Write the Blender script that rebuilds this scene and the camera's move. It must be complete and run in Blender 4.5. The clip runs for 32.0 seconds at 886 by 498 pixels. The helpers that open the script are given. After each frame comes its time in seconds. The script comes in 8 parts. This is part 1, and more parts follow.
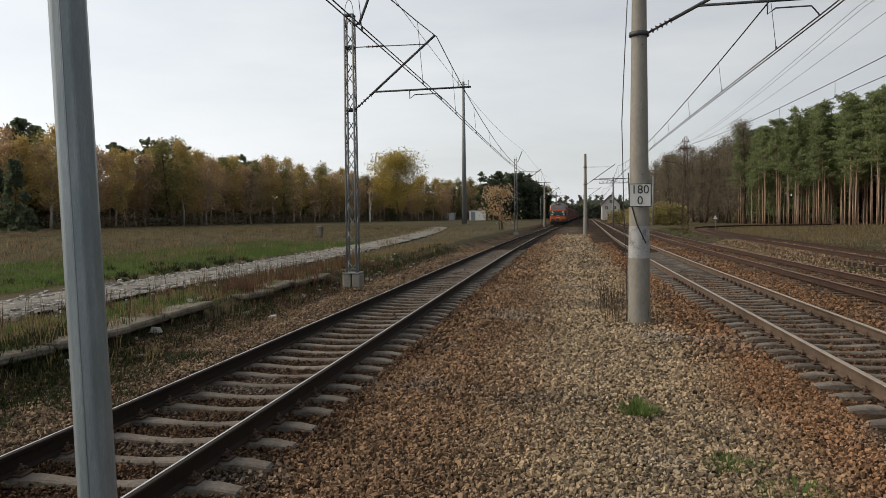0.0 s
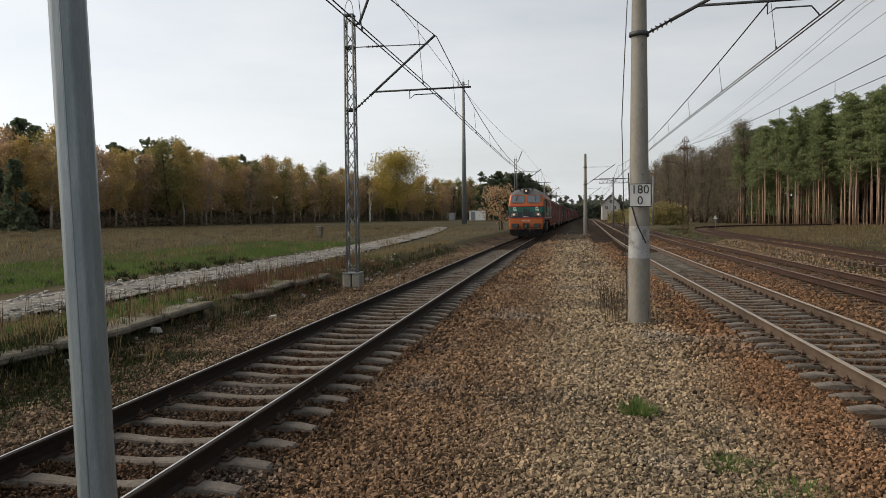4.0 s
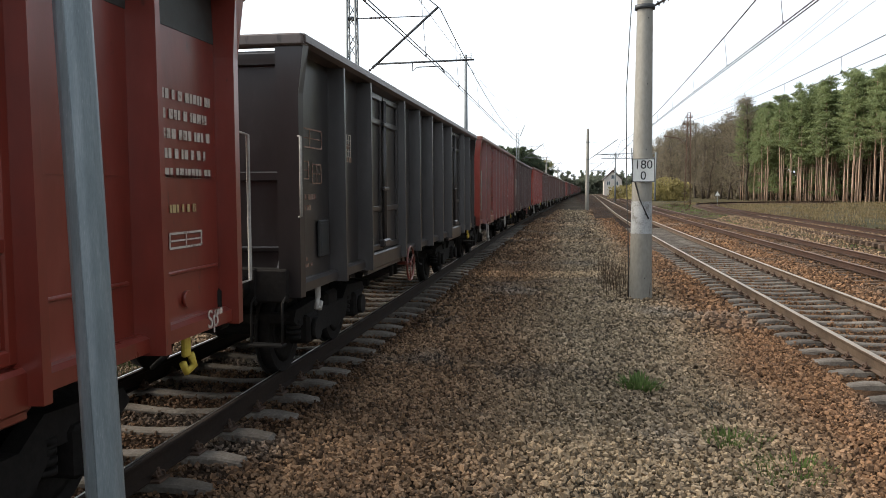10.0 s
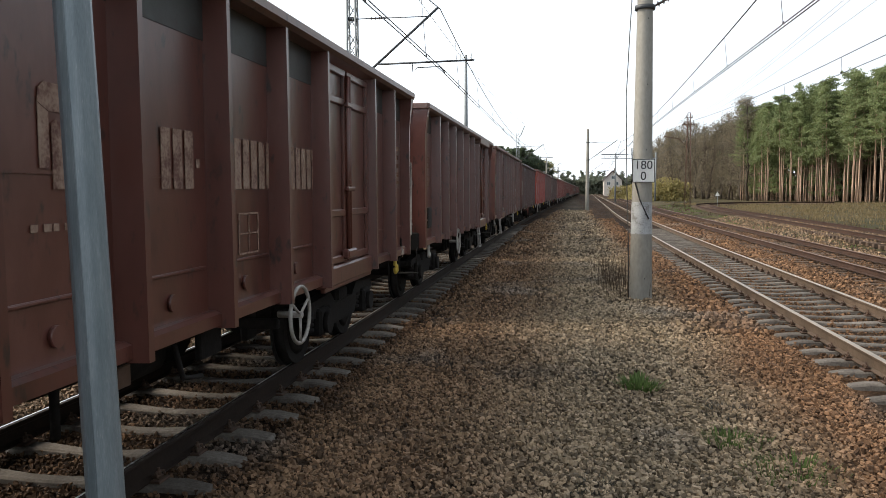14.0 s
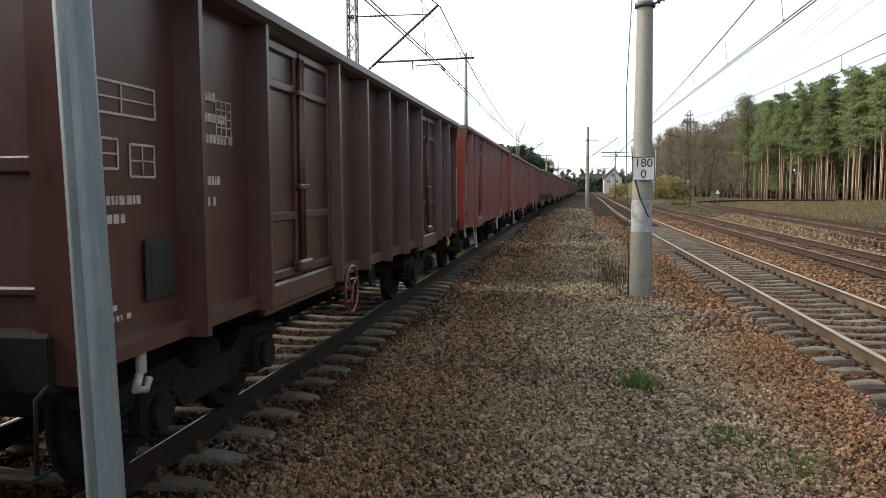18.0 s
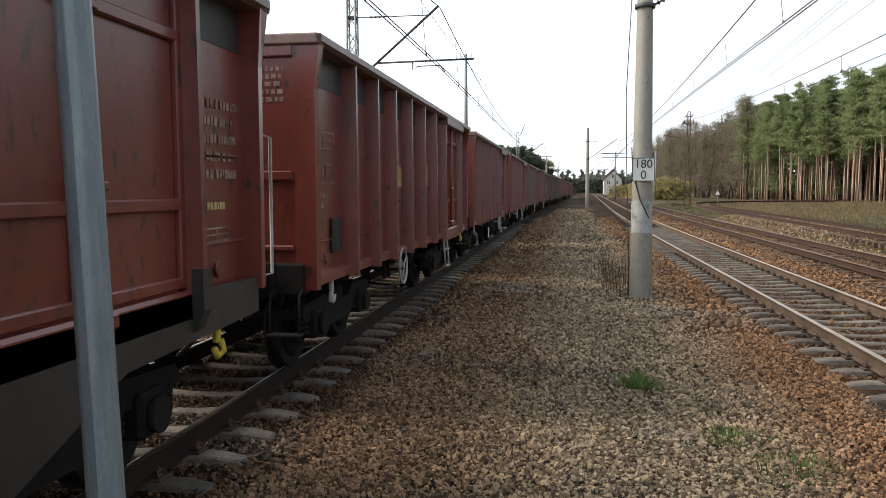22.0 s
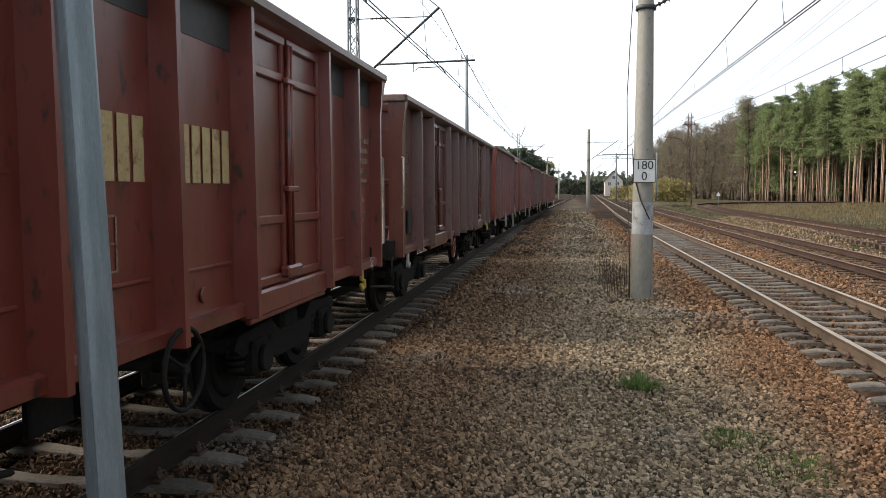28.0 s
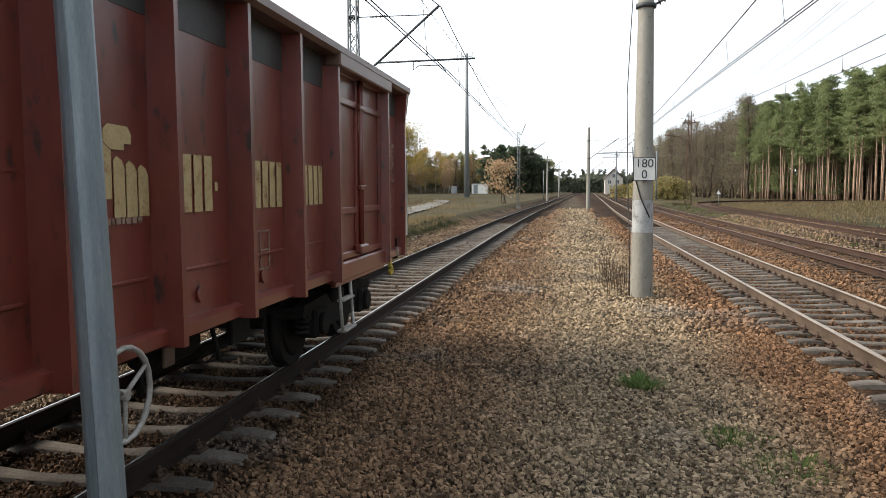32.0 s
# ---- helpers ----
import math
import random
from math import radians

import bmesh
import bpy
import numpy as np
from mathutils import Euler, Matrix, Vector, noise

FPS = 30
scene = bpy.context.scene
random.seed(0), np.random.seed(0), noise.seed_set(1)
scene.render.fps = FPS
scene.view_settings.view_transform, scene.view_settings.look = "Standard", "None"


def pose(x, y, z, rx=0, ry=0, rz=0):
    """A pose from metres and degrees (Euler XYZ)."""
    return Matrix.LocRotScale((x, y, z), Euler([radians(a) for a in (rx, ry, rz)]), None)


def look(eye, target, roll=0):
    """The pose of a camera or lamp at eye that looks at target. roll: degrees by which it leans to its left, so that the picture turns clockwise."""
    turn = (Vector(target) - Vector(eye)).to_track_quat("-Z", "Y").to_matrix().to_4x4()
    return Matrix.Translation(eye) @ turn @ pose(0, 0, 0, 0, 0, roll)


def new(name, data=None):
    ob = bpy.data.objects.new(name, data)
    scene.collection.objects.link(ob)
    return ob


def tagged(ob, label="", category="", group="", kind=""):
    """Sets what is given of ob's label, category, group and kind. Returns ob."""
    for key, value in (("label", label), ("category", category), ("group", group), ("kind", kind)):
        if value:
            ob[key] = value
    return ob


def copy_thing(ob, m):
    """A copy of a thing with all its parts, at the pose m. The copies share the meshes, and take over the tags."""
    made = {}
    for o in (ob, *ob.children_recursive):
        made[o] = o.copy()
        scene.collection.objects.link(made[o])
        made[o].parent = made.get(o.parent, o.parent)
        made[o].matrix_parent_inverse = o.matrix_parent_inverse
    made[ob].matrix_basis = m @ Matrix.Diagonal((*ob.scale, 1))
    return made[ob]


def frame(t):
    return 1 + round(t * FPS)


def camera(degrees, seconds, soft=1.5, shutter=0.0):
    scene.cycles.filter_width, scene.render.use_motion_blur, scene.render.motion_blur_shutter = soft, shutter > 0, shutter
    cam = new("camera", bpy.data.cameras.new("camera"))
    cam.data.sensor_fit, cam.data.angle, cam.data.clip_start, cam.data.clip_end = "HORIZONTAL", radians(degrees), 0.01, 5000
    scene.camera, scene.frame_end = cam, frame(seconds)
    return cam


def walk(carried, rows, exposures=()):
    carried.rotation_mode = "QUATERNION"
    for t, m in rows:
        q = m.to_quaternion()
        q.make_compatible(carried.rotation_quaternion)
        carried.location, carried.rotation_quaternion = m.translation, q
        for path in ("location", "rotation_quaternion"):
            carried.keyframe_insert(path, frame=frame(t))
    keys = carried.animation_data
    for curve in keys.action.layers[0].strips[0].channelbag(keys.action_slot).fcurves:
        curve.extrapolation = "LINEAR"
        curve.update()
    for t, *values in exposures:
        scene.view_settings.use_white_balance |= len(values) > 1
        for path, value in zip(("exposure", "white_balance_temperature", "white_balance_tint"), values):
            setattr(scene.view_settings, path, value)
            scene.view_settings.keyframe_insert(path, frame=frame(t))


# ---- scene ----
# Camera: a phone on a fixed support, nudged once as the engine comes near.
cam = camera(58.93, 32.0, soft=0.7)
EYE_A = (0.0, 0.0, 1.899)
EYE_B = (-0.021, 0.014, 1.889)


def shot(eye, pitch, roll, yaw):
    return pose(*eye, 90 + pitch, roll, yaw)


POSE_A = shot(EYE_A, -2.404, 0.587, 8.918)
# seconds, pitch and yaw while the wagons shake the ground
SWAY = [(7, -4.441, 9.018), (7.5, -4.365, 9.014), (8, -4.317, 9.013), (8.5, -4.337, 9.018), (9, -4.34, 9.022), (9.5, -4.317, 9.018), (10,
        -4.278, 9.014), (10.5, -4.359, 9.147), (11, -4.359, 9.028), (11.5, -4.303, 9.022), (12, -4.27, 9.018), (12.5, -4.369, 8.956), (13, -4.303,
        8.956), (13.5, -4.303, 9.022), (14, -4.251, 9.022), (14.5, -4.325, 9.018), (16.5, -4.303, 9.022), (17, -4.278, 9.022), (17.5, -4.303,
        9.014), (18, -4.402, 9.018), (18.5, -4.325, 9.023), (19, -4.298, 9.013), (19.5, -4.251, 9.022), (20, -4.299, 9.022), (20.5, -4.387, 9.014),
        (21, -4.303, 9.022), (21.5, -4.236, 9.023), (22, -4.337, 9.018), (22.5, -4.27, 9.022), (23, -4.298, 9.08), (23.5, -4.286, 9.023), (24,
        -4.348, 9.022), (24.5, -4.369, 9.018), (25, -4.369, 9.022), (25.5, -4.241, 9.084), (27.5, -4.398, 9.022), (28, -4.237, 9.08), (28.5, -4.41,
        9.08), (29, -4.313, 9.025), (29.5, -4.365, 9.084), (30, -4.493, 9.022), (30.5, -4.189, 9.085), (31, -4.487, 9.023), (31.5, -4.441, 9.028),
        (32, -4.365, 9.084)]
walk(cam, [
    (0.0, POSE_A), (6.1, POSE_A),
    (6.2, shot(EYE_A, -5.05, 0.6, 8.4)), (6.3, shot(EYE_A, -4.15, 0.6, 9.35)), (6.4, shot(EYE_A, -2.5, 0.8, 8.8)),
    (6.5, shot(EYE_A, -5.75, 0.8, 8.85)), (6.6, shot(EYE_B, -3.47, 0.3, 9.4)), (6.7, shot(EYE_B, -4.42, 0.15, 9.2)),
] + [(t, shot(EYE_B, p, 0.142, w)) for t, p, w in SWAY], exposures=[(0.0, -0.1, 6650, 10), (3.4, -0.1, 6650, 10), (6.2, 0.0, 6650, 10), (7.0, 0.15, 6450, 10), (7.8, 0.9, 6250, 9), (9.0, 0.85, 6250, 9), (30.6, 0.85, 6250, 9), (32.0, 0.9, 6300, 9)])

# World: thin high cloud over a pale sky, a veiled low sun on the field side.
SUN_AZ, SUN_EL = 180 + 2.0, 37.0      # degrees: direction to the sun, counter-clockwise from +x
world = bpy.data.worlds.new("sky")
scene.world = world
world.use_nodes = True
wn, wl = world.node_tree.nodes, world.node_tree.links
wn.clear()
w_out = wn.new("ShaderNodeOutputWorld")
w_bg = wn.new("ShaderNodeBackground")
w_sky = wn.new("ShaderNodeTexSky")
w_sky.sky_type = "NISHITA"
w_sky.sun_disc = False
w_sky.sun_elevation = radians(SUN_EL)
w_sky.sun_rotation = radians(90 - SUN_AZ)
w_sky.dust_density = 3.0
w_co = wn.new("ShaderNodeTexCoord")
w_map = wn.new("ShaderNodeMapping")
w_map.inputs["Scale"].default_value = (1.0, 1.6, 5.0)
w_noise = wn.new("ShaderNodeTexNoise")
w_noise.inputs["Scale"].default_value = 1.7
w_noise.inputs["Detail"].default_value = 6.0
w_noise.inputs["Roughness"].default_value = 0.55
w_ramp = wn.new("ShaderNodeValToRGB")
w_ramp.color_ramp.elements[0].position, w_ramp.color_ramp.elements[0].color = 0.33, (0.66, 0.66, 0.66, 1)
w_ramp.color_ramp.elements[1].position, w_ramp.color_ramp.elements[1].color = 0.66, (0.97, 0.97, 0.97, 1)
w_mix = wn.new("ShaderNodeMix")
w_mix.data_type = "RGBA"
w_mix.inputs["B"].default_value = (6.3, 6.6, 6.9, 1)
wl.new(w_co.outputs["Generated"], w_map.inputs["Vector"])
wl.new(w_map.outputs["Vector"], w_noise.inputs["Vector"])
wl.new(w_noise.outputs["Fac"], w_ramp.inputs["Fac"])
wl.new(w_ramp.outputs["Color"], w_mix.inputs["Factor"])
wl.new(w_sky.outputs["Color"], w_mix.inputs["A"])
# haze: brightest towards the horizon and the sun's side
w_sep = wn.new("ShaderNodeSeparateXYZ")
wl.new(w_co.outputs["Generated"], w_sep.inputs["Vector"])
w_up = wn.new("ShaderNodeMapRange")
w_up.inputs["From Min"].default_value, w_up.inputs["From Max"].default_value = 0.0, 0.9
w_up.inputs["To Min"].default_value, w_up.inputs["To Max"].default_value = 1.0, 0.56
wl.new(w_sep.outputs["Z"], w_up.inputs["Value"])
w_side = wn.new("ShaderNodeMapRange")
w_side.inputs["From Min"].default_value, w_side.inputs["From Max"].default_value = -0.8, 1.0
w_side.inputs["To Min"].default_value, w_side.inputs["To Max"].default_value = 1.6, 0.62
wl.new(w_sep.outputs["X"], w_side.inputs["Value"])
w_mul = wn.new("ShaderNodeMath")
w_mul.operation = "MULTIPLY"
wl.new(w_up.outputs["Result"], w_mul.inputs[0])
wl.new(w_side.outputs["Result"], w_mul.inputs[1])
w_lit = wn.new("ShaderNodeVectorMath")
w_lit.operation = "SCALE"
wl.new(w_mix.outputs["Result"], w_lit.inputs[0])
wl.new(w_mul.outputs["Value"], w_lit.inputs["Scale"])
wl.new(w_lit.outputs["Vector"], w_bg.inputs["Color"])
w_bg.inputs["Strength"].default_value = 0.12
wl.new(w_bg.outputs["Background"], w_out.inputs["Surface"])

sun = new("sun", bpy.data.lights.new("sun", "SUN"))
sun.data.energy = 2.7
sun.data.angle = radians(27.0)
sun.data.color = (1.0, 0.86, 0.68)
sun_dir = Vector((math.cos(radians(SUN_AZ)) * math.cos(radians(SUN_EL)),
                  math.sin(radians(SUN_AZ)) * math.cos(radians(SUN_EL)), math.sin(radians(SUN_EL))))
sun.matrix_world = look(sun_dir * 100, (0, 0, 0))

# ---------------------------------------------------------------- materials
def material(name, stops, scale=3.0, fine=40.0, rough=0.7, metal=0.0, bump=0.25, bump_scale=30.0, vary=0.0,
             coord="Object", stretch=(1, 1, 1), detail=6.0, spec=0.5, island=False, spots=None, depth=0.01, hue=0.0):
    """Two-scale noise colour over stops [(position, rgb)], fine grain, bump and uneven gloss. spots: (scale, threshold, rgb)."""
    m = bpy.data.materials.new(name)
    m.use_nodes = True
    n, l = m.node_tree.nodes, m.node_tree.links
    b = n["Principled BSDF"]
    co = n.new("ShaderNodeTexCoord")
    mp = n.new("ShaderNodeMapping")
    mp.inputs["Scale"].default_value = stretch
    l.new(co.outputs[coord], mp.inputs["Vector"])
    info = n.new("ShaderNodeObjectInfo")
    shift = n.new("ShaderNodeMath")
    shift.operation = "MULTIPLY"
    shift.inputs[1].default_value = 37.0
    l.new(info.outputs["Random"], shift.inputs[0])
    big = n.new("ShaderNodeTexNoise")
    big.noise_dimensions = "4D"
    big.inputs["Scale"].default_value, big.inputs["Detail"].default_value = scale, detail
    big.inputs["Roughness"].default_value = 0.62
    small = n.new("ShaderNodeTexNoise")
    small.noise_dimensions = "4D"
    small.inputs["Scale"].default_value, small.inputs["Detail"].default_value = fine, 3.0
    for t in (big, small):
        l.new(mp.outputs["Vector"], t.inputs["Vector"])
        l.new(shift.outputs[0], t.inputs["W"])
    mixf = n.new("ShaderNodeMix")
    mixf.inputs["Factor"].default_value = 0.32
    l.new(big.outputs["Fac"], mixf.inputs["A"])
    l.new(small.outputs["Fac"], mixf.inputs["B"])
    ramp = n.new("ShaderNodeValToRGB")
    r = ramp.color_ramp
    while len(r.elements) < len(stops):
        r.elements.new(0.5)
    for e, (p, c) in zip(r.elements, stops):
        e.position, e.color = p, (*c, 1)
    l.new(mixf.outputs["Result"], ramp.inputs["Fac"])
    col = ramp.outputs["Color"]
    if spots:
        s_scale, s_cut, s_rgb = spots
        sp = n.new("ShaderNodeTexNoise")
        sp.noise_dimensions = "4D"
        sp.inputs["Scale"].default_value, sp.inputs["Detail"].default_value = s_scale, 4.0
        l.new(mp.outputs["Vector"], sp.inputs["Vector"])
        l.new(shift.outputs[0], sp.inputs["W"])
        cut = n.new("ShaderNodeMapRange")
        cut.inputs["From Min"].default_value, cut.inputs["From Max"].default_value = s_cut, s_cut + 0.10
        l.new(sp.outputs["Fac"], cut.inputs["Value"])
        mx = n.new("ShaderNodeMix")
        mx.data_type = "RGBA"
        mx.inputs["B"].default_value = (*s_rgb, 1)
        l.new(cut.outputs["Result"], mx.inputs["Factor"])
        l.new(col, mx.inputs["A"])
        col = mx.outputs["Result"]
    if vary or island:
        hs = n.new("ShaderNodeHueSaturation")
        rnd = info.outputs["Random"]
        if island:
            rnd = n.new("ShaderNodeNewGeometry").outputs["Random Per Island"]
        mr = n.new("ShaderNodeMapRange")
        mr.inputs["To Min"].default_value, mr.inputs["To Max"].default_value = 1 - vary, 1 + vary
        l.new(rnd, mr.inputs["Value"])
        l.new(mr.outputs["Result"], hs.inputs["Value"])
        if hue:
            fr = n.new("ShaderNodeMath")
            fr.operation = "MULTIPLY"
            fr.inputs[1].default_value = 17.0
            l.new(rnd, fr.inputs[0])
            fl = n.new("ShaderNodeMath")
            fl.operation = "FRACT"
            l.new(fr.outputs[0], fl.inputs[0])
            sa = n.new("ShaderNodeMapRange")
            sa.inputs["To Min"].default_value, sa.inputs["To Max"].default_value = 1 - 9 * hue, 1 + 5 * hue
            l.new(fl.outputs[0], sa.inputs["Value"])
            l.new(sa.outputs["Result"], hs.inputs["Saturation"])
            hu = n.new("ShaderNodeMapRange")
            hu.inputs["To Min"].default_value, hu.inputs["To Max"].default_value = 0.5 - hue * 0.6, 0.5 + hue * 0.5
            l.new(fl.outputs[0], hu.inputs["Value"])
            l.new(hu.outputs["Result"], hs.inputs["Hue"])
        l.new(col, hs.inputs["Color"])
        col = hs.outputs["Color"]
    l.new(col, b.inputs["Base Color"])
    rr = n.new("ShaderNodeMapRange")
    rr.inputs["To Min"].default_value, rr.inputs["To Max"].default_value = max(rough - 0.14, 0.02), min(rough + 0.14, 1)
    l.new(big.outputs["Fac"], rr.inputs["Value"])
    l.new(rr.outputs["Result"], b.inputs["Roughness"])
    b.inputs["Metallic"].default_value = metal
    b.inputs["Specular IOR Level"].default_value = spec
    if bump:
        bt = n.new("ShaderNodeTexNoise")
        bt.inputs["Scale"].default_value, bt.inputs["Detail"].default_value = bump_scale, 5.0
        l.new(mp.outputs["Vector"], bt.inputs["Vector"])
        bp = n.new("ShaderNodeBump")
        bp.inputs["Strength"].default_value, bp.inputs["Distance"].default_value = bump, depth
        l.new(bt.outputs["Fac"], bp.inputs["Height"])
        l.new(bp.outputs["Normal"], b.inputs["Normal"])
    return m


def dark(c, k):
    return tuple(v * k for v in c)


def paint(name, c, rough=0.36, rust=0.60, dirt=0.5, spec=0.55, coat=0.6):
    """Weathered wagon paint: faded and dirty patches, vertical streaks and rust scabs."""
    c = dark(c, 0.88)
    m = material(name, [(0.34, dark(c, dirt)), (0.45, dark(c, 0.88)), (0.54, c), (0.68, tuple(min(1, v * 1.22 + 0.016) for v in c))],
                    scale=1.3, fine=9.0, rough=rough, bump=0.12, bump_scale=14.0, stretch=(1, 1, 0.45), spec=spec,
                    spots=(12.0, rust, (0.030, 0.015, 0.012)))
    b = m.node_tree.nodes["Principled BSDF"]
    b.inputs["Coat Weight"].default_value, b.inputs["Coat Roughness"].default_value = coat, 0.30
    return m


M = {}
# bed darker than its stones, with the gaps' shade put into its colour
M["ballast"] = material("ballast_bed", [(0.36, (0.045, 0.042, 0.038)), (0.5, (0.15, 0.145, 0.14)), (0.66, (0.42, 0.41, 0.40))],
                        scale=0.55, fine=17.0, rough=0.95, bump=1.0, bump_scale=22.0, depth=0.06, spec=0.1)
M["stone"] = material("ballast_stone", [(0.28, (0.34, 0.32, 0.295)), (0.5, (0.66, 0.64, 0.61)), (0.75, (0.95, 0.94, 0.92))],
                      scale=0.5, fine=30.0, rough=0.85, bump=0.3, bump_scale=60.0, vary=0.68, island=True, spec=0.25, hue=0.04)


def stain_blend(m, tan, rust, grey):
    """Rust-stained near the rails, pale in the lanes between them, with drifting grey patches; keeps the grain of m."""
    n, l = m.node_tree.nodes, m.node_tree.links
    b = n["Principled BSDF"]
    co = n.new("ShaderNodeTexCoord")
    sep = n.new("ShaderNodeSeparateXYZ")
    l.new(co.outputs["Object"], sep.inputs["Vector"])
    drift = n.new("ShaderNodeTexNoise")
    drift.inputs["Scale"].default_value, drift.inputs["Detail"].default_value = 0.55, 5.0
    l.new(co.outputs["Object"], drift.inputs["Vector"])
    wob = n.new("ShaderNodeMath")
    wob.operation = "MULTIPLY_ADD"
    wob.inputs[1].default_value, wob.inputs[2].default_value = 1.0, -0.5
    l.new(drift.outputs["Fac"], wob.inputs[0])
    add = n.new("ShaderNodeMath")
    l.new(sep.outputs["X"], add.inputs[0])
    l.new(wob.outputs[0], add.inputs[1])
    ramp = n.new("ShaderNodeValToRGB")
    pos = n.new("ShaderNodeMapRange")
    pos.inputs["From Min"].default_value, pos.inputs["From Max"].default_value = -8.0, 10.0
    l.new(add.outputs[0], pos.inputs["Value"])
    l.new(pos.outputs["Result"], ramp.inputs["Fac"])
    r = ramp.color_ramp
    deep = tuple(v * 0.62 for v in rust)
    oily = tuple(v * 0.42 for v in rust)
    brown = tuple(a * 0.20 + b * 0.69 for a, b in zip(tan, rust))
    between = [a * 0.5 + b * 0.5 for a, b in zip(tan, rust)]
    stops = [(-6.6, between), (-5.3, brown), (-4.9, oily), (-2.5, oily), (-2.15, brown), (-1.35, brown), (-0.75, between), (0.1, tan), (1.45, tan), (1.95, between), (2.35, rust), (2.85, rust), (3.2, deep), (5.3, deep), (6.0, rust), (7.3, deep), (8.6, deep), (9.6, between)]
    while len(r.elements) < len(stops):
        r.elements.new(0.5)
    for e, (x, v) in zip(r.elements, stops):
        e.position, e.color = (x + 8) / 18, (*v, 1)
    old = b.inputs["Base Color"].links[0].from_socket
    patch = n.new("ShaderNodeTexNoise")
    patch.inputs["Scale"].default_value, patch.inputs["Detail"].default_value = 0.4, 4.0
    l.new(co.outputs["Object"], patch.inputs["Vector"])
    cut = n.new("ShaderNodeMapRange")
    cut.inputs["From Min"].default_value, cut.inputs["From Max"].default_value = 0.55, 0.70
    cut.inputs["To Max"].default_value = 0.6
    l.new(patch.outputs["Fac"], cut.inputs["Value"])
    tint2 = n.new("ShaderNodeMix")
    tint2.data_type = "RGBA"
    tint2.inputs["B"].default_value = (*grey, 1)
    l.new(cut.outputs["Result"], tint2.inputs["Factor"])
    l.new(ramp.outputs["Color"], tint2.inputs["A"])
    mul = n.new("ShaderNodeMix")
    mul.data_type, mul.blend_type = "RGBA", "MULTIPLY"
    mul.inputs["Factor"].default_value = 1.0
    l.new(old, mul.inputs["A"])
    l.new(tint2.outputs["Result"], mul.inputs["B"])
    l.new(mul.outputs["Result"], b.inputs["Base Color"])


M["sleeper"] = material("concrete_sleeper", [(0.3, (0.060, 0.051, 0.043)), (0.52, (0.140, 0.123, 0.106)), (0.72, (0.245, 0.222, 0.195))],
                        scale=2.5, fine=40.0, rough=0.9, bump=0.3, bump_scale=60.0, vary=0.18, spec=0.2)
for key in ("ballast", "stone"):
    stain_blend(M[key], (0.425, 0.336, 0.230), (0.298, 0.175, 0.100), (0.30, 0.28, 0.255))
M["stone_dirty"] = material("dirty_shoulder_stone", [(0.28, (0.058, 0.040, 0.027)), (0.5, (0.155, 0.108, 0.070)), (0.75, (0.34, 0.255, 0.175))],
                            scale=0.8, fine=30.0, rough=0.9, bump=0.3, bump_scale=60.0, vary=0.6, island=True, spec=0.2)
M["wood_sleeper"] = material("old_wood_sleeper", [(0.3, (0.05, 0.035, 0.026)), (0.7, (0.15, 0.105, 0.075))],
                             scale=3, fine=30, stretch=(0.6, 6, 3), rough=0.9, bump=0.5, vary=0.2, spec=0.15)
M["rail_side"] = material("rusty_rail_web", [(0.3, (0.050, 0.034, 0.024)), (0.7, (0.14, 0.100, 0.070))], scale=2, fine=30, rough=0.85,
                          bump=0.2, spec=0.25)
M["rail_rust"] = material("old_rusty_rail", [(0.3, (0.024, 0.013, 0.009)), (0.7, (0.070, 0.038, 0.025))], scale=2, fine=30, rough=0.85, bump=0.2, spec=0.25)
M["rail_old"] = material("old_rail_head", [(0.3, (0.10, 0.06, 0.042)), (0.7, (0.20, 0.13, 0.095))], scale=2, fine=30, rough=0.6, metal=0.2, bump=0.1)
M["rail_dark"] = material("grimy_rail_web", [(0.3, (0.010, 0.0065, 0.005)), (0.7, (0.032, 0.020, 0.014))], scale=2, fine=30, rough=0.85,
                          bump=0.2, spec=0.25)
M["rail_top"] = material("polished_rail_head", [(0.3, (0.42, 0.41, 0.40)), (0.7, (0.60, 0.59, 0.57))], scale=3, fine=20, rough=0.32,
                         metal=0.9, bump=0.03)
M["rail_dull"] = material("dull_rail_head", [(0.3, (0.25, 0.205, 0.160)), (0.7, (0.43, 0.37, 0.30))], scale=3, fine=20, rough=0.5,
                          metal=0.5, bump=0.1)
M["fastening"] = material("rusty_fastening", [(0.3, (0.03, 0.018, 0.012)), (0.7, (0.10, 0.055, 0.034))], scale=8, fine=40, rough=0.8, bump=0.3)
M["concrete"] = material("pole_concrete", [(0.3, (0.19, 0.178, 0.152)), (0.55, (0.295, 0.28, 0.245)), (0.75, (0.37, 0.355, 0.315))],
                         scale=1.2, fine=25, rough=0.9, bump=0.25, bump_scale=50, stretch=(1, 1, 0.4), spec=0.2,
                         spots=(3.0, 0.66, (0.11, 0.10, 0.08)))
M["whitewash"] = material("worn_whitewash", [(0.36, (0.20, 0.19, 0.175)), (0.48, (0.36, 0.365, 0.365)), (0.7, (0.50, 0.51, 0.51))], scale=5, fine=40,
                          rough=0.85, bump=0.2, spec=0.2)
M["galv"] = material("galvanised_steel", [(0.34, (0.15, 0.185, 0.205)), (0.5, (0.205, 0.245, 0.265)), (0.66, (0.285, 0.325, 0.345))], scale=2.0,
                     fine=40, rough=0.42, metal=0.25, bump=0.04, stretch=(10, 10, 0.8), spots=(40.0, 0.66, (0.36, 0.38, 0.385)))
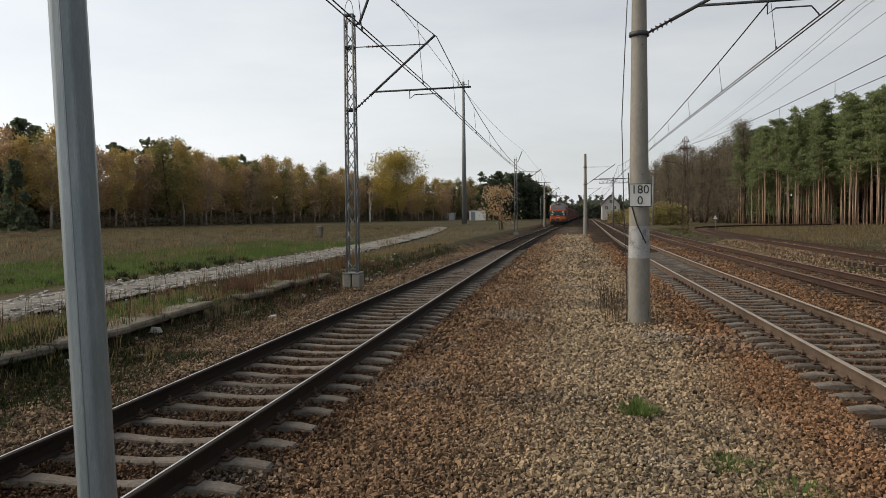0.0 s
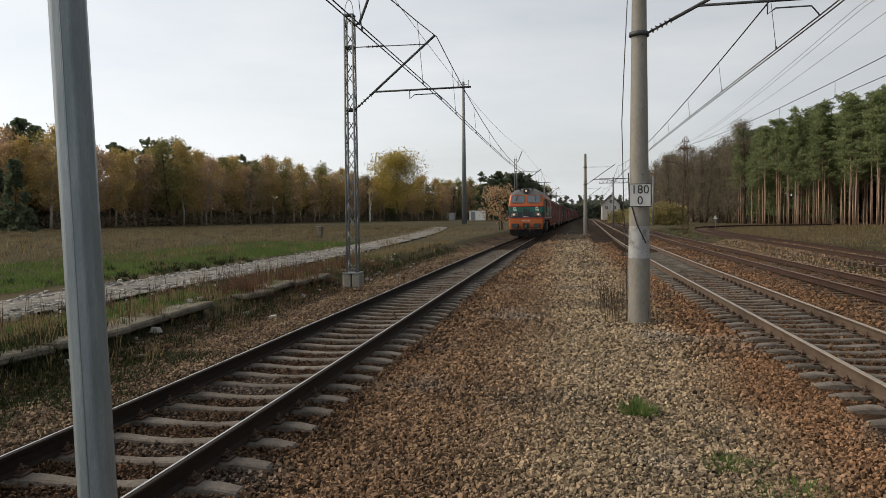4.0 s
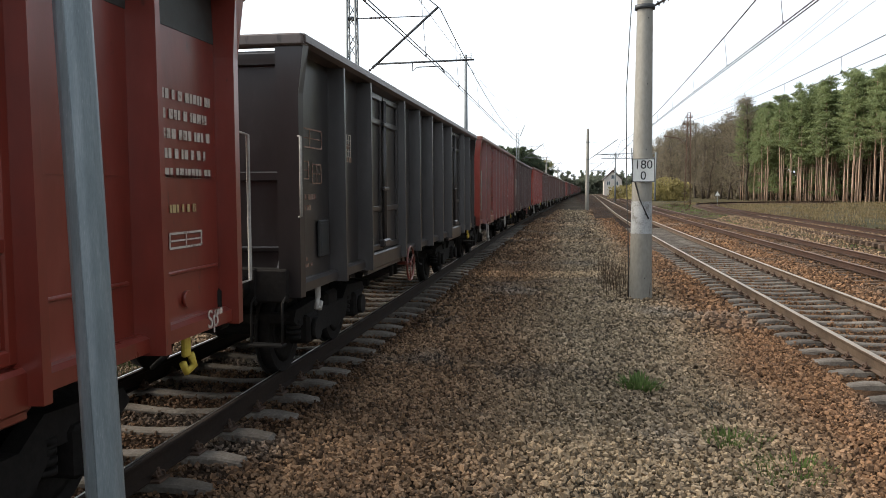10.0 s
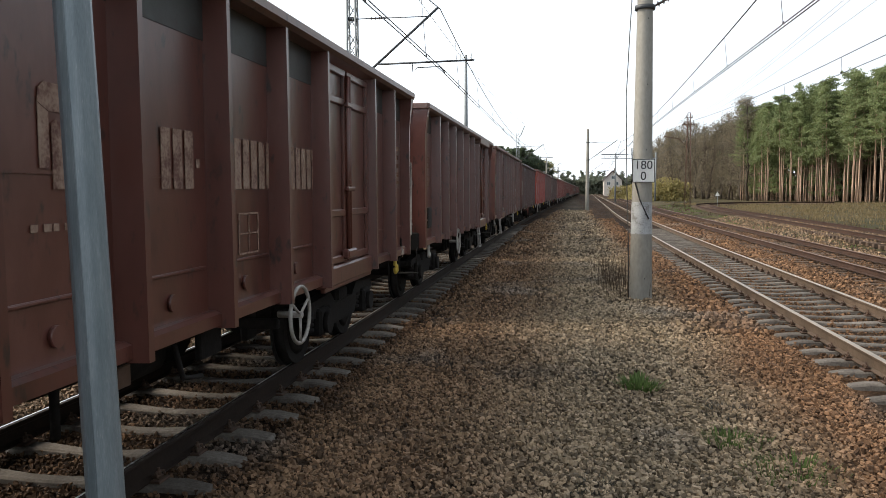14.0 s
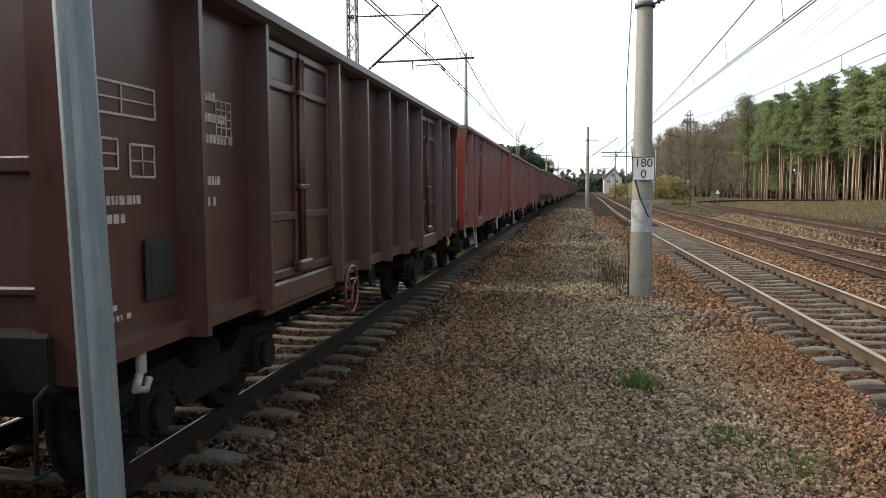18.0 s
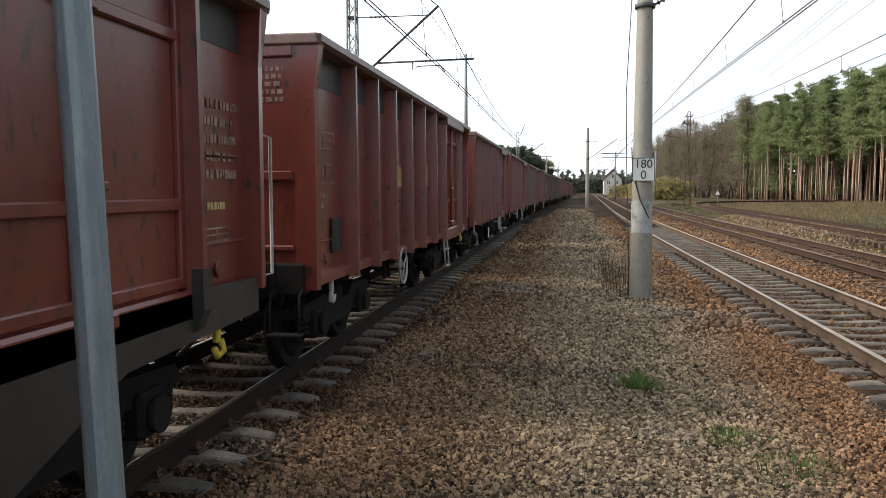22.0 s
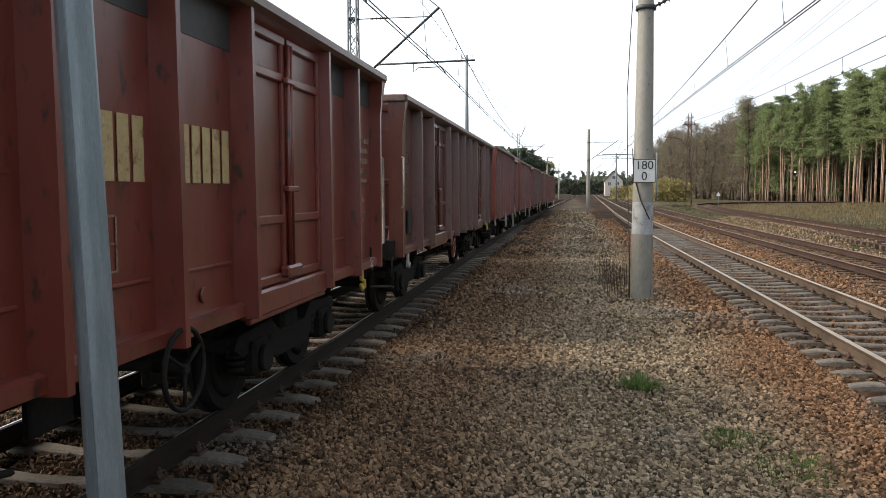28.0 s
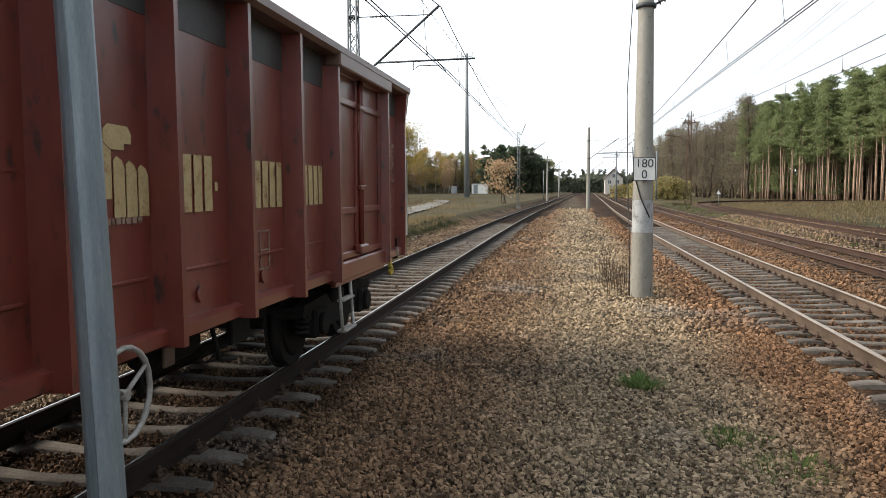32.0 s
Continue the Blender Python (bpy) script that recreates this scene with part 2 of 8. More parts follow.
M["galv_mast"] = material("grey_mast_paint", [(0.3, (0.15, 0.165, 0.175)), (0.7, (0.27, 0.29, 0.30))], scale=3, fine=30, rough=0.6,
                          metal=0.2, bump=0.1)
M["steel_dark"] = material("dark_cantilever_steel", [(0.3, (0.035, 0.038, 0.042)), (0.7, (0.10, 0.105, 0.11))], scale=4, fine=30, rough=0.6,
                           metal=0.3, bump=0.1)
M["rust_mast"] = material("rusty_lattice_steel", [(0.3, (0.05, 0.026, 0.018)), (0.7, (0.14, 0.075, 0.05))], scale=3, fine=30, rough=0.85, bump=0.1)
M["wire"] = material("copper_wire", [(0.3, (0.035, 0.034, 0.035)), (0.7, (0.08, 0.075, 0.075))], scale=3, fine=30, rough=0.6, metal=0.4, bump=0)
M["insulator"] = material("brown_porcelain", [(0.3, (0.03, 0.02, 0.018)), (0.7, (0.07, 0.05, 0.04))], scale=4, fine=20, rough=0.25, bump=0)
M["sign_white"] = material("sign_enamel_white", [(0.3, (0.62, 0.62, 0.58)), (0.7, (0.76, 0.76, 0.73))], scale=6, fine=40, rough=0.5, bump=0.05)
M["black"] = material("black_paint", [(0.3, (0.012, 0.012, 0.012)), (0.7, (0.03, 0.03, 0.03))], scale=5, fine=40, rough=0.6, bump=0.05)
M["underframe"] = material("grimy_underframe", [(0.3, (0.006, 0.0055, 0.0055)), (0.7, (0.024, 0.021, 0.019))], scale=3, fine=24, rough=0.85,
                           bump=0.3, spec=0.2)
M["wheel_steel"] = material("wheel_tread", [(0.3, (0.14, 0.12, 0.11)), (0.7, (0.30, 0.28, 0.26))], scale=4, fine=20, rough=0.4, metal=0.8, bump=0.05)
M["white_fit"] = material("white_fitting", [(0.32, (0.20, 0.18, 0.16)), (0.55, (0.40, 0.385, 0.355)), (0.75, (0.56, 0.55, 0.52))], scale=6, fine=40,
                          rough=0.6, bump=0.1)
M["yellow_fit"] = material("yellow_fitting", [(0.3, (0.40, 0.28, 0.03)), (0.7, (0.66, 0.50, 0.07))], scale=7, fine=40, rough=0.6, bump=0.1)
M["stencil"] = material("worn_stencil_white", [(0.36, (0.20, 0.12, 0.10)), (0.46, (0.50, 0.44, 0.39)), (0.7, (0.66, 0.61, 0.54))], scale=9, fine=50,
                        rough=0.7, bump=0)
M["stencil_faded"] = material("faded_stencil", [(0.40, (0.13, 0.06, 0.045)), (0.52, (0.30, 0.20, 0.15)), (0.75, (0.46, 0.36, 0.28))], scale=8, fine=50,
                              rough=0.75, bump=0)
M["stencil_yellow"] = material("worn_stencil_cream", [(0.36, (0.25, 0.13, 0.07)), (0.46, (0.48, 0.36, 0.17)), (0.7, (0.62, 0.50, 0.27))], scale=8,
                               fine=50, rough=0.7, bump=0)
M["teal"] = material("dark_grey_band", [(0.34, (0.040, 0.022, 0.019)), (0.48, (0.042, 0.040, 0.038)), (0.7, (0.062, 0.070, 0.068))], scale=2.2, fine=14,
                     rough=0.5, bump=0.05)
PAINTS = {
    "red": paint("wagon_red_oxide", (0.200, 0.037, 0.023)),
    "fresh": paint("wagon_fresh_red", (0.36, 0.036, 0.016), rough=0.30, rust=0.74, dirt=0.72),
    "bright": paint("wagon_bright_red", (0.24, 0.034, 0.020), rough=0.32, rust=0.68, dirt=0.65),
    "brown": paint("wagon_red_brown", (0.132, 0.042, 0.029)),
    "dusty": paint("wagon_dusty_brown", (0.150, 0.052, 0.036), rust=0.57),
    "dark": paint("wagon_dark_brown", (0.096, 0.038, 0.030), rust=0.66, coat=0.35),
    "black": paint("wagon_near_black", (0.036, 0.030, 0.029), rust=0.68, coat=0.3),
    "belly": paint("belly_grey", (0.036, 0.034, 0.032), rough=0.5, rust=0.7, coat=0.2),
}
# the top rail keeps a crust of the loads' dust
COPING = {"fresh": paint("dusty_red_top_rail", (0.24, 0.085, 0.055), rough=0.6), "pale": paint("dusty_top_rail", (0.185, 0.098, 0.070), rough=0.65),
          "dark": paint("dusty_dark_top_rail", (0.105, 0.075, 0.062), rough=0.65)}
M["loco_orange"] = material("loco_orange", [(0.3, (0.34, 0.085, 0.020)), (0.55, (0.52, 0.130, 0.024)), (0.8, (0.58, 0.16, 0.035))], scale=1.2, fine=12,
                            rough=0.38, bump=0.04, stretch=(1, 1, 0.5))
M["loco_red"] = material("loco_red_stripe", [(0.3, (0.34, 0.045, 0.02)), (0.7, (0.52, 0.075, 0.035))], scale=2, fine=12, rough=0.4, bump=0.04)
M["loco_green"] = material("loco_green", [(0.3, (0.007, 0.085, 0.055)), (0.55, (0.009, 0.145, 0.095)), (0.8, (0.014, 0.175, 0.118))], scale=1.2, fine=12,
                           rough=0.35, bump=0.04)
M["loco_grey"] = material("loco_slate", [(0.3, (0.018, 0.026, 0.034)), (0.7, (0.042, 0.057, 0.070))], scale=1.2, fine=12, rough=0.45, bump=0.05)
M["grille_paint"] = material("grimy_grille_paint", [(0.3, (0.030, 0.046, 0.046)), (0.7, (0.075, 0.095, 0.092))], scale=2, fine=14, rough=0.5, bump=0.05)
M["buffer_face"] = material("worn_buffer_plate", [(0.3, (0.030, 0.036, 0.034)), (0.7, (0.075, 0.085, 0.080))], scale=4, fine=20, rough=0.45, metal=0.3, bump=0.1)
M["lamp_plate"] = material("pale_lamp_plate", [(0.3, (0.16, 0.15, 0.12)), (0.7, (0.34, 0.32, 0.26))], scale=4, fine=20, rough=0.4, metal=0.3, bump=0.05)
M["loco_roof"] = material("loco_roof_grey", [(0.3, (0.075, 0.072, 0.068)), (0.7, (0.16, 0.155, 0.15))], scale=1.4, fine=12, rough=0.6, bump=0.08)


def glass_material(name, rgb, rough=0.06):
    m = bpy.data.materials.new(name)
    m.use_nodes = True
    b = m.node_tree.nodes["Principled BSDF"]
    b.inputs["Base Color"].default_value = (*rgb, 1)
    b.inputs["Roughness"].default_value = rough
    b.inputs["Specular IOR Level"].default_value = 0.8
    return m


# paler than the other panes: reflected sky is put into the base colour
M["screen"] = glass_material("sky_lit_windscreen", (0.125, 0.15, 0.175), 0.08)
M["glass"] = glass_material("dark_window_glass", (0.07, 0.09, 0.105), 0.12)


def lamp_material(name, rgb, strength):
    m = bpy.data.materials.new(name)
    m.use_nodes = True
    b = m.node_tree.nodes["Principled BSDF"]
    b.inputs["Base Color"].default_value = (0.35, 0.30, 0.22, 1)
    b.inputs["Emission Color"].default_value = (*rgb, 1)
    b.inputs["Emission Strength"].default_value = strength
    return m


M["headlight"] = lamp_material("lit_headlight", (1.0, 0.82, 0.55), 0.6)


# ---------------------------------------------------------------- mesh helpers
class Mesher:
    """Gathers vertices and faces of one part."""

    def __init__(self):
        self.v, self.f, self.mi, self.smooth, self.cur = [], [], [], [], 0

    def add(self, verts, faces, smooth=False):
        o = len(self.v)
        self.v += [tuple(p) for p in verts]
        self.f += [tuple(i + o for i in q) for q in faces]
        self.mi += [self.cur] * len(faces)
        self.smooth += [smooth] * len(faces)
        return self

    def box(self, c, s, ch=0.0, turn=None):
        """A block at centre c of size s, with chamfered edges ch, turned by a matrix."""
        hx, hy, hz = (k / 2 for k in s)
        if ch <= 0:
            vs = [(x, y, z) for x in (-hx, hx) for y in (-hy, hy) for z in (-hz, hz)]
            fs = [(0, 1, 3, 2), (4, 6, 7, 5), (0, 4, 5, 1), (2, 3, 7, 6), (0, 2, 6, 4), (1, 5, 7, 3)]
        else:
            ch = min(ch, hx * 0.9, hy * 0.9, hz * 0.9)
            idx, vs = {}, []
            for sx in (-1, 1):
                for sy in (-1, 1):
                    for sz in (-1, 1):
                        for k in range(3):
                            p = [sx * (hx - ch), sy * (hy - ch), sz * (hz - ch)]
                            p[k] = (sx * hx, sy * hy, sz * hz)[k]
                            idx[sx, sy, sz, k] = len(vs)
                            vs.append(p)
            fs = []
            for k in range(3):
                a, b = (k + 1) % 3, (k + 2) % 3
                for sg in (-1, 1):
                    q = []
                    for u, w in ((-1, -1), (1, -1), (1, 1), (-1, 1)):
                        s3 = [0, 0, 0]
                        s3[k], s3[a], s3[b] = sg, u, w
                        q.append(idx[s3[0], s3[1], s3[2], k])
                    fs.append(tuple(q if sg > 0 else q[::-1]))
                for u in (-1, 1):
                    for w in (-1, 1):
                        e = []
                        for t in (-1, 1):
                            s3 = [0, 0, 0]
                            s3[k], s3[a], s3[b] = t, u, w
                            e.append((idx[s3[0], s3[1], s3[2], a], idx[s3[0], s3[1], s3[2], b]))
                        q = (e[0][0], e[1][0], e[1][1], e[0][1])
                        fs.append(q if u * w > 0 else q[::-1])
            for sx in (-1, 1):
                for sy in (-1, 1):
                    for sz in (-1, 1):
                        q = tuple(idx[sx, sy, sz, k] for k in range(3))
                        fs.append(q if sx * sy * sz > 0 else q[::-1])
        if turn is not None:
            vs = [turn @ Vector(p) for p in vs]
        return self.add([(p[0] + c[0], p[1] + c[1], p[2] + c[2]) for p in vs], fs)

    def cyl(self, p0, p1, r0, r1=None, n=10, caps=True, smooth=True):
        r1 = r0 if r1 is None else r1
        p0, p1 = Vector(p0), Vector(p1)
        d = (p1 - p0).normalized()
        a = d.orthogonal().normalized()
        b = d.cross(a)
        vs = []
        for p, r in ((p0, r0), (p1, r1)):
            vs += [p + (a * math.cos(2 * math.pi * i / n) + b * math.sin(2 * math.pi * i / n)) * r for i in range(n)]
        self.add(vs, [(i, (i + 1) % n, n + (i + 1) % n, n + i) for i in range(n)], smooth)
        if caps:
            o = len(self.v) - 2 * n
            self.f += [tuple(o + i for i in reversed(range(n))), tuple(o + n + i for i in range(n))]
            self.mi += [self.cur] * 2
            self.smooth += [False] * 2
        return self

    def tube(self, path, r, n=6, closed=False):
        """A round bar along a path; r may be a list of radii."""
        pts = [Vector(p) for p in path]
        k = len(pts)
        rs = r if isinstance(r, (list, tuple)) else [r] * k
        vs, a = [], None
        for i, p in enumerate(pts):
            q0 = pts[(i - 1) % k] if closed or i else p
            q1 = pts[(i + 1) % k] if closed or i < k - 1 else p
            d = (q1 - q0).normalized()
            a = d.orthogonal().normalized() if a is None else (a - d * a.dot(d)).normalized()
            b = d.cross(a)
            vs += [p + (a * math.cos(2 * math.pi * j / n) + b * math.sin(2 * math.pi * j / n)) * rs[i] for j in range(n)]
        fs = []
        for i in range(k if closed else k - 1):
            o, q = i * n, ((i + 1) % k) * n
            fs += [(o + j, o + (j + 1) % n, q + (j + 1) % n, q + j) for j in range(n)]
        if not closed:
            fs += [tuple(reversed(range(n))), tuple(range((k - 1) * n, k * n))]
        return self.add(vs, fs, True)

    def prism(self, outline, y0, y1, axis="y"):
        """An outline of (a, b) swept from y0 to y1; axis y: (x, z), axis x: (y, z), axis z: (x, y)."""
        put = {"y": lambda a, b, t: (a, t, b), "x": lambda a, b, t: (t, a, b), "z": lambda a, b, t: (a, b, t)}[axis]
        n = len(outline)
        vs = [put(a, b, y0) for a, b in outline] + [put(a, b, y1) for a, b in outline]
        fs = [(i, (i + 1) % n, n + (i + 1) % n, n + i) for i in range(n)] + [tuple(reversed(range(n))), tuple(range(n, 2 * n))]
        return self.add(vs, fs)

    def mesh(self, name, *mats):
        me = bpy.data.meshes.new(name)
        me.from_pydata(self.v, [], self.f)
        for m in mats:
            me.materials.append(m)
        me.polygons.foreach_set("material_index", self.mi)
        me.polygons.foreach_set("use_smooth", self.smooth)
        bm = bmesh.new()
        bm.from_mesh(me)
        bmesh.ops.recalc_face_normals(bm, faces=bm.faces)
        bm.to_mesh(me)
        bm.free()
        me.update()
        return me


def part(name, mb, mat, parent=None, label="", at=None):
    """One mesh object under a thing or a part; mb is a Mesher or a finished mesh."""
    me = mb.mesh(name, mat) if isinstance(mb, Mesher) else mb
    ob = new(name, me)
    if parent is not None:
        ob.parent = parent
    if at is not None:
        ob.matrix_basis = at
    if label:
        tagged(ob, label)
    return ob


def thing(name, label, category, m=None, group="", kind=""):
    ob = tagged(new(name), label, category, group, kind)
    if m is not None:
        ob.matrix_basis = m
    return ob


def solid(name, mb, mat, label, category, m=None, group="", kind=""):
    """A thing that is one mesh."""
    ob = tagged(part(name, mb, mat), label, category, group, kind)
    if m is not None:
        ob.matrix_basis = m
    return ob


def bend(y):
    """How far the line has swung to the right at y, and its slope there."""
    if y < 25:
        return 0.0, 0.0
    if y < 75:
        return 0.00024 * (y - 25) ** 2, 0.00048 * (y - 25)
    return 0.60 + 0.024 * (y - 75), 0.024


T1, T2, T3 = -3.741, 4.234, 7.95


# ---------------------------------------------------------------- ground and tracks
def lerp(x, pts):
    if x <= pts[0][0]:
        return pts[0][1]
    for (a, u), (b, w) in zip(pts, pts[1:]):
        if x <= b:
            return u + (w - u) * (x - a) / (b - a)
    return pts[-1][1]


SECTION = [(-400, 3.0), (-150, 1.2), (-60, 0.45), (-20, 0.18), (-13.5, 0.08), (-9.6, 0.06), (-8.2, 0.16), (-7.65, 0.17), (-7.4, -0.12),
           (-6.7, -0.36), (-5.3, -0.245), (-4.9, -0.236), (-4.4, -0.236), (-3.1, -0.236), (-2.6, -0.236), (-2.0, -0.268), (0.5, -0.29), (2.6, -0.265), (3.0, -0.246),
           (5.5, -0.246), (6.2, -0.275), (7.0, -0.262), (9.2, -0.265), (10.4, -0.30), (11.2, -0.02), (13.6, -0.02), (15.5, -0.10), (30, -0.15), (60, 0.1), (400, 2.0)]


def ground_z(x, y):
    b = bend(y)[0]
    z = lerp(x - b if -40 < x < 40 else x, SECTION)
    return z


def sheet(name, xs, ys, mat, zoff=0.0, rough=0.0):
    vs = []
    for y in ys:
        for x in xs:
            xx = x + bend(y)[0]
            vs.append((xx, y, lerp(x, SECTION) + zoff + (rough * (noise.noise(Vector((xx * 1.3, y * 1.3, 0)))) if rough else 0)))
    n = len(xs)
    fs = [(j * n + i, j * n + i + 1, (j + 1) * n + i + 1, (j + 1) * n + i) for j in range(len(ys) - 1) for i in range(n - 1)]
    mb = Mesher()
    mb.add(vs, fs, True)
    return part(name, mb, mat)


def spread(a, b, step, grow=1.0):
    out = [a]
    while out[-1] < b:
        out.append(out[-1] + step)
        step *= grow
    out[-1] = b
    return out


M["grass"] = material("rough_autumn_meadow", [(0.28, (0.024, 0.026, 0.012)), (0.45, (0.054, 0.049, 0.024)), (0.58, (0.085, 0.066, 0.038)), (0.78, (0.120, 0.094, 0.056))],
                      scale=0.09, fine=2.2, rough=0.95, bump=1.0, bump_scale=4.0, depth=0.12, spec=0.1, stretch=(1, 0.5, 1))
far_x = [-1500, -700, -400, -250, -150, -100, -60, -40, -30, -24] + spread(-20, -5.3, 0.45)
right_x = spread(9.0, 16, 0.5) + [18, 21, 25, 30, 45, 60, 100, 200, 400, 800, 1500]
ys_far = spread(-60, 4, 8) + spread(4.5, 60, 0.75, 1.02) + spread(64, 400, 6, 1.06) + [500, 700, 1000, 1500, 2200]
xs_all = far_x + spread(-5.0, 9.0, 0.5)[:-1] + right_x
ground = tagged(sheet("ground", sorted(set(round(v, 3) for v in xs_all)), sorted(set(round(v, 3) for v in ys_far)), M["grass"], -0.06, 0.05),
                "rough autumn meadow and railway land", "ground", kind="structure")
bed_x = sorted(set(round(v, 3) for v in spread(-7.35, 10.6, 0.3)))
bed_y = sorted(set(round(v, 3) for v in spread(-60, 4, 8) + spread(4, 60, 0.6) + spread(62, 420, 5, 1.05)))
ballast = tagged(sheet("ballast_bed", bed_x, bed_y, M["ballast"], -0.01, 0.02), "brown crushed-stone ballast bed under the tracks", "ballast", kind="structure")


def stones(name, boxes, mat, label):
    """Loose crushed stone, each a lopsided block; boxes: (x0, x1, y0, y1, per square metre, radius)."""
    rs = np.random.RandomState(len(name))
    cs = np.array([(a, b, c) for a in (-0.85, 0.85) for b in (-0.72, 0.72) for c in (-0.62, 0.62)])
    fs = np.array([(0, 1, 3), (0, 3, 2), (4, 6, 7), (4, 7, 5), (0, 4, 5), (0, 5, 1), (2, 3, 7), (2, 7, 6), (0, 2, 6), (0, 6, 4), (1, 5, 7), (1, 7, 3)])
    V, n = [], 0
    for x0, x1, y0, y1, per, rad in boxes:
        k = int((x1 - x0) * (y1 - y0) * per)
        px, py = rs.uniform(x0, x1, k), rs.uniform(y0, y1, k)
        keep = ((px > -0.80 * py - 0.8) & (px < 0.40 * py + 0.8)) | (y1 <= 4)
        px, py = px[keep], py[keep]
        k = len(px)
        pz = np.interp(px, [s[0] for s in SECTION], [s[1] for s in SECTION])
        size = rad * 0.70 * rs.uniform(0.5, 1.35, k)
        q = cs[None] * rs.uniform(0.50, 1.25, (k, 8, 3)) * size[:, None, None] * rs.uniform(0.7, 1.35, (k, 1, 3))
        ang = rs.uniform(0, 6.28, (k, 3))
        for ax, (a, b) in enumerate(((1, 2), (0, 2), (0, 1))):
            c, s = np.cos(ang[:, ax])[:, None], np.sin(ang[:, ax])[:, None]
            u, w = q[:, :, a].copy(), q[:, :, b].copy()
            q[:, :, a], q[:, :, b] = c * u - s * w, s * u + c * w
        q[:, :, 0] += (px + np.array([bend(v)[0] for v in py]))[:, None]
        q[:, :, 1] += py[:, None]
        q[:, :, 2] += (pz + size * rs.uniform(-0.9, 0.75, k))[:, None]
        V.append(q.reshape(-1, 3))
        n += k
    V = np.concatenate(V)
    F = (np.arange(n)[:, None, None] * 8 + fs[None]).reshape(-1, 3)
    me = bpy.data.meshes.new(name)
    me.vertices.add(len(V))
    me.vertices.foreach_set("co", V.ravel())
    me.loops.add(F.size)
    me.loops.foreach_set("vertex_index", F.ravel())
    me.polygons.add(len(F))
    me.polygons.foreach_set("loop_start", np.arange(0, F.size, 3))
    me.polygons.foreach_set("loop_total", np.full(len(F), 3))
    me.polygons.foreach_set("use_smooth", np.zeros(len(F), bool))
    me.update(calc_edges=True)
    me.materials.append(mat)
    return tagged(new(name, me), label, "gravel", kind="stuff")


stones("ballast_stones", [(-2.4, 2.8, -6, 3.5, 300, 0.032), (-5.0, -2.4, -6, 4, 150, 0.030), (2.8, 9.2, -6, 4, 110, 0.032), (-1.9, 1.7, 3.5, 9, 1350, 0.028), (-1.9, 1.7, 9, 15, 720, 0.032), (-1.9, 1.7, 15, 26, 330, 0.040), (-1.9, 1.7, 26, 48, 80, 0.066), (-1.9, 1.7, 48, 85, 26, 0.10),
                          (5.6, 6.9, 12, 32, 200, 0.046), (5.6, 6.9, 32, 60, 45, 0.07),
                          (-5.0, -2.45, 4, 12, 650, 0.024), (-5.0, -2.45, 12, 28, 180, 0.030), (-5.0, -2.45, 28, 50, 40, 0.036), (-2.5, -1.8, 3.5, 12, 1300, 0.0275), (-2.5, -1.8, 12, 30, 200, 0.045), (-2.5, -1.8, 30, 60, 50, 0.07),
                          (1.65, 3.0, 4, 12, 1200, 0.0275), (1.65, 3.0, 12, 30, 200, 0.045), (1.65, 3.0, 30, 60, 50, 0.07), (3.0, 5.7, 9, 30, 200, 0.030), (6.9, 9.4, 17, 40, 130, 0.05), (5.6, 9.4, 36, 70, 40, 0.07), (9.4, 13.5, 24, 60, 50, 0.05)], M["stone"],
       "loose crushed stone, pale between the tracks and rust-stained beside the rails")
stones("shoulder_stones", [(-7.2, -5.1, 6, 14, 650, 0.030), (-7.2, -5.1, 14, 26, 300, 0.038), (-7.0, -5.1, 26, 55, 90, 0.055)], M["stone_dirty"],
       "dirty grey-brown stone on the ballast shoulder")


RAIL = [(-0.062, -0.172), (0.062, -0.172), (0.062, -0.163), (0.014, -0.145), (0.009, -0.05), (0.034, -0.034), (0.036, -0.008), (0.028, 0.0),
        (-0.010, 0.0), (-0.028, 0.0), (-0.036, -0.008), (-0.034, -0.034), (-0.009, -0.05), (-0.014, -0.145), (-0.062, -0.163)]


def rail_mesh(ys, xf, zf, side_mat, head_mat, head=(6, 7, 8, 9)):
    mb = Mesher()
    n = len(RAIL)
    vs = []
    for y in ys:
        x = xf(y)
        z = zf(y)
        vs += [(x + a, y, z + b) for a, b in RAIL]
    fs, mi = [], []
    for k in range(len(ys) - 1):
        for i in range(n):
            fs.append((k * n + i, k * n + (i + 1) % n, (k + 1) * n + (i + 1) % n, (k + 1) * n + i))
            mi.append(1 if i in head else 0)
    mb.add(vs, fs)
    mb.mi = mi
    return mb.mesh("rail", side_mat, head_mat)


def concrete_sleeper():
    """Monoblock: high seats under the rails, a waist in the middle, sloped flanks."""
    mb = Mesher()
    st = [(-1.25, -0.245, 0.070), (-1.22, -0.212, 0.082), (-1.03, -0.185, 0.092), (-0.5, -0.185, 0.088), (-0.2, -0.205, 0.070), (0, -0.209, 0.068),
          (0.2, -0.205, 0.070), (0.5, -0.185, 0.088), (1.03, -0.185, 0.092), (1.22, -0.212, 0.082), (1.25, -0.245, 0.070)]
    vs = []
    for x, z, w in st:
        vs += [(x, -w - 0.03, -0.36), (x, -w, z - 0.015), (x, -w + 0.02, z), (x, w - 0.02, z), (x, w, z - 0.015), (x, w + 0.03, -0.36)]
    k = 6
    fs = [(j * k + i, j * k + i + 1, (j + 1) * k + i + 1, (j + 1) * k + i) for j in range(len(st) - 1) for i in range(k - 1)]
    fs += [tuple(range(k)), tuple(reversed(range((len(st) - 1) * k, len(st) * k)))]
    return mb.add(vs, fs).mesh("sleeper", M["sleeper"])


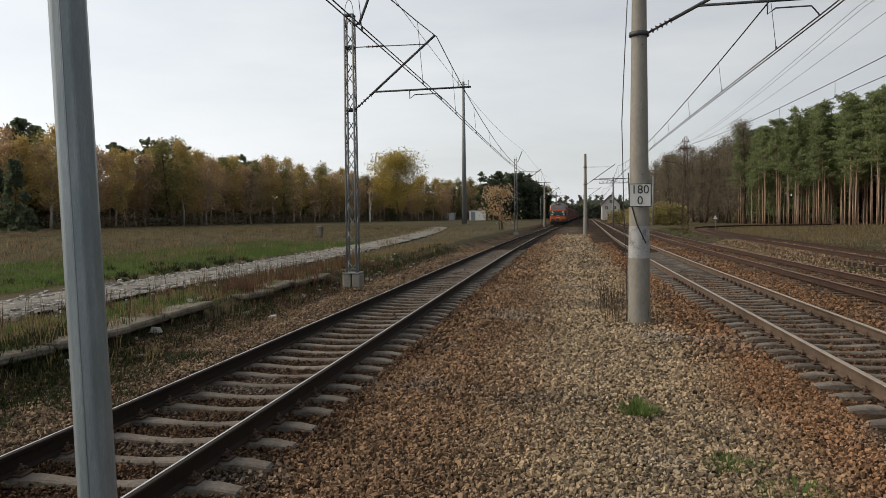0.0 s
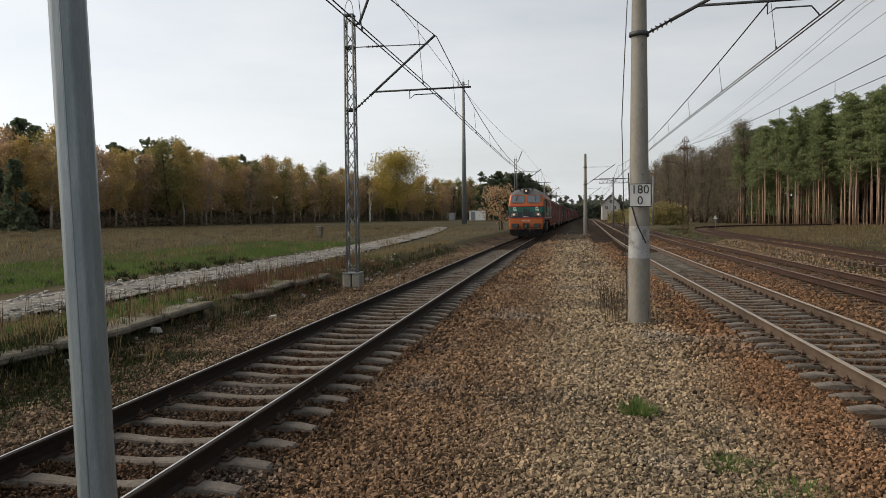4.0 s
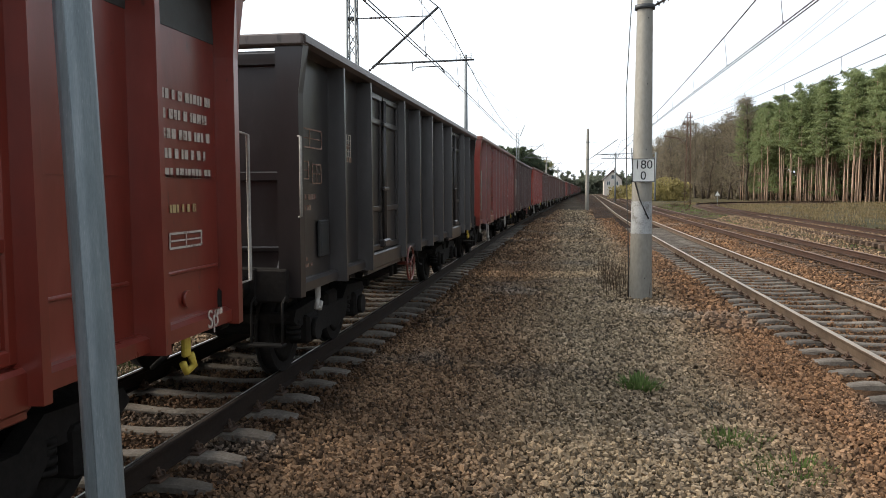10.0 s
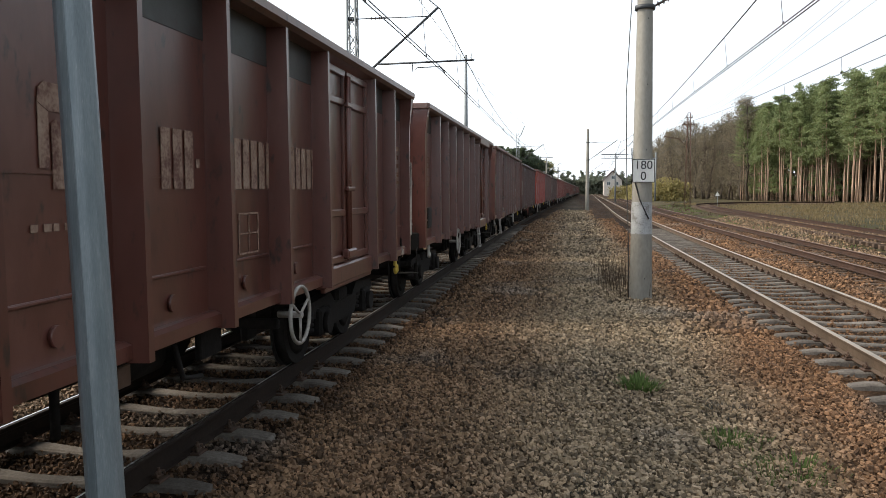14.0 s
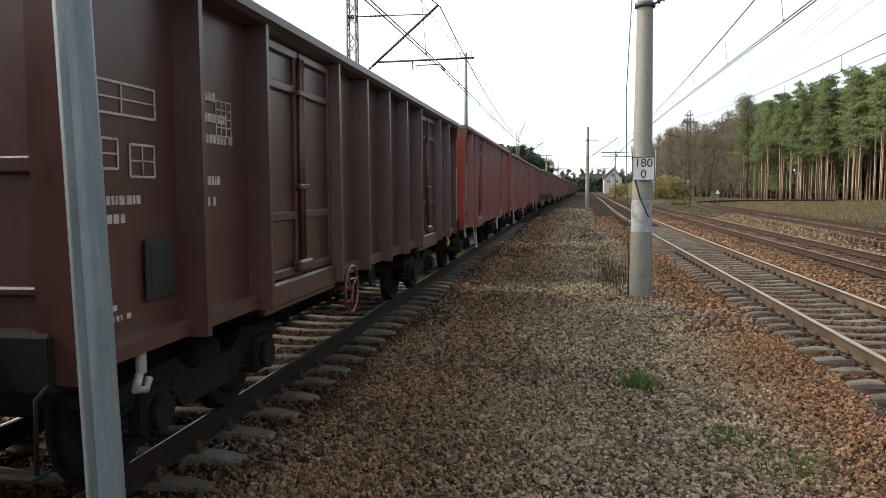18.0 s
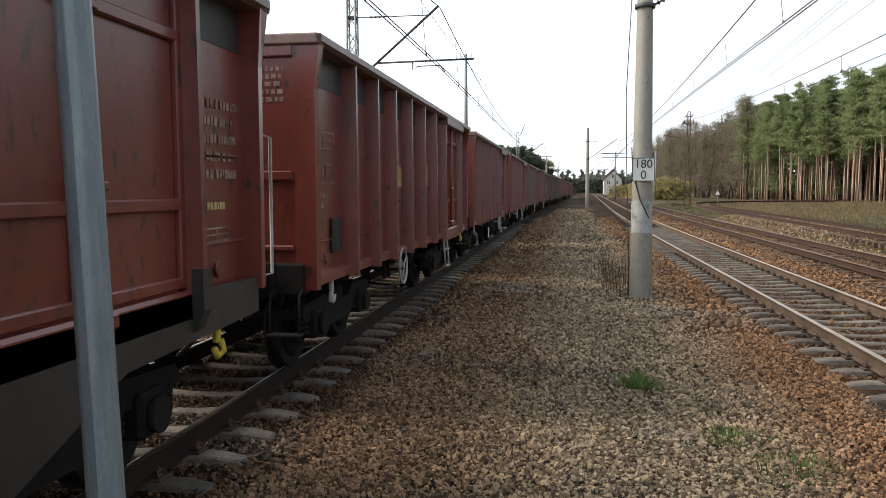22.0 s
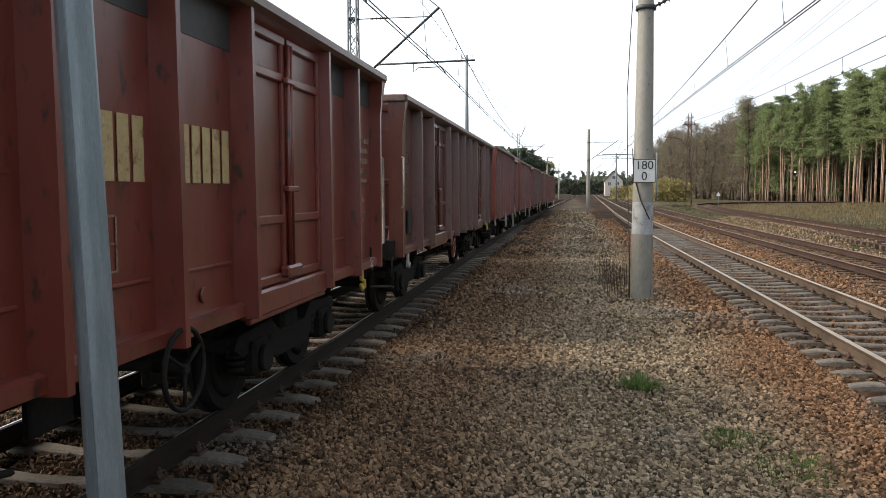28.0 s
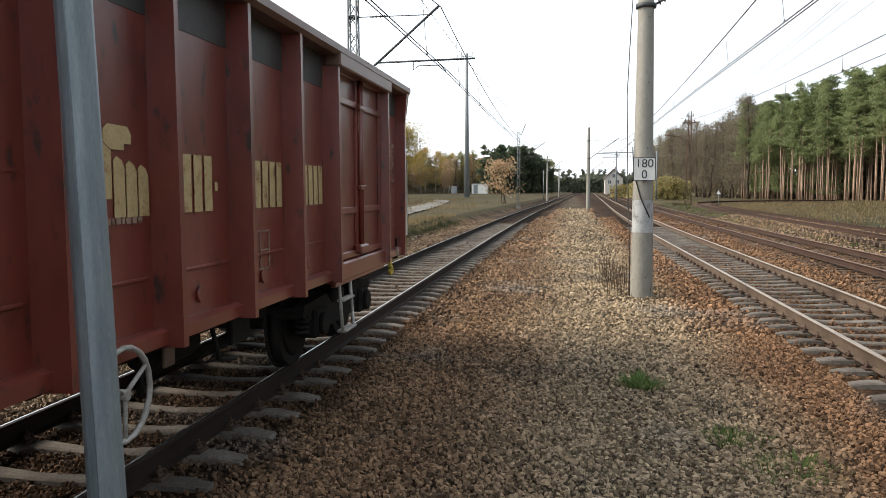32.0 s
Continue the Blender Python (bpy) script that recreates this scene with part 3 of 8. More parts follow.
def wooden_sleeper():
    return Mesher().box((0, 0, -0.305), (2.6, 0.23, 0.15), 0.012).mesh("sleeper", M["wood_sleeper"])


def fastening_mesh():
    """Rail clip: a ribbed plate end, a clamp and a screw with its nut."""
    mb = Mesher()
    mb.box((0.085, 0, -0.172), (0.10, 0.15, 0.02), 0.004)
    mb.box((0.075, 0, -0.148), (0.06, 0.06, 0.022), 0.006)
    mb.cyl((0.085, 0, -0.16), (0.085, 0, -0.085), 0.011, n=6)
    mb.cyl((0.085, 0, -0.138), (0.085, 0, -0.112), 0.02, n=6)
    mb.tube([(0.11, -0.045, -0.155), (0.10, -0.05, -0.125), (0.08, -0.03, -0.118), (0.08, 0.03, -0.118), (0.10, 0.05, -0.125), (0.11, 0.045, -0.155)], 0.009, 5)
    return mb.mesh("fastening", M["fastening"])


def track(label, cx, z0, pitch, y_first, near, far, sleeper, side_mat, head_mat, clips, head=(6, 7, 8, 9)):
    tr = thing("railway_track", label, "railway track", kind="structure")
    ys = sorted(set(spread(-60, 20, 20) + spread(20, 90, 3.5) + spread(90, 420, 20)))
    for s in (-0.7535, 0.7535):
        part("rail", rail_mesh(ys, lambda y: cx + s + bend(y)[0], lambda y: z0, side_mat, head_mat, head), None, tr)
    y, k = y_first, 0
    clip = fastening_mesh()
    while y < near:
        b, sl = bend(y)
        jig = (random.random() - 0.5) * 0.03
        part("sleeper", sleeper, None, tr, at=pose(cx + b, y + jig, z0 + (random.random() - 0.5) * 0.008, 0, 0, -math.degrees(sl) + (random.random() - 0.5) * 0.8))
        if y < clips:
            for s in (-0.7535, 0.7535):
                for f in (0, 180):
                    part("fastening", clip, None, tr, at=pose(cx + b + s, y + jig, z0, 0, 0, f))
        y += pitch
    rest = Mesher()
    while y < far:
        b, sl = bend(y)
        rest.box((cx + b, y, z0 - 0.335), (2.6, 0.2, 0.15))
        y += pitch
    tagged(part("far_sleepers", rest, M["sleeper"] if sleeper.name.startswith("sleeper") and "wood" not in label else M["wood_sleeper"], tr), kind="stuff")
    return tr


SLEEPER, WOOD = concrete_sleeper(), wooden_sleeper()
track("main track with dark rails on concrete sleepers", T1, 0.0, 0.605, 6.933 - 36 * 0.605, 48, 150, SLEEPER, M["rail_dark"], M["rail_top"], 9, (8, 9))
track("second track with rust-brown rails on concrete sleepers", T2, -0.01, 0.6, 7.2 - 36 * 0.6, 44, 150, SLEEPER, M["rail_side"], M["rail_dull"], 26)
track("side track with rusty rails on wood sleepers", T3, 0.0, 0.63, 12.0 - 42 * 0.63, 45, 130, WOOD, M["rail_rust"], M["rail_old"], 0)

# Curved siding that swings off into the wood.
siding = thing("railway_track", "overgrown rusty siding curving into the wood", "railway track", kind="structure")
SIDE_PATH = [(11.2, 8), (11.7, 22), (12.1, 32), (12.6, 45), (13.5, 70), (14.9, 90), (17.2, 103), (21.5, 112), (28, 117), (37, 119)]


def smooth_path(pts, step):
    out = []
    for i in range(len(pts) - 1):
        p0, p1, p2, p3 = (Vector(pts[max(0, min(len(pts) - 1, j))]) for j in (i - 1, i, i + 1, i + 2))
        k = max(2, int((p2 - p1).length / step))
        for j in range(k):
            t = j / k
            out.append(0.5 * ((2 * p1) + (p2 - p0) * t + (2 * p0 - 5 * p1 + 4 * p2 - p3) * t * t + (3 * p1 - p0 - 3 * p2 + p3) * t ** 3))
    return out + [Vector(pts[-1])]


sp = smooth_path(SIDE_PATH, 0.65)
for s in (-0.7535, 0.7535):
    mb, n = Mesher(), len(RAIL)
    vs = []
    for i, p in enumerate(sp):
        d = (sp[min(i + 1, len(sp) - 1)] - sp[max(i - 1, 0)]).normalized()
        nx, ny = d.y, -d.x
        vs += [(p.x + nx * (s + a), p.y + ny * (s + a), 0.2 + b) for a, b in RAIL]
    mb.add(vs, [(k * n + i, k * n + (i + 1) % n, (k + 1) * n + (i + 1) % n, (k + 1) * n + i) for k in range(len(sp) - 1) for i in range(n)])
    part("rail", mb, M["rail_rust"], siding)
for i, p in enumerate(sp):
    if p.y > 20:
        d = (sp[min(i + 1, len(sp) - 1)] - sp[max(i - 1, 0)]).normalized()
        part("sleeper", WOOD, None, siding, at=pose(p.x, p.y, 0.2, 0, 0, -math.degrees(math.atan2(d.x, d.y))))


# ---------------------------------------------------------------- poles and overhead line
def ngon(r, n, turn=0.0):
    return [(r * math.cos(2 * math.pi * (i + turn) / n), r * math.sin(2 * math.pi * (i + turn) / n)) for i in range(n)]


def insulator(mb, p0, p1, r=0.055, k=5):
    p0, p1 = Vector(p0), Vector(p1)
    mb.cyl(p0, p1, 0.022, n=8)
    for i in range(k):
        c = p0.lerp(p1, (i + 0.6) / (k + 0.2))
        d = (p1 - p0).normalized() * 0.014
        mb.cyl(c - d, c + d, r, r * 0.55, n=10)


def cantilever(parent, px, pz, tx, lift=0.0, label="", squat=0.0):
    """Bracket from a pole at x=px to the track centre at x=tx (in the thing's space, pole axis at 0)."""
    sx = 1 if tx > px else -1
    reach = abs(tx - px)
    pz += lift
    low, up = 5.05 + pz, 7.08 + pz - squat
    rise = (up + 0.05 - low) / (reach - 0.1)

    def at(d, z):
        return (sx * d, 0, z)

    mb = Mesher()
    mb.tube([at(0.62, low + 0.5 * rise), at(reach + 0.02, up + 0.05)], 0.035, 8)
    part("diagonal_tube", mb, M["steel_dark"], parent)
    mb = Mesher()
    insulator(mb, at(0.12, low), at(0.66, low + 0.54 * rise), 0.06, 6)
    part("strut_insulator", mb, M["insulator"], parent)
    mb = Mesher()
    mb.tube([at(0.05, up - 0.20), at(0.55, up - 0.20)], 0.014, 6)
    mb.tube([at(1.0, up - 0.20), at(reach - 0.2, up - 0.20)], 0.014, 6)
    part("top_tie", mb, M["steel_dark"], parent)
    mb = Mesher()
    insulator(mb, at(0.5, up - 0.20), at(1.02, up - 0.20), 0.045, 4)
    part("tie_insulator", mb, M["insulator"], parent)
    sx0 = 0.12 + (5.56 + pz - low) / rise
    mb = Mesher()
    mb.tube([at(sx0, 5.56 + pz), at(reach + 1.05, 5.61 + pz)], 0.028, 8)
    part("registration_tube", mb, M["steel_dark"], parent)
    mb = Mesher()
    mb.tube([at(reach - 0.75, 5.57 + pz), at(reach - 0.75, 5.33 + pz), at(reach - 0.6, 5.44 + pz), at(reach + 0.05, 5.45 + pz), at(reach + 0.2, 5.27 + pz)], 0.016, 6)
    part("steady_arm", mb, M["steel_dark"], parent)
    for z in (low, up - 0.20):
        part("clamp", Mesher().cyl((0, 0, z - 0.04), (0, 0, z + 0.04), 0.20 if not label else 0.14, n=12), M["steel_dark"], parent)


def concrete_pole(x, y, z, height, r0, r1, label, tx=None, group="", lift=0.0, squat=0.0):
    ob = thing("catenary_pole", label, "pole", pose(x, y, z), group)
    mb = Mesher()
    ring = [(r0, -0.4), (r0, 0), (r0 * 0.97, 0.5), (r1, height), (r1 * 0.9, height + 0.03)]
    n = 24
    vs = [(r * math.cos(2 * math.pi * i / n), r * math.sin(2 * math.pi * i / n), h) for r, h in ring for i in range(n)]
    fs = [(k * n + i, k * n + (i + 1) % n, (k + 1) * n + (i + 1) % n, (k + 1) * n + i) for k in range(len(ring) - 1) for i in range(n)]
    fs.append(tuple(range((len(ring) - 1) * n, len(ring) * n)))
    mb.add(vs, fs, True)
    part("shaft", mb, M["concrete"], ob)
    if tx is not None:
        cantilever(ob, x, -z, tx, lift, squat=squat)
    return ob


# The kilometre pole beside the second track.
kp = concrete_pole(1.44, 16.11, -0.28, 8.6, 0.225, 0.115, "round concrete catenary pole with a kilometre sign and worn white band", T2 + 0.37, lift=0.40, squat=0.5)


def pole_r(h):
    return 0.225 * 0.97 + (0.115 - 0.218) * (h - 0.5) / 8.1


mb = Mesher()
n = 24
vs = [(pole_r(h) * 1.006 * math.cos(2 * math.pi * i / n), pole_r(h) * 1.006 * math.sin(2 * math.pi * i / n), h) for h in (1.30, 1.94) for i in range(n)]
mb.add(vs, [(i, (i + 1) % n, n + (i + 1) % n, n + i) for i in range(n)], True)
part("white_band", mb, M["whitewash"], kp, "peeling whitewashed band")
for i in range(7):
    h = 0.42 + i * 1.27
    part("step_socket", Mesher().cyl((0.055, -pole_r(h) - 0.002, h), (0.055, -pole_r(h) + 0.07, h), 0.012, n=8), M["black"], kp)
mb = Mesher()
mb.tube([(-0.235, -0.05, 0.0), (-0.25, -0.05, 1.0), (-0.30, -0.06, 2.2), (-0.34, -0.06, 4.0), (-0.29, -0.06, 5.2), (-0.14, -0.05, 8.3)], 0.010, 5)
part("earth_wire", mb, M["wire"], kp)
mb = Mesher()
mb.tube([(0.12, -0.20, 1.60), (-0.06, -0.21, 1.98), (-0.20, -0.12, 2.5), (-0.215, -0.06, 3.0)], 0.012, 5)
part("loose_cable", mb, M["black"], kp)


def text_mesh(word, size, mat, depth=0.004):
    cu = bpy.data.curves.new("lettering", "FONT")
    cu.body, cu.size, cu.align_x, cu.align_y, cu.extrude = word, size, "CENTER", "CENTER", depth
    ob = bpy.data.objects.new("lettering", cu)
    scene.collection.objects.link(ob)
    me = bpy.data.meshes.new_from_object(ob.evaluated_get(bpy.context.evaluated_depsgraph_get()))
    bpy.data.objects.remove(ob)
    me.materials.append(mat)
    return me


sign = thing("kilometre_sign", "white enamel kilometre sign reading 180 over 0 on the pole", "sign", pose(1.44, 16.11 - 0.222, -0.28))
part("plate", Mesher().box((0, 0, 2.55), (0.43, 0.02, 0.46), 0.008), M["sign_white"], sign)
mb = Mesher()
for c, s in (((0, -0.012, 2.772), (0.43, 0.006, 0.014)), ((0, -0.012, 2.328), (0.43, 0.006, 0.014)), ((-0.208, -0.012, 2.55), (0.014, 0.006, 0.43)), ((0.208, -0.012, 2.55), (0.014, 0.006, 0.43))):
    mb.box(c, s)
part("border", mb, M["black"], sign)
part("lettering", text_mesh("180", 0.235, M["black"]), None, sign, at=pose(0, -0.014, 2.655, 90, 0, 0))
part("lettering", text_mesh("0", 0.235, M["black"]), None, sign, at=pose(0, -0.014, 2.44, 90, 0, 0))
part("bracket", Mesher().box((0, 0.03, 2.66), (0.40, 0.03, 0.03), 0.004).box((0, 0.03, 2.44), (0.40, 0.03, 0.03), 0.004), M["steel_dark"], sign)


def lattice_mast(x, y, z, height, w0, w1, mat, label, tx=None, group="", cell=0.42):
    """Four angle-iron legs with zigzag lacing on a concrete foot."""
    ob = thing("lattice_mast", label, "mast", pose(x, y, z), group)
    for sx in (-1, 1):
        for sy in (-1, 1):
            mb = Mesher()
            a, b = w0 / 2, w1 / 2
            mb.tube([(sx * a, sy * a, 0), (sx * b, sy * b, height)], 0.034, 4)
            part("leg", mb, mat, ob)
    k = int(height / cell)
    for face in range(4):
        mb = Mesher()
        rot = Matrix.Rotation(face * math.pi / 2, 3, "Z")
        for i in range(k):
            h0, h1 = height * i / k, height * (i + 1) / k
            u0, u1 = (w0 + (w1 - w0) * h / height for h in (h0, h1))
            s = 1 if i % 2 else -1
            mb.tube([rot @ Vector((s * u0 / 2, u0 / 2, h0)), rot @ Vector((-s * u1 / 2, u1 / 2, h1))], 0.015, 4)
        tagged(part("lacing", mb, mat, ob), kind="stuff")
    part("cap_plate", Mesher().box((0, 0, height), (w1 + 0.06, w1 + 0.06, 0.03), 0.005), mat, ob)
    part("base_plate", Mesher().box((0, 0, 0.02), (w0 + 0.22, w0 + 0.22, 0.04), 0.005), mat, ob)
    for s in (-1, 1):
        part("foundation", Mesher().box((s * 0.14, 0, -0.2), (0.25, 0.5, 0.4), 0.03), M["concrete"], ob)
    for s in (-1, 1):
        part("bolt", Mesher().cyl((s * 0.2, -0.2, 0.03), (s * 0.2, -0.2, 0.12), 0.018, n=6), M["rust_mast"], ob)
    if tx is not None:
        cantilever(ob, x, -z, tx, 0.0, "lattice")
        mb = Mesher().tube([(0.12, 0, height - 0.3), (0.30, 0, height - 0.25), (0.76, 0, height + 0.9)], 0.04, 6)
        part("feeder_bracket", mb, M["steel_dark"], ob)
        loop = [(-0.14 + 0.26 * (1 - math.cos(a)) / 2, 0, height + 0.02 + 0.42 * math.sin(a)) for a in [math.pi * i / 10 for i in range(11)]]
        part("jumper_loop", Mesher().tube(loop, 0.010, 5), M["wire"], ob)
    return ob


MAST_Y = 22.6
lattice_mast(-6.27, MAST_Y, 0.22, 7.6, 0.30, 0.24, M["galv_mast"], "grey lattice catenary mast on a split concrete footing", T1)
b90, b150, b210 = bend(90)[0], bend(150)[0], bend(210)[0]
lattice_mast(T1 + b90 - 2.9, 90, -0.1, 8.4, 0.34, 0.26, M["galv_mast"], "distant grey lattice catenary mast", T1 + b90, "masts along the main track")
concrete_pole(T1 + b150 - 2.7, 150, -0.2, 8.2, 0.2, 0.13, "distant concrete catenary pole", T1 + b150, "masts along the main track")
concrete_pole(T1 + b210 - 2.7, 210, -0.2, 8.2, 0.2, 0.13, "distant concrete catenary pole", T1 + b210, "masts along the main track")
b84 = bend(84)[0]
concrete_pole(T2 + b84 - 3.05, 84, -0.25, 8.5, 0.22, 0.13, "round concrete catenary pole with a bracket", T2 + b84, "poles along the second track")
concrete_pole(T2 + b150 - 3.05, 152, -0.25, 8.4, 0.22, 0.13, "distant concrete catenary pole", T2 + b150, "poles along the second track")


def wire_run(name, label, x0, supports, messenger, contact, twin=0.0, swing=0.2, drop=11, dip=1.05, gauge=0.014):
    """One span after another: messenger with its sag, contact wire(s) and droppers."""
    ob = thing(name, label, "overhead wire")
    mes, con, con2, hang = Mesher(), Mesher(), Mesher(), []
    for (ya, yb) in zip(supports, supports[1:]):
        pm, pc = [], []
        for i in range(drop * 2 + 1):
            t = i / (drop * 2)
            y = ya + (yb - ya) * t
            b = bend(y)[0]
            sg = swing * (1 - 2 * t) * (1 if supports.index(ya) % 2 else -1)
            sag = 4 * t * (1 - t)
            m = (x0 + b + sg * 0.3, y, messenger - dip * sag)
            c = (x0 + b + sg, y, contact - 0.04 * sag)
            pm.append(m)
            pc.append(c)
            if i % 2 and i not in (0, drop * 2):
                hang.append((m, c))
        mes.tube(pm, gauge, 5)
        con.tube(pc, gauge * 0.86, 5)
        if twin:
            con2.tube([(x + twin, y, z) for x, y, z in pc], gauge * 0.86, 5)
    part("messenger_wire", mes, M["wire"], ob)
    part("contact_wire", con, M["wire"], ob)
    if twin:
        part("contact_wire", con2, M["wire"], ob)
    for m, c in hang:
        if -5 < m[1] < 120:
            part("dropper", Mesher().tube([m, c], 0.008, 4).box((c[0], c[1], c[2] + 0.03), (0.03, 0.05, 0.07)), M["wire"], ob)
    return ob


wire_run("overhead_line", "overhead contact line above the main track", T1, [-42, MAST_Y, 90, 150, 210, 300], 7.08, 5.24, 0.09, dip=1.6)
wire_run("overhead_line", "overhead contact line above the second track", T2 + 0.37, [-50, 16.1, 84, 152, 220, 300], 6.95, 5.66, 0.09, dip=0.9, gauge=0.018)
wire_run("overhead_line", "overhead contact line above the side track", T3 + 0.9, [-86, -10, 66, 142, 220], 7.3, 5.75)
for xa, xb, low in ((9.2, 13.7, 0.45), (9.45, 13.95, 0.45), (10.6, 14.5, 0.6)):
    pts = []
    for i in range(41):
        t = i / 40
        y = -30 + 129 * t
        pts.append((xa + (xb - xa) * max(0.0, y) / 99, y, 9.35 - low * (1 - t) + 0.7 * t - 0.5 * math.sin(math.pi * ((y + 36) % 67.5) / 67.5)))
    solid("feeder_cable", Mesher().tube(pts, 0.009, 4), M["wire"], "thin feeder cable strung to the rusty mast", "cable", group="feeder cables")
for k, (dx, z0) in enumerate(((-11.6, 8.7),)):
    mb = Mesher()
    pts = []
    for i in range(60):
        y = -20 + i * 4.0
        pts.append((T2 + 2.2 + dx + bend(y)[0], y, z0 - 0.5 * math.sin(math.pi * ((y + 50) % 67) / 67)))
    mb.tube(pts, 0.008, 4)
    solid("feeder_cable", mb, M["wire"], "thin feeder cable strung above the tracks", "cable", group="feeder cables")


# ---------------------------------------------------------------- trees and plants
def leaf_material(name, stops, rough=0.7):
    m = material(name, stops, scale=0.35, fine=6.0, rough=rough, bump=0, vary=0.26, island=True, spec=0.25)
    n, l = m.node_tree.nodes, m.node_tree.links
    b, out = n["Principled BSDF"], n["Material Output"]
    tr, mx = n.new("ShaderNodeBsdfTranslucent"), n.new("ShaderNodeMixShader")
    l.new(b.inputs["Base Color"].links[0].from_socket, tr.inputs["Color"])
    mx.inputs["Fac"].default_value = 0.48
    l.new(b.outputs["BSDF"], mx.inputs[1])
    l.new(tr.outputs["BSDF"], mx.inputs[2])
    l.new(mx.outputs["Shader"], out.inputs["Surface"])
    return m


M["leaf_gold"] = leaf_material("golden_birch_leaf", [(0.3, (0.35, 0.262, 0.098)), (0.7, (0.58, 0.445, 0.185))])
M["leaf_rust"] = leaf_material("rusty_oak_leaf", [(0.3, (0.33, 0.230, 0.135)), (0.7, (0.56, 0.405, 0.250))])
M["leaf_olive"] = leaf_material("olive_leaf", [(0.3, (0.150, 0.150, 0.062)), (0.7, (0.33, 0.31, 0.125))])
M["leaf_yellow"] = leaf_material("yellow_poplar_leaf", [(0.3, (0.29, 0.225, 0.062)), (0.7, (0.52, 0.42, 0.125))])
M["needle"] = leaf_material("pine_needles", [(0.3, (0.135, 0.175, 0.078)), (0.7, (0.300, 0.345, 0.165))])
M["needle_dark"] = leaf_material("spruce_needles", [(0.3, (0.058, 0.080, 0.050)), (0.7, (0.130, 0.160, 0.095))])
M["twig"] = leaf_material("bare_twig", [(0.3, (0.135, 0.115, 0.082)), (0.7, (0.270, 0.230, 0.160))])
# paler and greyer than needle_dark, with the distance haze put into the colour
M["needle_hazed"] = leaf_material("hazed_needles", [(0.3, (0.105, 0.120, 0.088)), (0.7, (0.190, 0.205, 0.150))])
M["leaf_bush"] = leaf_material("fading_bush_leaf", [(0.3, (0.24, 0.205, 0.085)), (0.7, (0.42, 0.365, 0.165))])
M["bark_birch"] = material("birch_bark", [(0.36, (0.08, 0.07, 0.06)), (0.45, (0.34, 0.31, 0.26)), (0.7, (0.50, 0.46, 0.40))], scale=2.5, fine=12, stretch=(1, 1, 2.5),
                           rough=0.85, bump=0.2)
M["bark_pine"] = material("pine_bark", [(0.3, (0.15, 0.105, 0.078)), (0.5, (0.36, 0.245, 0.175)), (0.7, (0.56, 0.42, 0.32))], scale=1.2, fine=12, stretch=(2, 2, 0.5),
                          rough=0.9, bump=0.3)
M["bark_white"] = material("white_birch_bark", [(0.34, (0.15, 0.14, 0.13)), (0.44, (0.55, 0.53, 0.50)), (0.7, (0.75, 0.73, 0.70))], scale=2.5, fine=12, rough=0.85, bump=0.2)
M["bark_dark"] = material("dark_bark", [(0.3, (0.035, 0.026, 0.019)), (0.7, (0.10, 0.075, 0.055))], scale=1.5, fine=12, stretch=(2, 2, 0.5), rough=0.9, bump=0.3)


def leaf_cloud(centres, per, spread_r, size, rs, flat=1.0):
    """Small bent leaf sprays round the given centres."""
    V, F = [], []
    for c in centres:
        for _ in range(per):
            d = rs.normal(size=3)
            d /= np.linalg.norm(d) + 1e-6
            p = np.array(c) + d * spread_r * rs.uniform(0.15, 1.0) * np.array([1, 1, flat])
            u = rs.normal(size=3)
            u /= np.linalg.norm(u)
            w = np.cross(u, rs.normal(size=3))
            w /= np.linalg.norm(w) + 1e-6
            s = size * rs.uniform(0.5, 1.3)
            o = len(V)
            V += [tuple(p - u * s), tuple(p + w * s * 0.55), tuple(p + u * s), tuple(p - w * s * 0.55 + d * s * 0.4)]
            F += [(o, o + 1, o + 2), (o, o + 2, o + 3)]
    return V, F


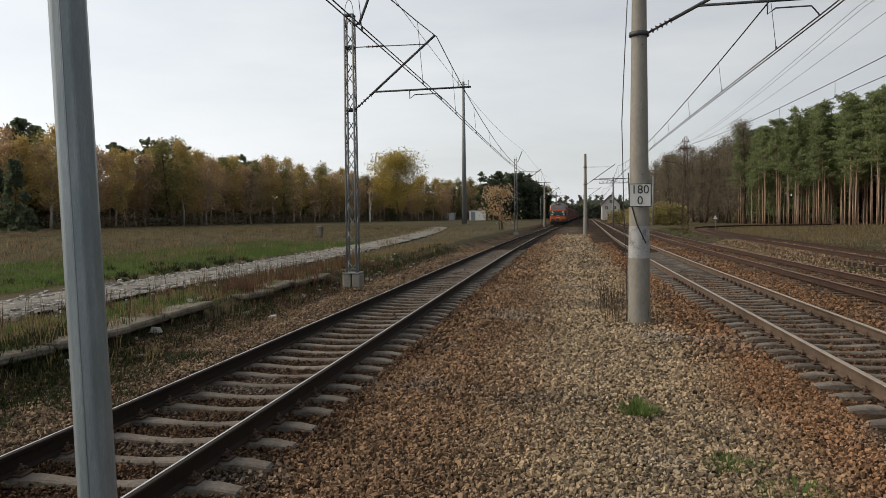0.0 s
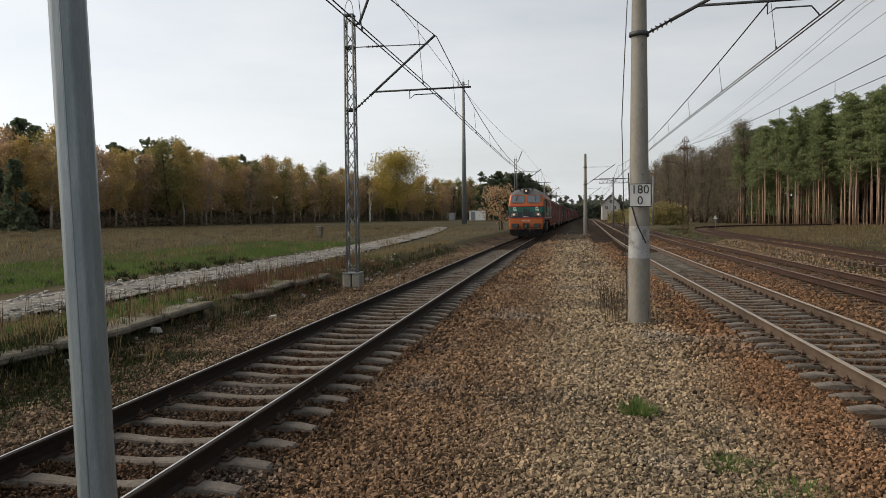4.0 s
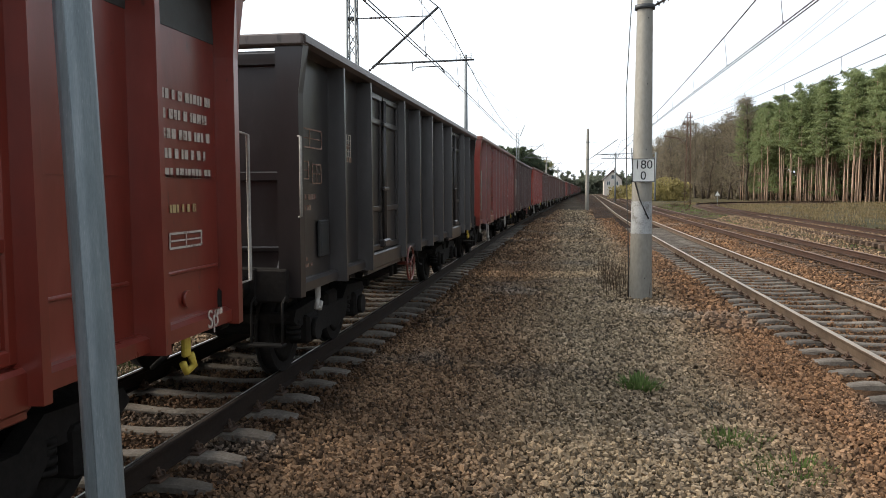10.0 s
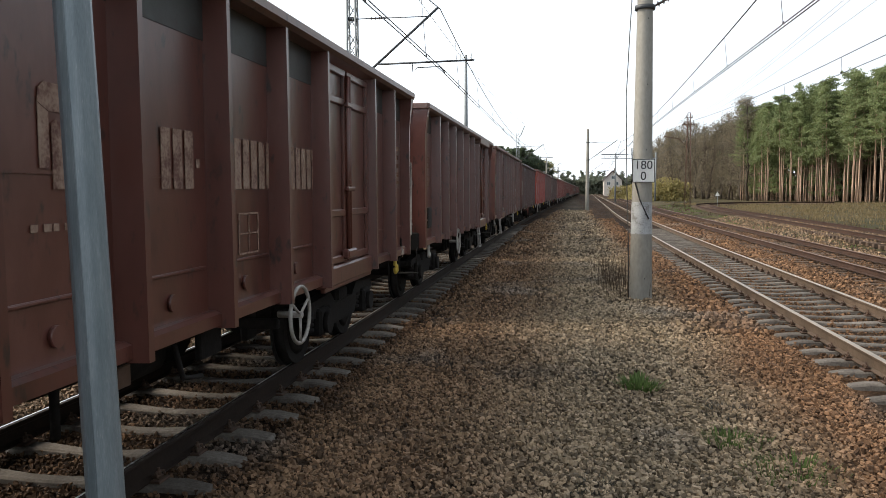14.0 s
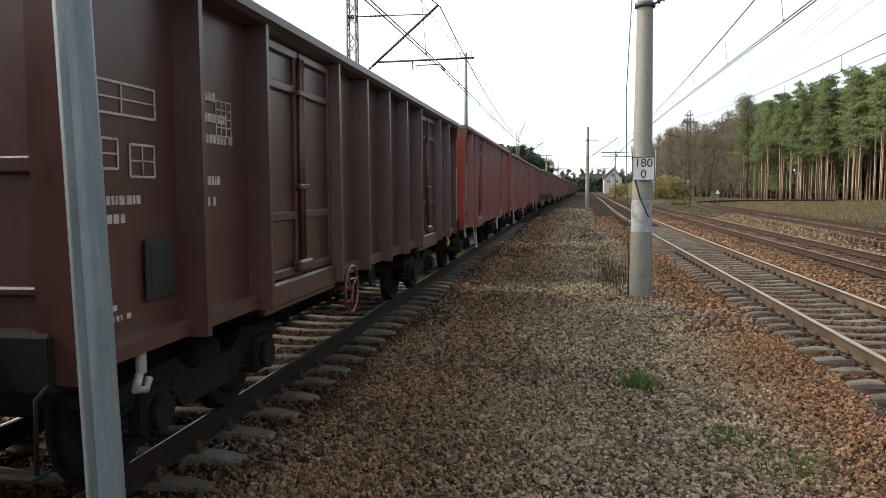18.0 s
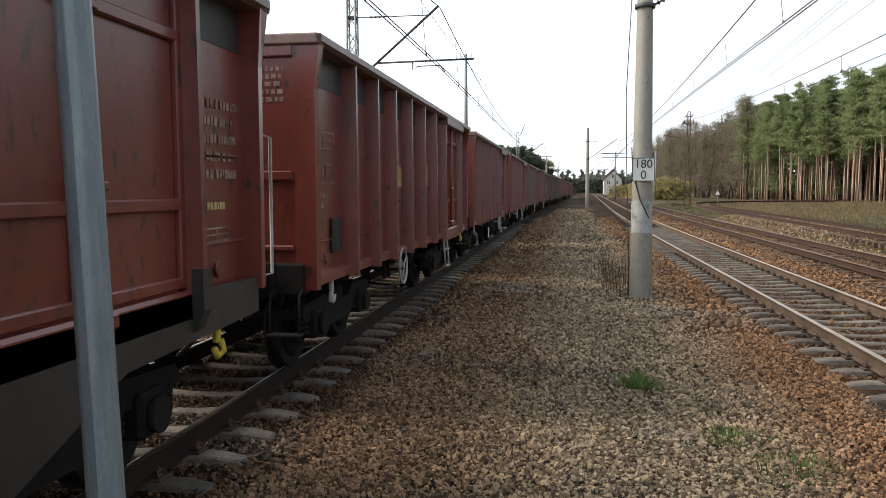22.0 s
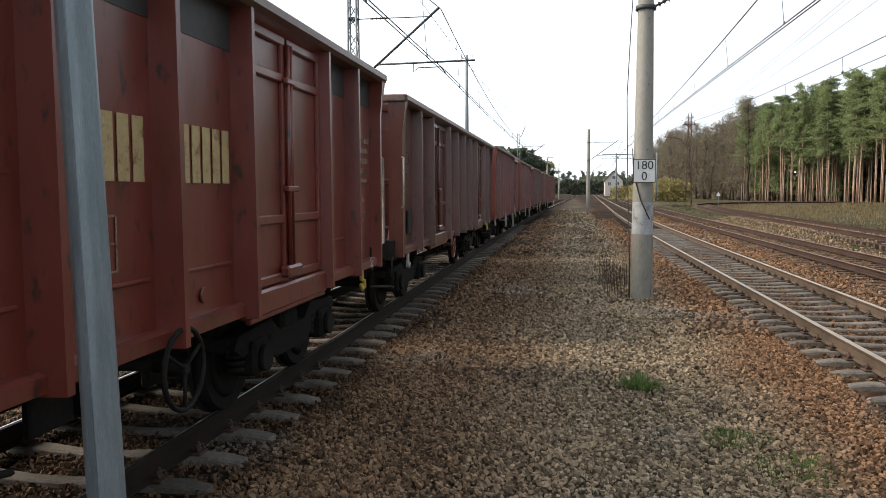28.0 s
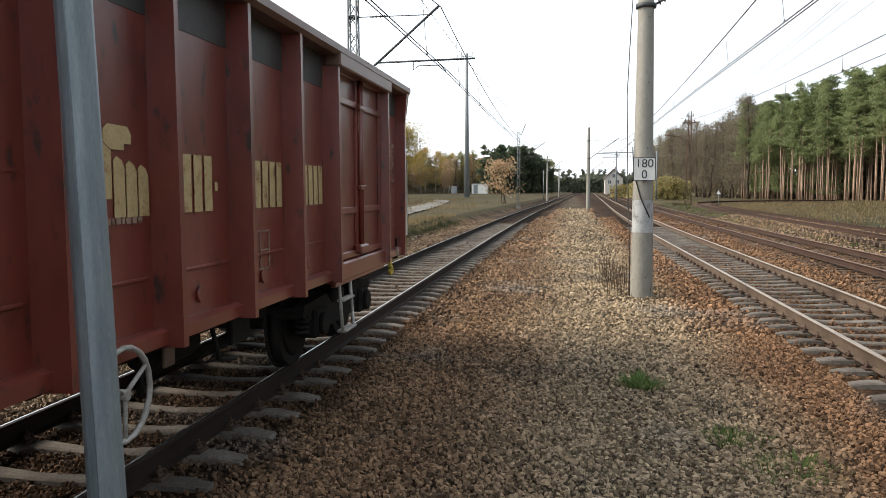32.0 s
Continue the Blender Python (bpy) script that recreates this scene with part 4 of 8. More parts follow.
def broad_tree(seed, height, width, leaf, bark, clumps=34, per=34, size=0.34, bare=0.0, low=0.3, stems=1):
    """Meshes of a trunk with limbs and of a crown with gaps, for an autumn broadleaf."""
    rs = np.random.RandomState(seed)
    tr = Mesher()
    cents = []
    for s in range(stems):
        lean = rs.uniform(-0.06, 0.06, 2) * height * (1 + stems * 0.5)
        base = np.array([rs.uniform(-0.2, 0.2) * (stems > 1) * 2, rs.uniform(-0.2, 0.2) * (stems > 1) * 2, -0.2])
        top = np.array([lean[0], lean[1], height * rs.uniform(0.86, 0.98)])
        k = 6
        pts = [base + (top - base) * (i / k) + np.append(rs.normal(size=2) * 0.012 * height * (0 < i < k), 0) for i in range(k + 1)]
        r0 = height * 0.013 / (stems ** 0.4)
        tr.tube(pts, [r0 * (1 - 0.9 * i / k) + 0.012 for i in range(k + 1)], 6)
        for _ in range(max(6, clumps // stems)):
            t = low + (1 - low) * rs.uniform(0, 1) ** 0.8
            i = min(int(t * k), k - 1)
            o = pts[i] + (pts[i + 1] - pts[i]) * (t * k - i)
            a = rs.uniform(0, 6.283)
            env = math.sin(math.pi * min(1, (t - low) / (1 - low) * 0.85 + 0.14)) ** 0.7
            ln = width * 0.5 * env * rs.uniform(0.35, 1.0)
            e = o + np.array([math.cos(a) * ln, math.sin(a) * ln, ln * rs.uniform(0.25, 0.9)])
            e[2] = min(e[2], height * 1.02)
            tr.tube([o, (o + e) / 2 + np.array([0, 0, ln * 0.08]), e], [r0 * 0.36 * (1 - t * 0.6), r0 * 0.22 * (1 - t * 0.6), 0.012], 3)
            cents += [e, (o * 0.35 + e * 0.65)]
    V, F = leaf_cloud(cents, max(3, int(per * (1 - bare) / 2)), width * 0.20, size, rs, 0.85)
    cr = Mesher()
    cr.v, cr.f, cr.mi, cr.smooth = V, F, [0] * len(F), [False] * len(F)
    me = bpy.data.meshes.new("crown")
    me.from_pydata(V, [], F)
    me.materials.append(leaf)
    return tr.mesh("trunk", bark), me


def pine_tree(seed, height, crown, leaf, bark, low=0.44, per=26, size=0.27, limbs=46, puff=0.8):
    rs = np.random.RandomState(seed)
    tr = Mesher()
    k = 6
    lean = rs.normal(size=2) * 0.012 * height
    pts = [np.array([lean[0] * (i / k) ** 1.5, lean[1] * (i / k) ** 1.5, height * 0.96 * i / k - 0.2]) for i in range(k + 1)]
    r0 = 0.0054 * height
    tr.tube(pts, [r0 * (1 - 0.75 * i / k) for i in range(k + 1)], 7)
    cents = []
    for j in range(limbs):
        t = low + (1 - low) * rs.uniform(0, 1)
        o = np.array([lean[0] * t ** 1.5, lean[1] * t ** 1.5, height * 0.96 * t])
        a = rs.uniform(0, 6.283)
        u = (t - low) / (1 - low)
        ln = crown * (1.0 - 0.62 * u) * rs.uniform(0.3, 1.0)
        e = o + np.array([math.cos(a) * ln, math.sin(a) * ln, ln * rs.uniform(-0.05, 0.45)])
        tr.tube([o, e], [r0 * 0.25, 0.015], 4)
        cents += [e, o * 0.4 + e * 0.6]
    for j in range(6):      # dead stubs under the crown
        t = rs.uniform(0.3, low)
        o = np.array([lean[0] * t ** 1.5, lean[1] * t ** 1.5, height * 0.96 * t])
        a = rs.uniform(0, 6.283)
        tr.tube([o, o + np.array([math.cos(a), math.sin(a), rs.uniform(-0.3, 0.2)]) * rs.uniform(0.4, 1.3)], [0.03, 0.008], 4)
    cents.append(np.array([lean[0], lean[1], height * 0.97]))
    V, F = leaf_cloud(cents, per, puff, size, rs, 0.5)
    me = bpy.data.meshes.new("crown")
    me.from_pydata(V, [], F)
    me.materials.append(leaf)
    return tr.mesh("trunk", bark), me


def spruce_tree(seed, height, width, leaf, bark):
    rs = np.random.RandomState(seed)
    tr = Mesher().tube([(0, 0, -0.2), (0, 0, height * 0.95)], [height * 0.012, 0.02], 6)
    cents = []
    for j in range(70):
        t = rs.uniform(0.04, 1.0)
        a = rs.uniform(0, 6.283)
        ln = width * 0.5 * (1 - t) * rs.uniform(0.5, 1.0) + 0.1
        cents.append(np.array([math.cos(a) * ln, math.sin(a) * ln, height * t - ln * 0.25]))
    V, F = leaf_cloud(cents, 16, width * 0.13, 0.4, rs, 0.6)
    me = bpy.data.meshes.new("crown")
    me.from_pydata(V, [], F)
    me.materials.append(leaf)
    return tr.mesh("trunk", bark), me


def plant(kind, x, y, s, turn, label, category="tree", group="", name="tree"):
    z = ground_z(x, y) - 0.05
    ob = thing(name, label, category, Matrix.Translation((x, y, z)) @ Matrix.Rotation(turn, 4, "Z") @ Matrix.Scale(s, 4), group)
    part("trunk", kind[0], None, ob)
    part("crown", kind[1], None, ob)
    return ob


rt = random.Random(7)
BACK = []


def joined_wood(name, label):
    """The inner, far and unseen rows, which nobody could count, as one mesh."""
    V, F, MI, mats, o = [], [], [], [], 0
    for kind, x, y, s, turn in BACK:
        for me in kind:
            n = len(me.vertices)
            co = np.empty(n * 3)
            me.vertices.foreach_get("co", co)
            co = co.reshape(-1, 3) * s
            c, q = math.cos(turn), math.sin(turn)
            V.append(np.stack([c * co[:, 0] - q * co[:, 1] + x, q * co[:, 0] + c * co[:, 1] + y, co[:, 2] + ground_z(x, y) - 0.05], 1))
            mat = me.materials[0]
            if mat not in mats:
                mats.append(mat)
            F += [tuple(i + o for i in p.vertices) for p in me.polygons]
            MI += [mats.index(mat)] * len(me.polygons)
            o += n
    me = bpy.data.meshes.new(name)
    me.from_pydata(np.concatenate(V).tolist(), [], F)
    for mat in mats:
        me.materials.append(mat)
    me.polygons.foreach_set("material_index", MI)
    BACK.clear()
    return tagged(new(name, me), label, "wood", kind="stuff")


BIRCH = [broad_tree(11 + i, 16, 6.4, M["leaf_gold"], M["bark_birch"], 78, 60, 0.19, 0.2, 0.20) for i in range(3)]
RUSTY = [broad_tree(21 + i, 15.5, 6.6, M["leaf_rust"], M["bark_birch"], 78, 56, 0.18, 0.25, 0.15) for i in range(3)]
OLIVE = [broad_tree(31 + i, 16.5, 7.5, M["leaf_olive"], M["bark_dark"], 64, 60, 0.20, 0.1, 0.14) for i in range(2)]
POPLAR = [broad_tree(41, 22, 19.0, M["leaf_yellow"], M["bark_dark"], 130, 110, 0.28, 0.1, 0.2)]
BARE = [broad_tree(51 + i, 16.5, 6.5, M["twig"], M["bark_dark"], 110, 56, 0.12, 0.35, 0.1) for i in range(3)]
PINE = [pine_tree(61 + i, 21, 2.9, M["needle"], M["bark_pine"], (0.36, 0.47, 0.42, 0.54)[i], 44, 0.145, 64, 0.8) for i in range(4)]
PINE_BACK = [pine_tree(61 + i, 21, 2.5, M["needle"], M["bark_pine"], (0.36, 0.47, 0.42, 0.54)[i], 9, 0.30, 44, 0.8) for i in range(4)]
SPRUCE = [spruce_tree(71, 9, 5.0, M["needle_dark"], M["bark_dark"]), spruce_tree(72, 7, 4.5, M["needle_dark"], M["bark_dark"])]
FAR_PINE = [pine_tree(81 + i, 18, 3.4, M["needle_dark"], M["bark_dark"], 0.05, 7, 0.72, 54, 1.3) for i in range(2)]
FAR_LINE = [pine_tree(83 + i, 18, 3.4, M["needle_hazed"], M["bark_dark"], 0.05, 7, 0.72, 54, 1.3) for i in range(2)]
FULL_PINE = [pine_tree(85 + i, 19, 3.4, M["needle"], M["bark_pine"], 0.06, 40, 0.17, 90, 1.0) for i in range(2)]
OLIVE_BACK = [broad_tree(31 + i, 16.5, 6.5, M["leaf_olive"], M["bark_dark"], 40, 24, 0.36, 0.1, 0.10) for i in range(2)] + [broad_tree(15, 16, 5.5, M["leaf_gold"], M["bark_dark"], 40, 24, 0.36, 0.1, 0.10), broad_tree(25, 16, 5.5, M["leaf_rust"], M["bark_dark"], 40, 24, 0.36, 0.1, 0.10)]

# Wood beyond the field.
EDGE_L = [(-125, 62), (-100, 84), (-82, 108), (-77, 150), (-74, 200), (-62, 250), (-44, 305), (-26, 350), (-8, 400)]
for i in range(300):
    u = (i + rt.random()) / 300 * (len(EDGE_L) - 1)
    k = min(int(u), len(EDGE_L) - 2)
    f = u - k
    row = i % 3
    x = EDGE_L[k][0] + (EDGE_L[k + 1][0] - EDGE_L[k][0]) * f - row * 4 + rt.uniform(-2.5, 2.5)
    y = EDGE_L[k][1] + (EDGE_L[k + 1][1] - EDGE_L[k][1]) * f + row * 3 + rt.uniform(-3, 3)
    c = rt.random()
    if row == 2:
        kind, lab = (rt.choice(FAR_PINE), "dark pine standing behind the birches") if c < (0.7 if k > 1 else 0.0) else (rt.choice(OLIVE_BACK), "tall olive-leaved tree at the back of the wood")
        s = rt.uniform(0.92, 1.08) * (0.85 if k > 3 else 1.0)
    elif c < 0.40:
        kind, lab, s = rt.choice(BIRCH), "golden autumn birch with a pale trunk at the wood's edge", rt.uniform(0.9, 1.22)
    elif c < 0.52:
        kind, lab, s = rt.choice(BARE), "nearly bare brown tree at the wood's edge", rt.uniform(0.85, 1.1)
    elif c < 0.82:
        kind, lab, s = rt.choice(RUSTY), "rust-brown autumn tree at the wood's edge", rt.uniform(0.9, 1.22)
    elif c < 0.95:
        kind, lab, s = rt.choice(OLIVE), "olive-green tree with yellowing leaves", rt.uniform(0.95, 1.2)
    else:
        kind, lab, s = rt.choice(SPRUCE), "dark young spruce at the field's edge", rt.uniform(0.8, 1.2)
    s *= (0.66, 0.86, 0.92, 0.92)[min(k, 3)]
    if row == 2:
        BACK.append((kind, x, y, s, rt.uniform(0, 6.28)))
    else:
        plant(kind, x, y, s, rt.uniform(0, 6.28), lab, group="trees of the wood beyond the field")
plant(broad_tree(99, 10, 4.0, M["leaf_gold"], M["bark_white"], 20, 8, 0.15, 0.3, 0.5, 3), -54, 212, 1.0, 0.9, "forked bare birch with white trunks in front of the wood")
plant(POPLAR[0], -54, 250, 1.04, 0.5, "big yellow-green poplar above the birches")
plant(OLIVE[0], -77, 150, 1.16, 1.0, "tall olive-leaved tree above the wood")
plant(BIRCH[0], -78.5, 110, 1.04, 2.0, "tall birch with thin yellow leaves")

# Pine wood on the other side.
EDGE_R = [(58, 84), (50, 104), (44, 122), (37, 145), (34, 165)]
for i in range(320):
    u = (i + rt.random()) / 320 * (len(EDGE_R) - 1)
    k = min(int(u), len(EDGE_R) - 2)
    f = u - k
    row = i % 5
    x = EDGE_R[k][0] + (EDGE_R[k + 1][0] - EDGE_R[k][0]) * f + row * 3.0 + rt.uniform(-1.5, 1.5)
    y = EDGE_R[k][1] + (EDGE_R[k + 1][1] - EDGE_R[k][1]) * f + row * 1.5 + rt.uniform(-1.5, 1.5)
    if row > 1:
        BACK.append((rt.choice(PINE_BACK), x, y, rt.uniform(0.84, 1.02) * (1.11, 1.03, 0.95, 0.88)[k], rt.uniform(0, 6.28)))
    else:
        plant(rt.choice(PINE), x, y, rt.uniform(0.84, 1.04) * (1.11, 1.03, 0.95, 0.88)[k], rt.uniform(0, 6.28), "tall pine with a bare reddish trunk and high crown", group="pines of the wood")
for x, y, s in ((40.5, 150, 0.9), (38.5, 152, 0.82), (37, 156, 0.88), (42.5, 141, 0.78), (36.0, 162, 0.9), (45, 138, 0.7)):
    plant(rt.choice(FULL_PINE), x, y, s, rt.uniform(0, 6.28), "green pine leafy to the ground at the wood's corner", group="pines of the wood")
plant(broad_tree(97, 19, 3.4, M["leaf_olive"], M["bark_birch"], 30, 24, 0.2, 0.3, 0.55), 49.0, 100, 1.0, 0.3, "slender white birch trunk among the pines")
for x, y, s in ((-69, 90, 1.0), (-73, 92, 0.9)):
    plant(SPRUCE[0], x, y, s, rt.uniform(0, 6.28), "dark blue-green spruce in front of the wood")
EDGE_B = [(35, 160), (31, 190), (30, 225), (29, 265), (30, 320)]
for i in range(75):
    u = (i + rt.random()) / 75 * (len(EDGE_B) - 1)
    k = min(int(u), len(EDGE_B) - 2)
    f = u - k
    x = EDGE_B[k][0] + (EDGE_B[k + 1][0] - EDGE_B[k][0]) * f + (i % 3) * 4 + rt.uniform(-1.5, 1.5)
    y = EDGE_B[k][1] + (EDGE_B[k + 1][1] - EDGE_B[k][1]) * f + rt.uniform(-2, 2)
    if i % 3 == 2:
        BACK.append((rt.choice(FAR_PINE), x, y, rt.uniform(0.9, 1.1), rt.uniform(0, 6.28)))
    else:
        plant(rt.choice(BARE), x, y, rt.uniform(1.0, 1.3), rt.uniform(0, 6.28), "nearly bare brown tree beside the siding", group="trees beside the siding")
# The wood that closes the view along the line.
for i in range(90):
    x = -60 + i * 1.7 + rt.uniform(-1, 1)
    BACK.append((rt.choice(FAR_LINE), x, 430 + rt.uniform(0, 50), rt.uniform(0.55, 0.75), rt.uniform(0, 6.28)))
for i in range(40):
    BACK.append((rt.choice(FAR_PINE), -7 - i * 0.55 + rt.uniform(-2, 2), 310 - i * 0.6 + rt.uniform(-6, 6), rt.uniform(0.8, 1.0) * min(1.0, 0.55 + i * 0.04), rt.uniform(0, 6.28)))
# unseen pine rows added beside and behind the line to block low skylight
for i in range(38):
    BACK.append((rt.choice(FAR_PINE), 50 + rt.uniform(0, 9), 76 - i * 4.5 + rt.uniform(-1.5, 1.5), rt.uniform(0.95, 1.15), rt.uniform(0, 6.28)))
joined_wood("inner_wood", "inner rows of pines, far dark conifers and unseen rows blocking skylight")


# ---------------------------------------------------------------- the train
# Wagon space: y runs back from the leading body end, x across, z up from the rail top.
LIP, SILL_Z, TOP_Z = 1.516, 0.96, 3.30


def wheelset_mesh():
    mb = Mesher()
    for s in (-1, 1):
        mb.cyl((s * 0.69, 0, 0), (s * 0.80, 0, 0), 0.465, 0.455, n=28)
        mb.cyl((s * 0.66, 0, 0), (s * 0.69, 0, 0), 0.49, n=28)
        mb.cyl((s * 0.80, 0, 0), (s * 0.815, 0, 0), 0.36, 0.30, n=20)
        mb.cyl((s * 0.80, 0, 0), (s * 0.84, 0, 0), 0.13, n=14)
        for k in range(3):
            a = k * 2.094
            mb.box((s * 0.82, 0.24 * math.cos(a), 0.24 * math.sin(a)), (0.02, 0.06, 0.06), 0.01)
    mb.cyl((-0.95, 0, 0), (0.95, 0, 0), 0.085, n=12)
    return mb.mesh("wheelset", M["underframe"])


WHEELSET = wheelset_mesh()


def bogie_meshes(base=1.8):
    fr = Mesher()
    for s in (-1, 1):
        out = [(-1.35, 0.60), (-1.28, 0.70), (-0.55, 0.74), (-0.35, 0.60), (0.35, 0.60), (0.55, 0.74), (1.28, 0.70), (1.35, 0.60), (1.20, 0.52),
               (0.62, 0.54), (0.45, 0.36), (-0.45, 0.36), (-0.62, 0.54), (-1.20, 0.52)]
        fr.prism(out, s * 1.0 - 0.06, s * 1.0 + 0.06, "x")
        for k in (-1, 1):
            fr.box((s * 1.0, k * base / 2, 0.47), (0.24, 0.34, 0.30), 0.03)
            fr.cyl((s * 1.11, k * base / 2, 0.46), (s * 1.17, k * base / 2, 0.46), 0.12, n=14)
            for d in (-0.30, 0.30):
                for h in range(4):
                    fr.cyl((s * 1.0, k * base / 2 + d, 0.40 + h * 0.055), (s * 1.0, k * base / 2 + d, 0.435 + h * 0.055), 0.075, n=10)
            fr.box((s * 0.75, k * (base / 2 - 0.58), 0.45), (0.10, 0.07, 0.38), 0.02)
    fr.box((0, 0, 0.62), (2.1, 0.42, 0.26), 0.04)
    fr.cyl((0, 0, 0.70), (0, 0, 0.95), 0.25, n=16)
    for k in (-1, 1):
        fr.box((0, k * 1.30, 0.62), (2.0, 0.08, 0.12), 0.02)
    return fr.mesh("bogie", M["underframe"])


BOGIE = bogie_meshes()
WHEELS = []


def bogie(parent, y):
    b = part("bogie", BOGIE, None, parent, at=pose(0, y, 0))
    for k in (-0.9, 0.9):
        w = part("wheelset", WHEELSET, None, b, at=pose(0, k, 0.46))
        WHEELS.append(w)
    return b


def stake_mesh(bottom, top):
    """Tapered hollow side post, wider at its foot."""
    mb = Mesher()
    for (x, w, z), (x2, w2, z2) in (((1.49, 0.060, bottom), (1.475, 0.050, top)),):
        vs = [(1.30, -w * 0.9, z), (x, -w * 0.5, z), (x, w * 0.5, z), (1.30, w * 0.9, z), (1.30, -w2 * 0.9, z2), (x2, -w2 * 0.5, z2), (x2, w2 * 0.5, z2), (1.30, w2 * 0.9, z2)]
        mb.add(vs, [(0, 1, 5, 4), (1, 2, 6, 5), (2, 3, 7, 6), (0, 3, 2, 1), (4, 5, 6, 7)])
    return mb.mesh("stake", PAINTS["red"])


def bay_mesh(w, z0, z1, ribbed=True):
    """Pressed side sheet of one bay, with a swage line low down and a drain flap boss."""
    mb = Mesher()
    t = 0.02
    mb.box((1.30, 0, (z0 + z1) / 2), (t, w, z1 - z0))
    if ribbed:
        mb.box((1.315, 0, z0 + 0.36), (0.03, w - 0.22, 0.022), 0.006)
        mb.cyl((1.31, 0.0, z0 + 0.18), (1.335, 0.0, z0 + 0.18), 0.055, n=12)
        mb.box((1.312, 0, z0 + 0.96), (0.012, w - 0.2, 0.018))
    return mb.mesh("side_panel", PAINTS["red"])


# a dark grey strip along the top of one bay's panel
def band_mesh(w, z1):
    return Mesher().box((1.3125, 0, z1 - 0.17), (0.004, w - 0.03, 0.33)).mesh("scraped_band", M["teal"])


def door_leaf_mesh(w, z0, z1):
    mb = Mesher()
    mb.box((1.335, 0, (z0 + z1) / 2), (0.02, w, z1 - z0))
    fr = 0.075
    for z in (z0 + fr / 2, z0 + 0.52, z1 - 0.34, z1 - fr / 2):
        mb.box((1.36, 0, z), (0.04, w, fr), 0.01)
    for y in (-w / 2 + fr / 2, w / 2 - fr / 2):
        mb.box((1.36, y, (z0 + z1) / 2), (0.042, fr, z1 - z0), 0.01)
    return mb.mesh("door_leaf", PAINTS["red"])


def wheel_ring(mb, c, r, axis="x"):
    pts = [(c[0], c[1] + r * math.cos(a), c[2] + r * math.sin(a)) for a in [2 * math.pi * i / 20 for i in range(20)]]
    mb.tube(pts, 0.017, 6, True)
    for k in range(3):
        a = 2 * math.pi * k / 3 + 0.5
        mb.tube([c, (c[0], c[1] + r * math.cos(a), c[2] + r * math.sin(a))], 0.013, 5)
    mb.cyl((c[0] - 0.2, c[1], c[2]), (c[0] + 0.02, c[1], c[2]), 0.03, n=8)


SPECS = {
    # body length, bays as (start, end, what); the long type has a doorway at each end of its side
    "A": (11.0, [(0, 1.32, "p"), (1.32, 2.32, "p"), (2.32, 3.32, "p"), (3.32, 4.38, "p"), (4.38, 5.45, "p"), (5.45, 6.55, "p"), (6.55, 7.65, "p"), (7.65, 9.80, "d"), (9.80, 11.0, "p")]),
    "B": (12.8, [(0, 1.30, "p"), (1.30, 2.40, "p"), (2.40, 4.30, "d"), (4.30, 5.42, "p"), (5.42, 6.53, "p"), (6.53, 7.65, "p"), (7.65, 8.76, "p"), (8.76, 10.60, "d"), (10.60, 11.65, "p"), (11.65, 12.8, "p")]),
    "D": (11.0, [(0, 1.2, "p"), (1.2, 2.3, "p"), (2.3, 3.4, "p"), (3.4, 4.5, "p"), (4.5, 5.6, "p"), (5.6, 6.7, "p"), (6.7, 7.8, "p"), (7.8, 9.9, "d"), (9.9, 11.0, "p")]),
}
SPECS["C"] = SPECS["B"]
SPECS["E"] = (11.0, [(0, 1.1, "p"), (1.1, 3.3, "d")] + [(a, b, "p") for a, b in zip((3.3, 4.4, 5.55, 6.7, 7.85, 9.0, 10.0), (4.4, 5.55, 6.7, 7.85, 9.0, 10.0, 11.0))])
CACHE = {}


def cached(key, make):
    if key not in CACHE:
        CACHE[key] = make()
    return CACHE[key]


def flipped(m):
    return Matrix.Rotation(math.pi, 4, "Z") @ m


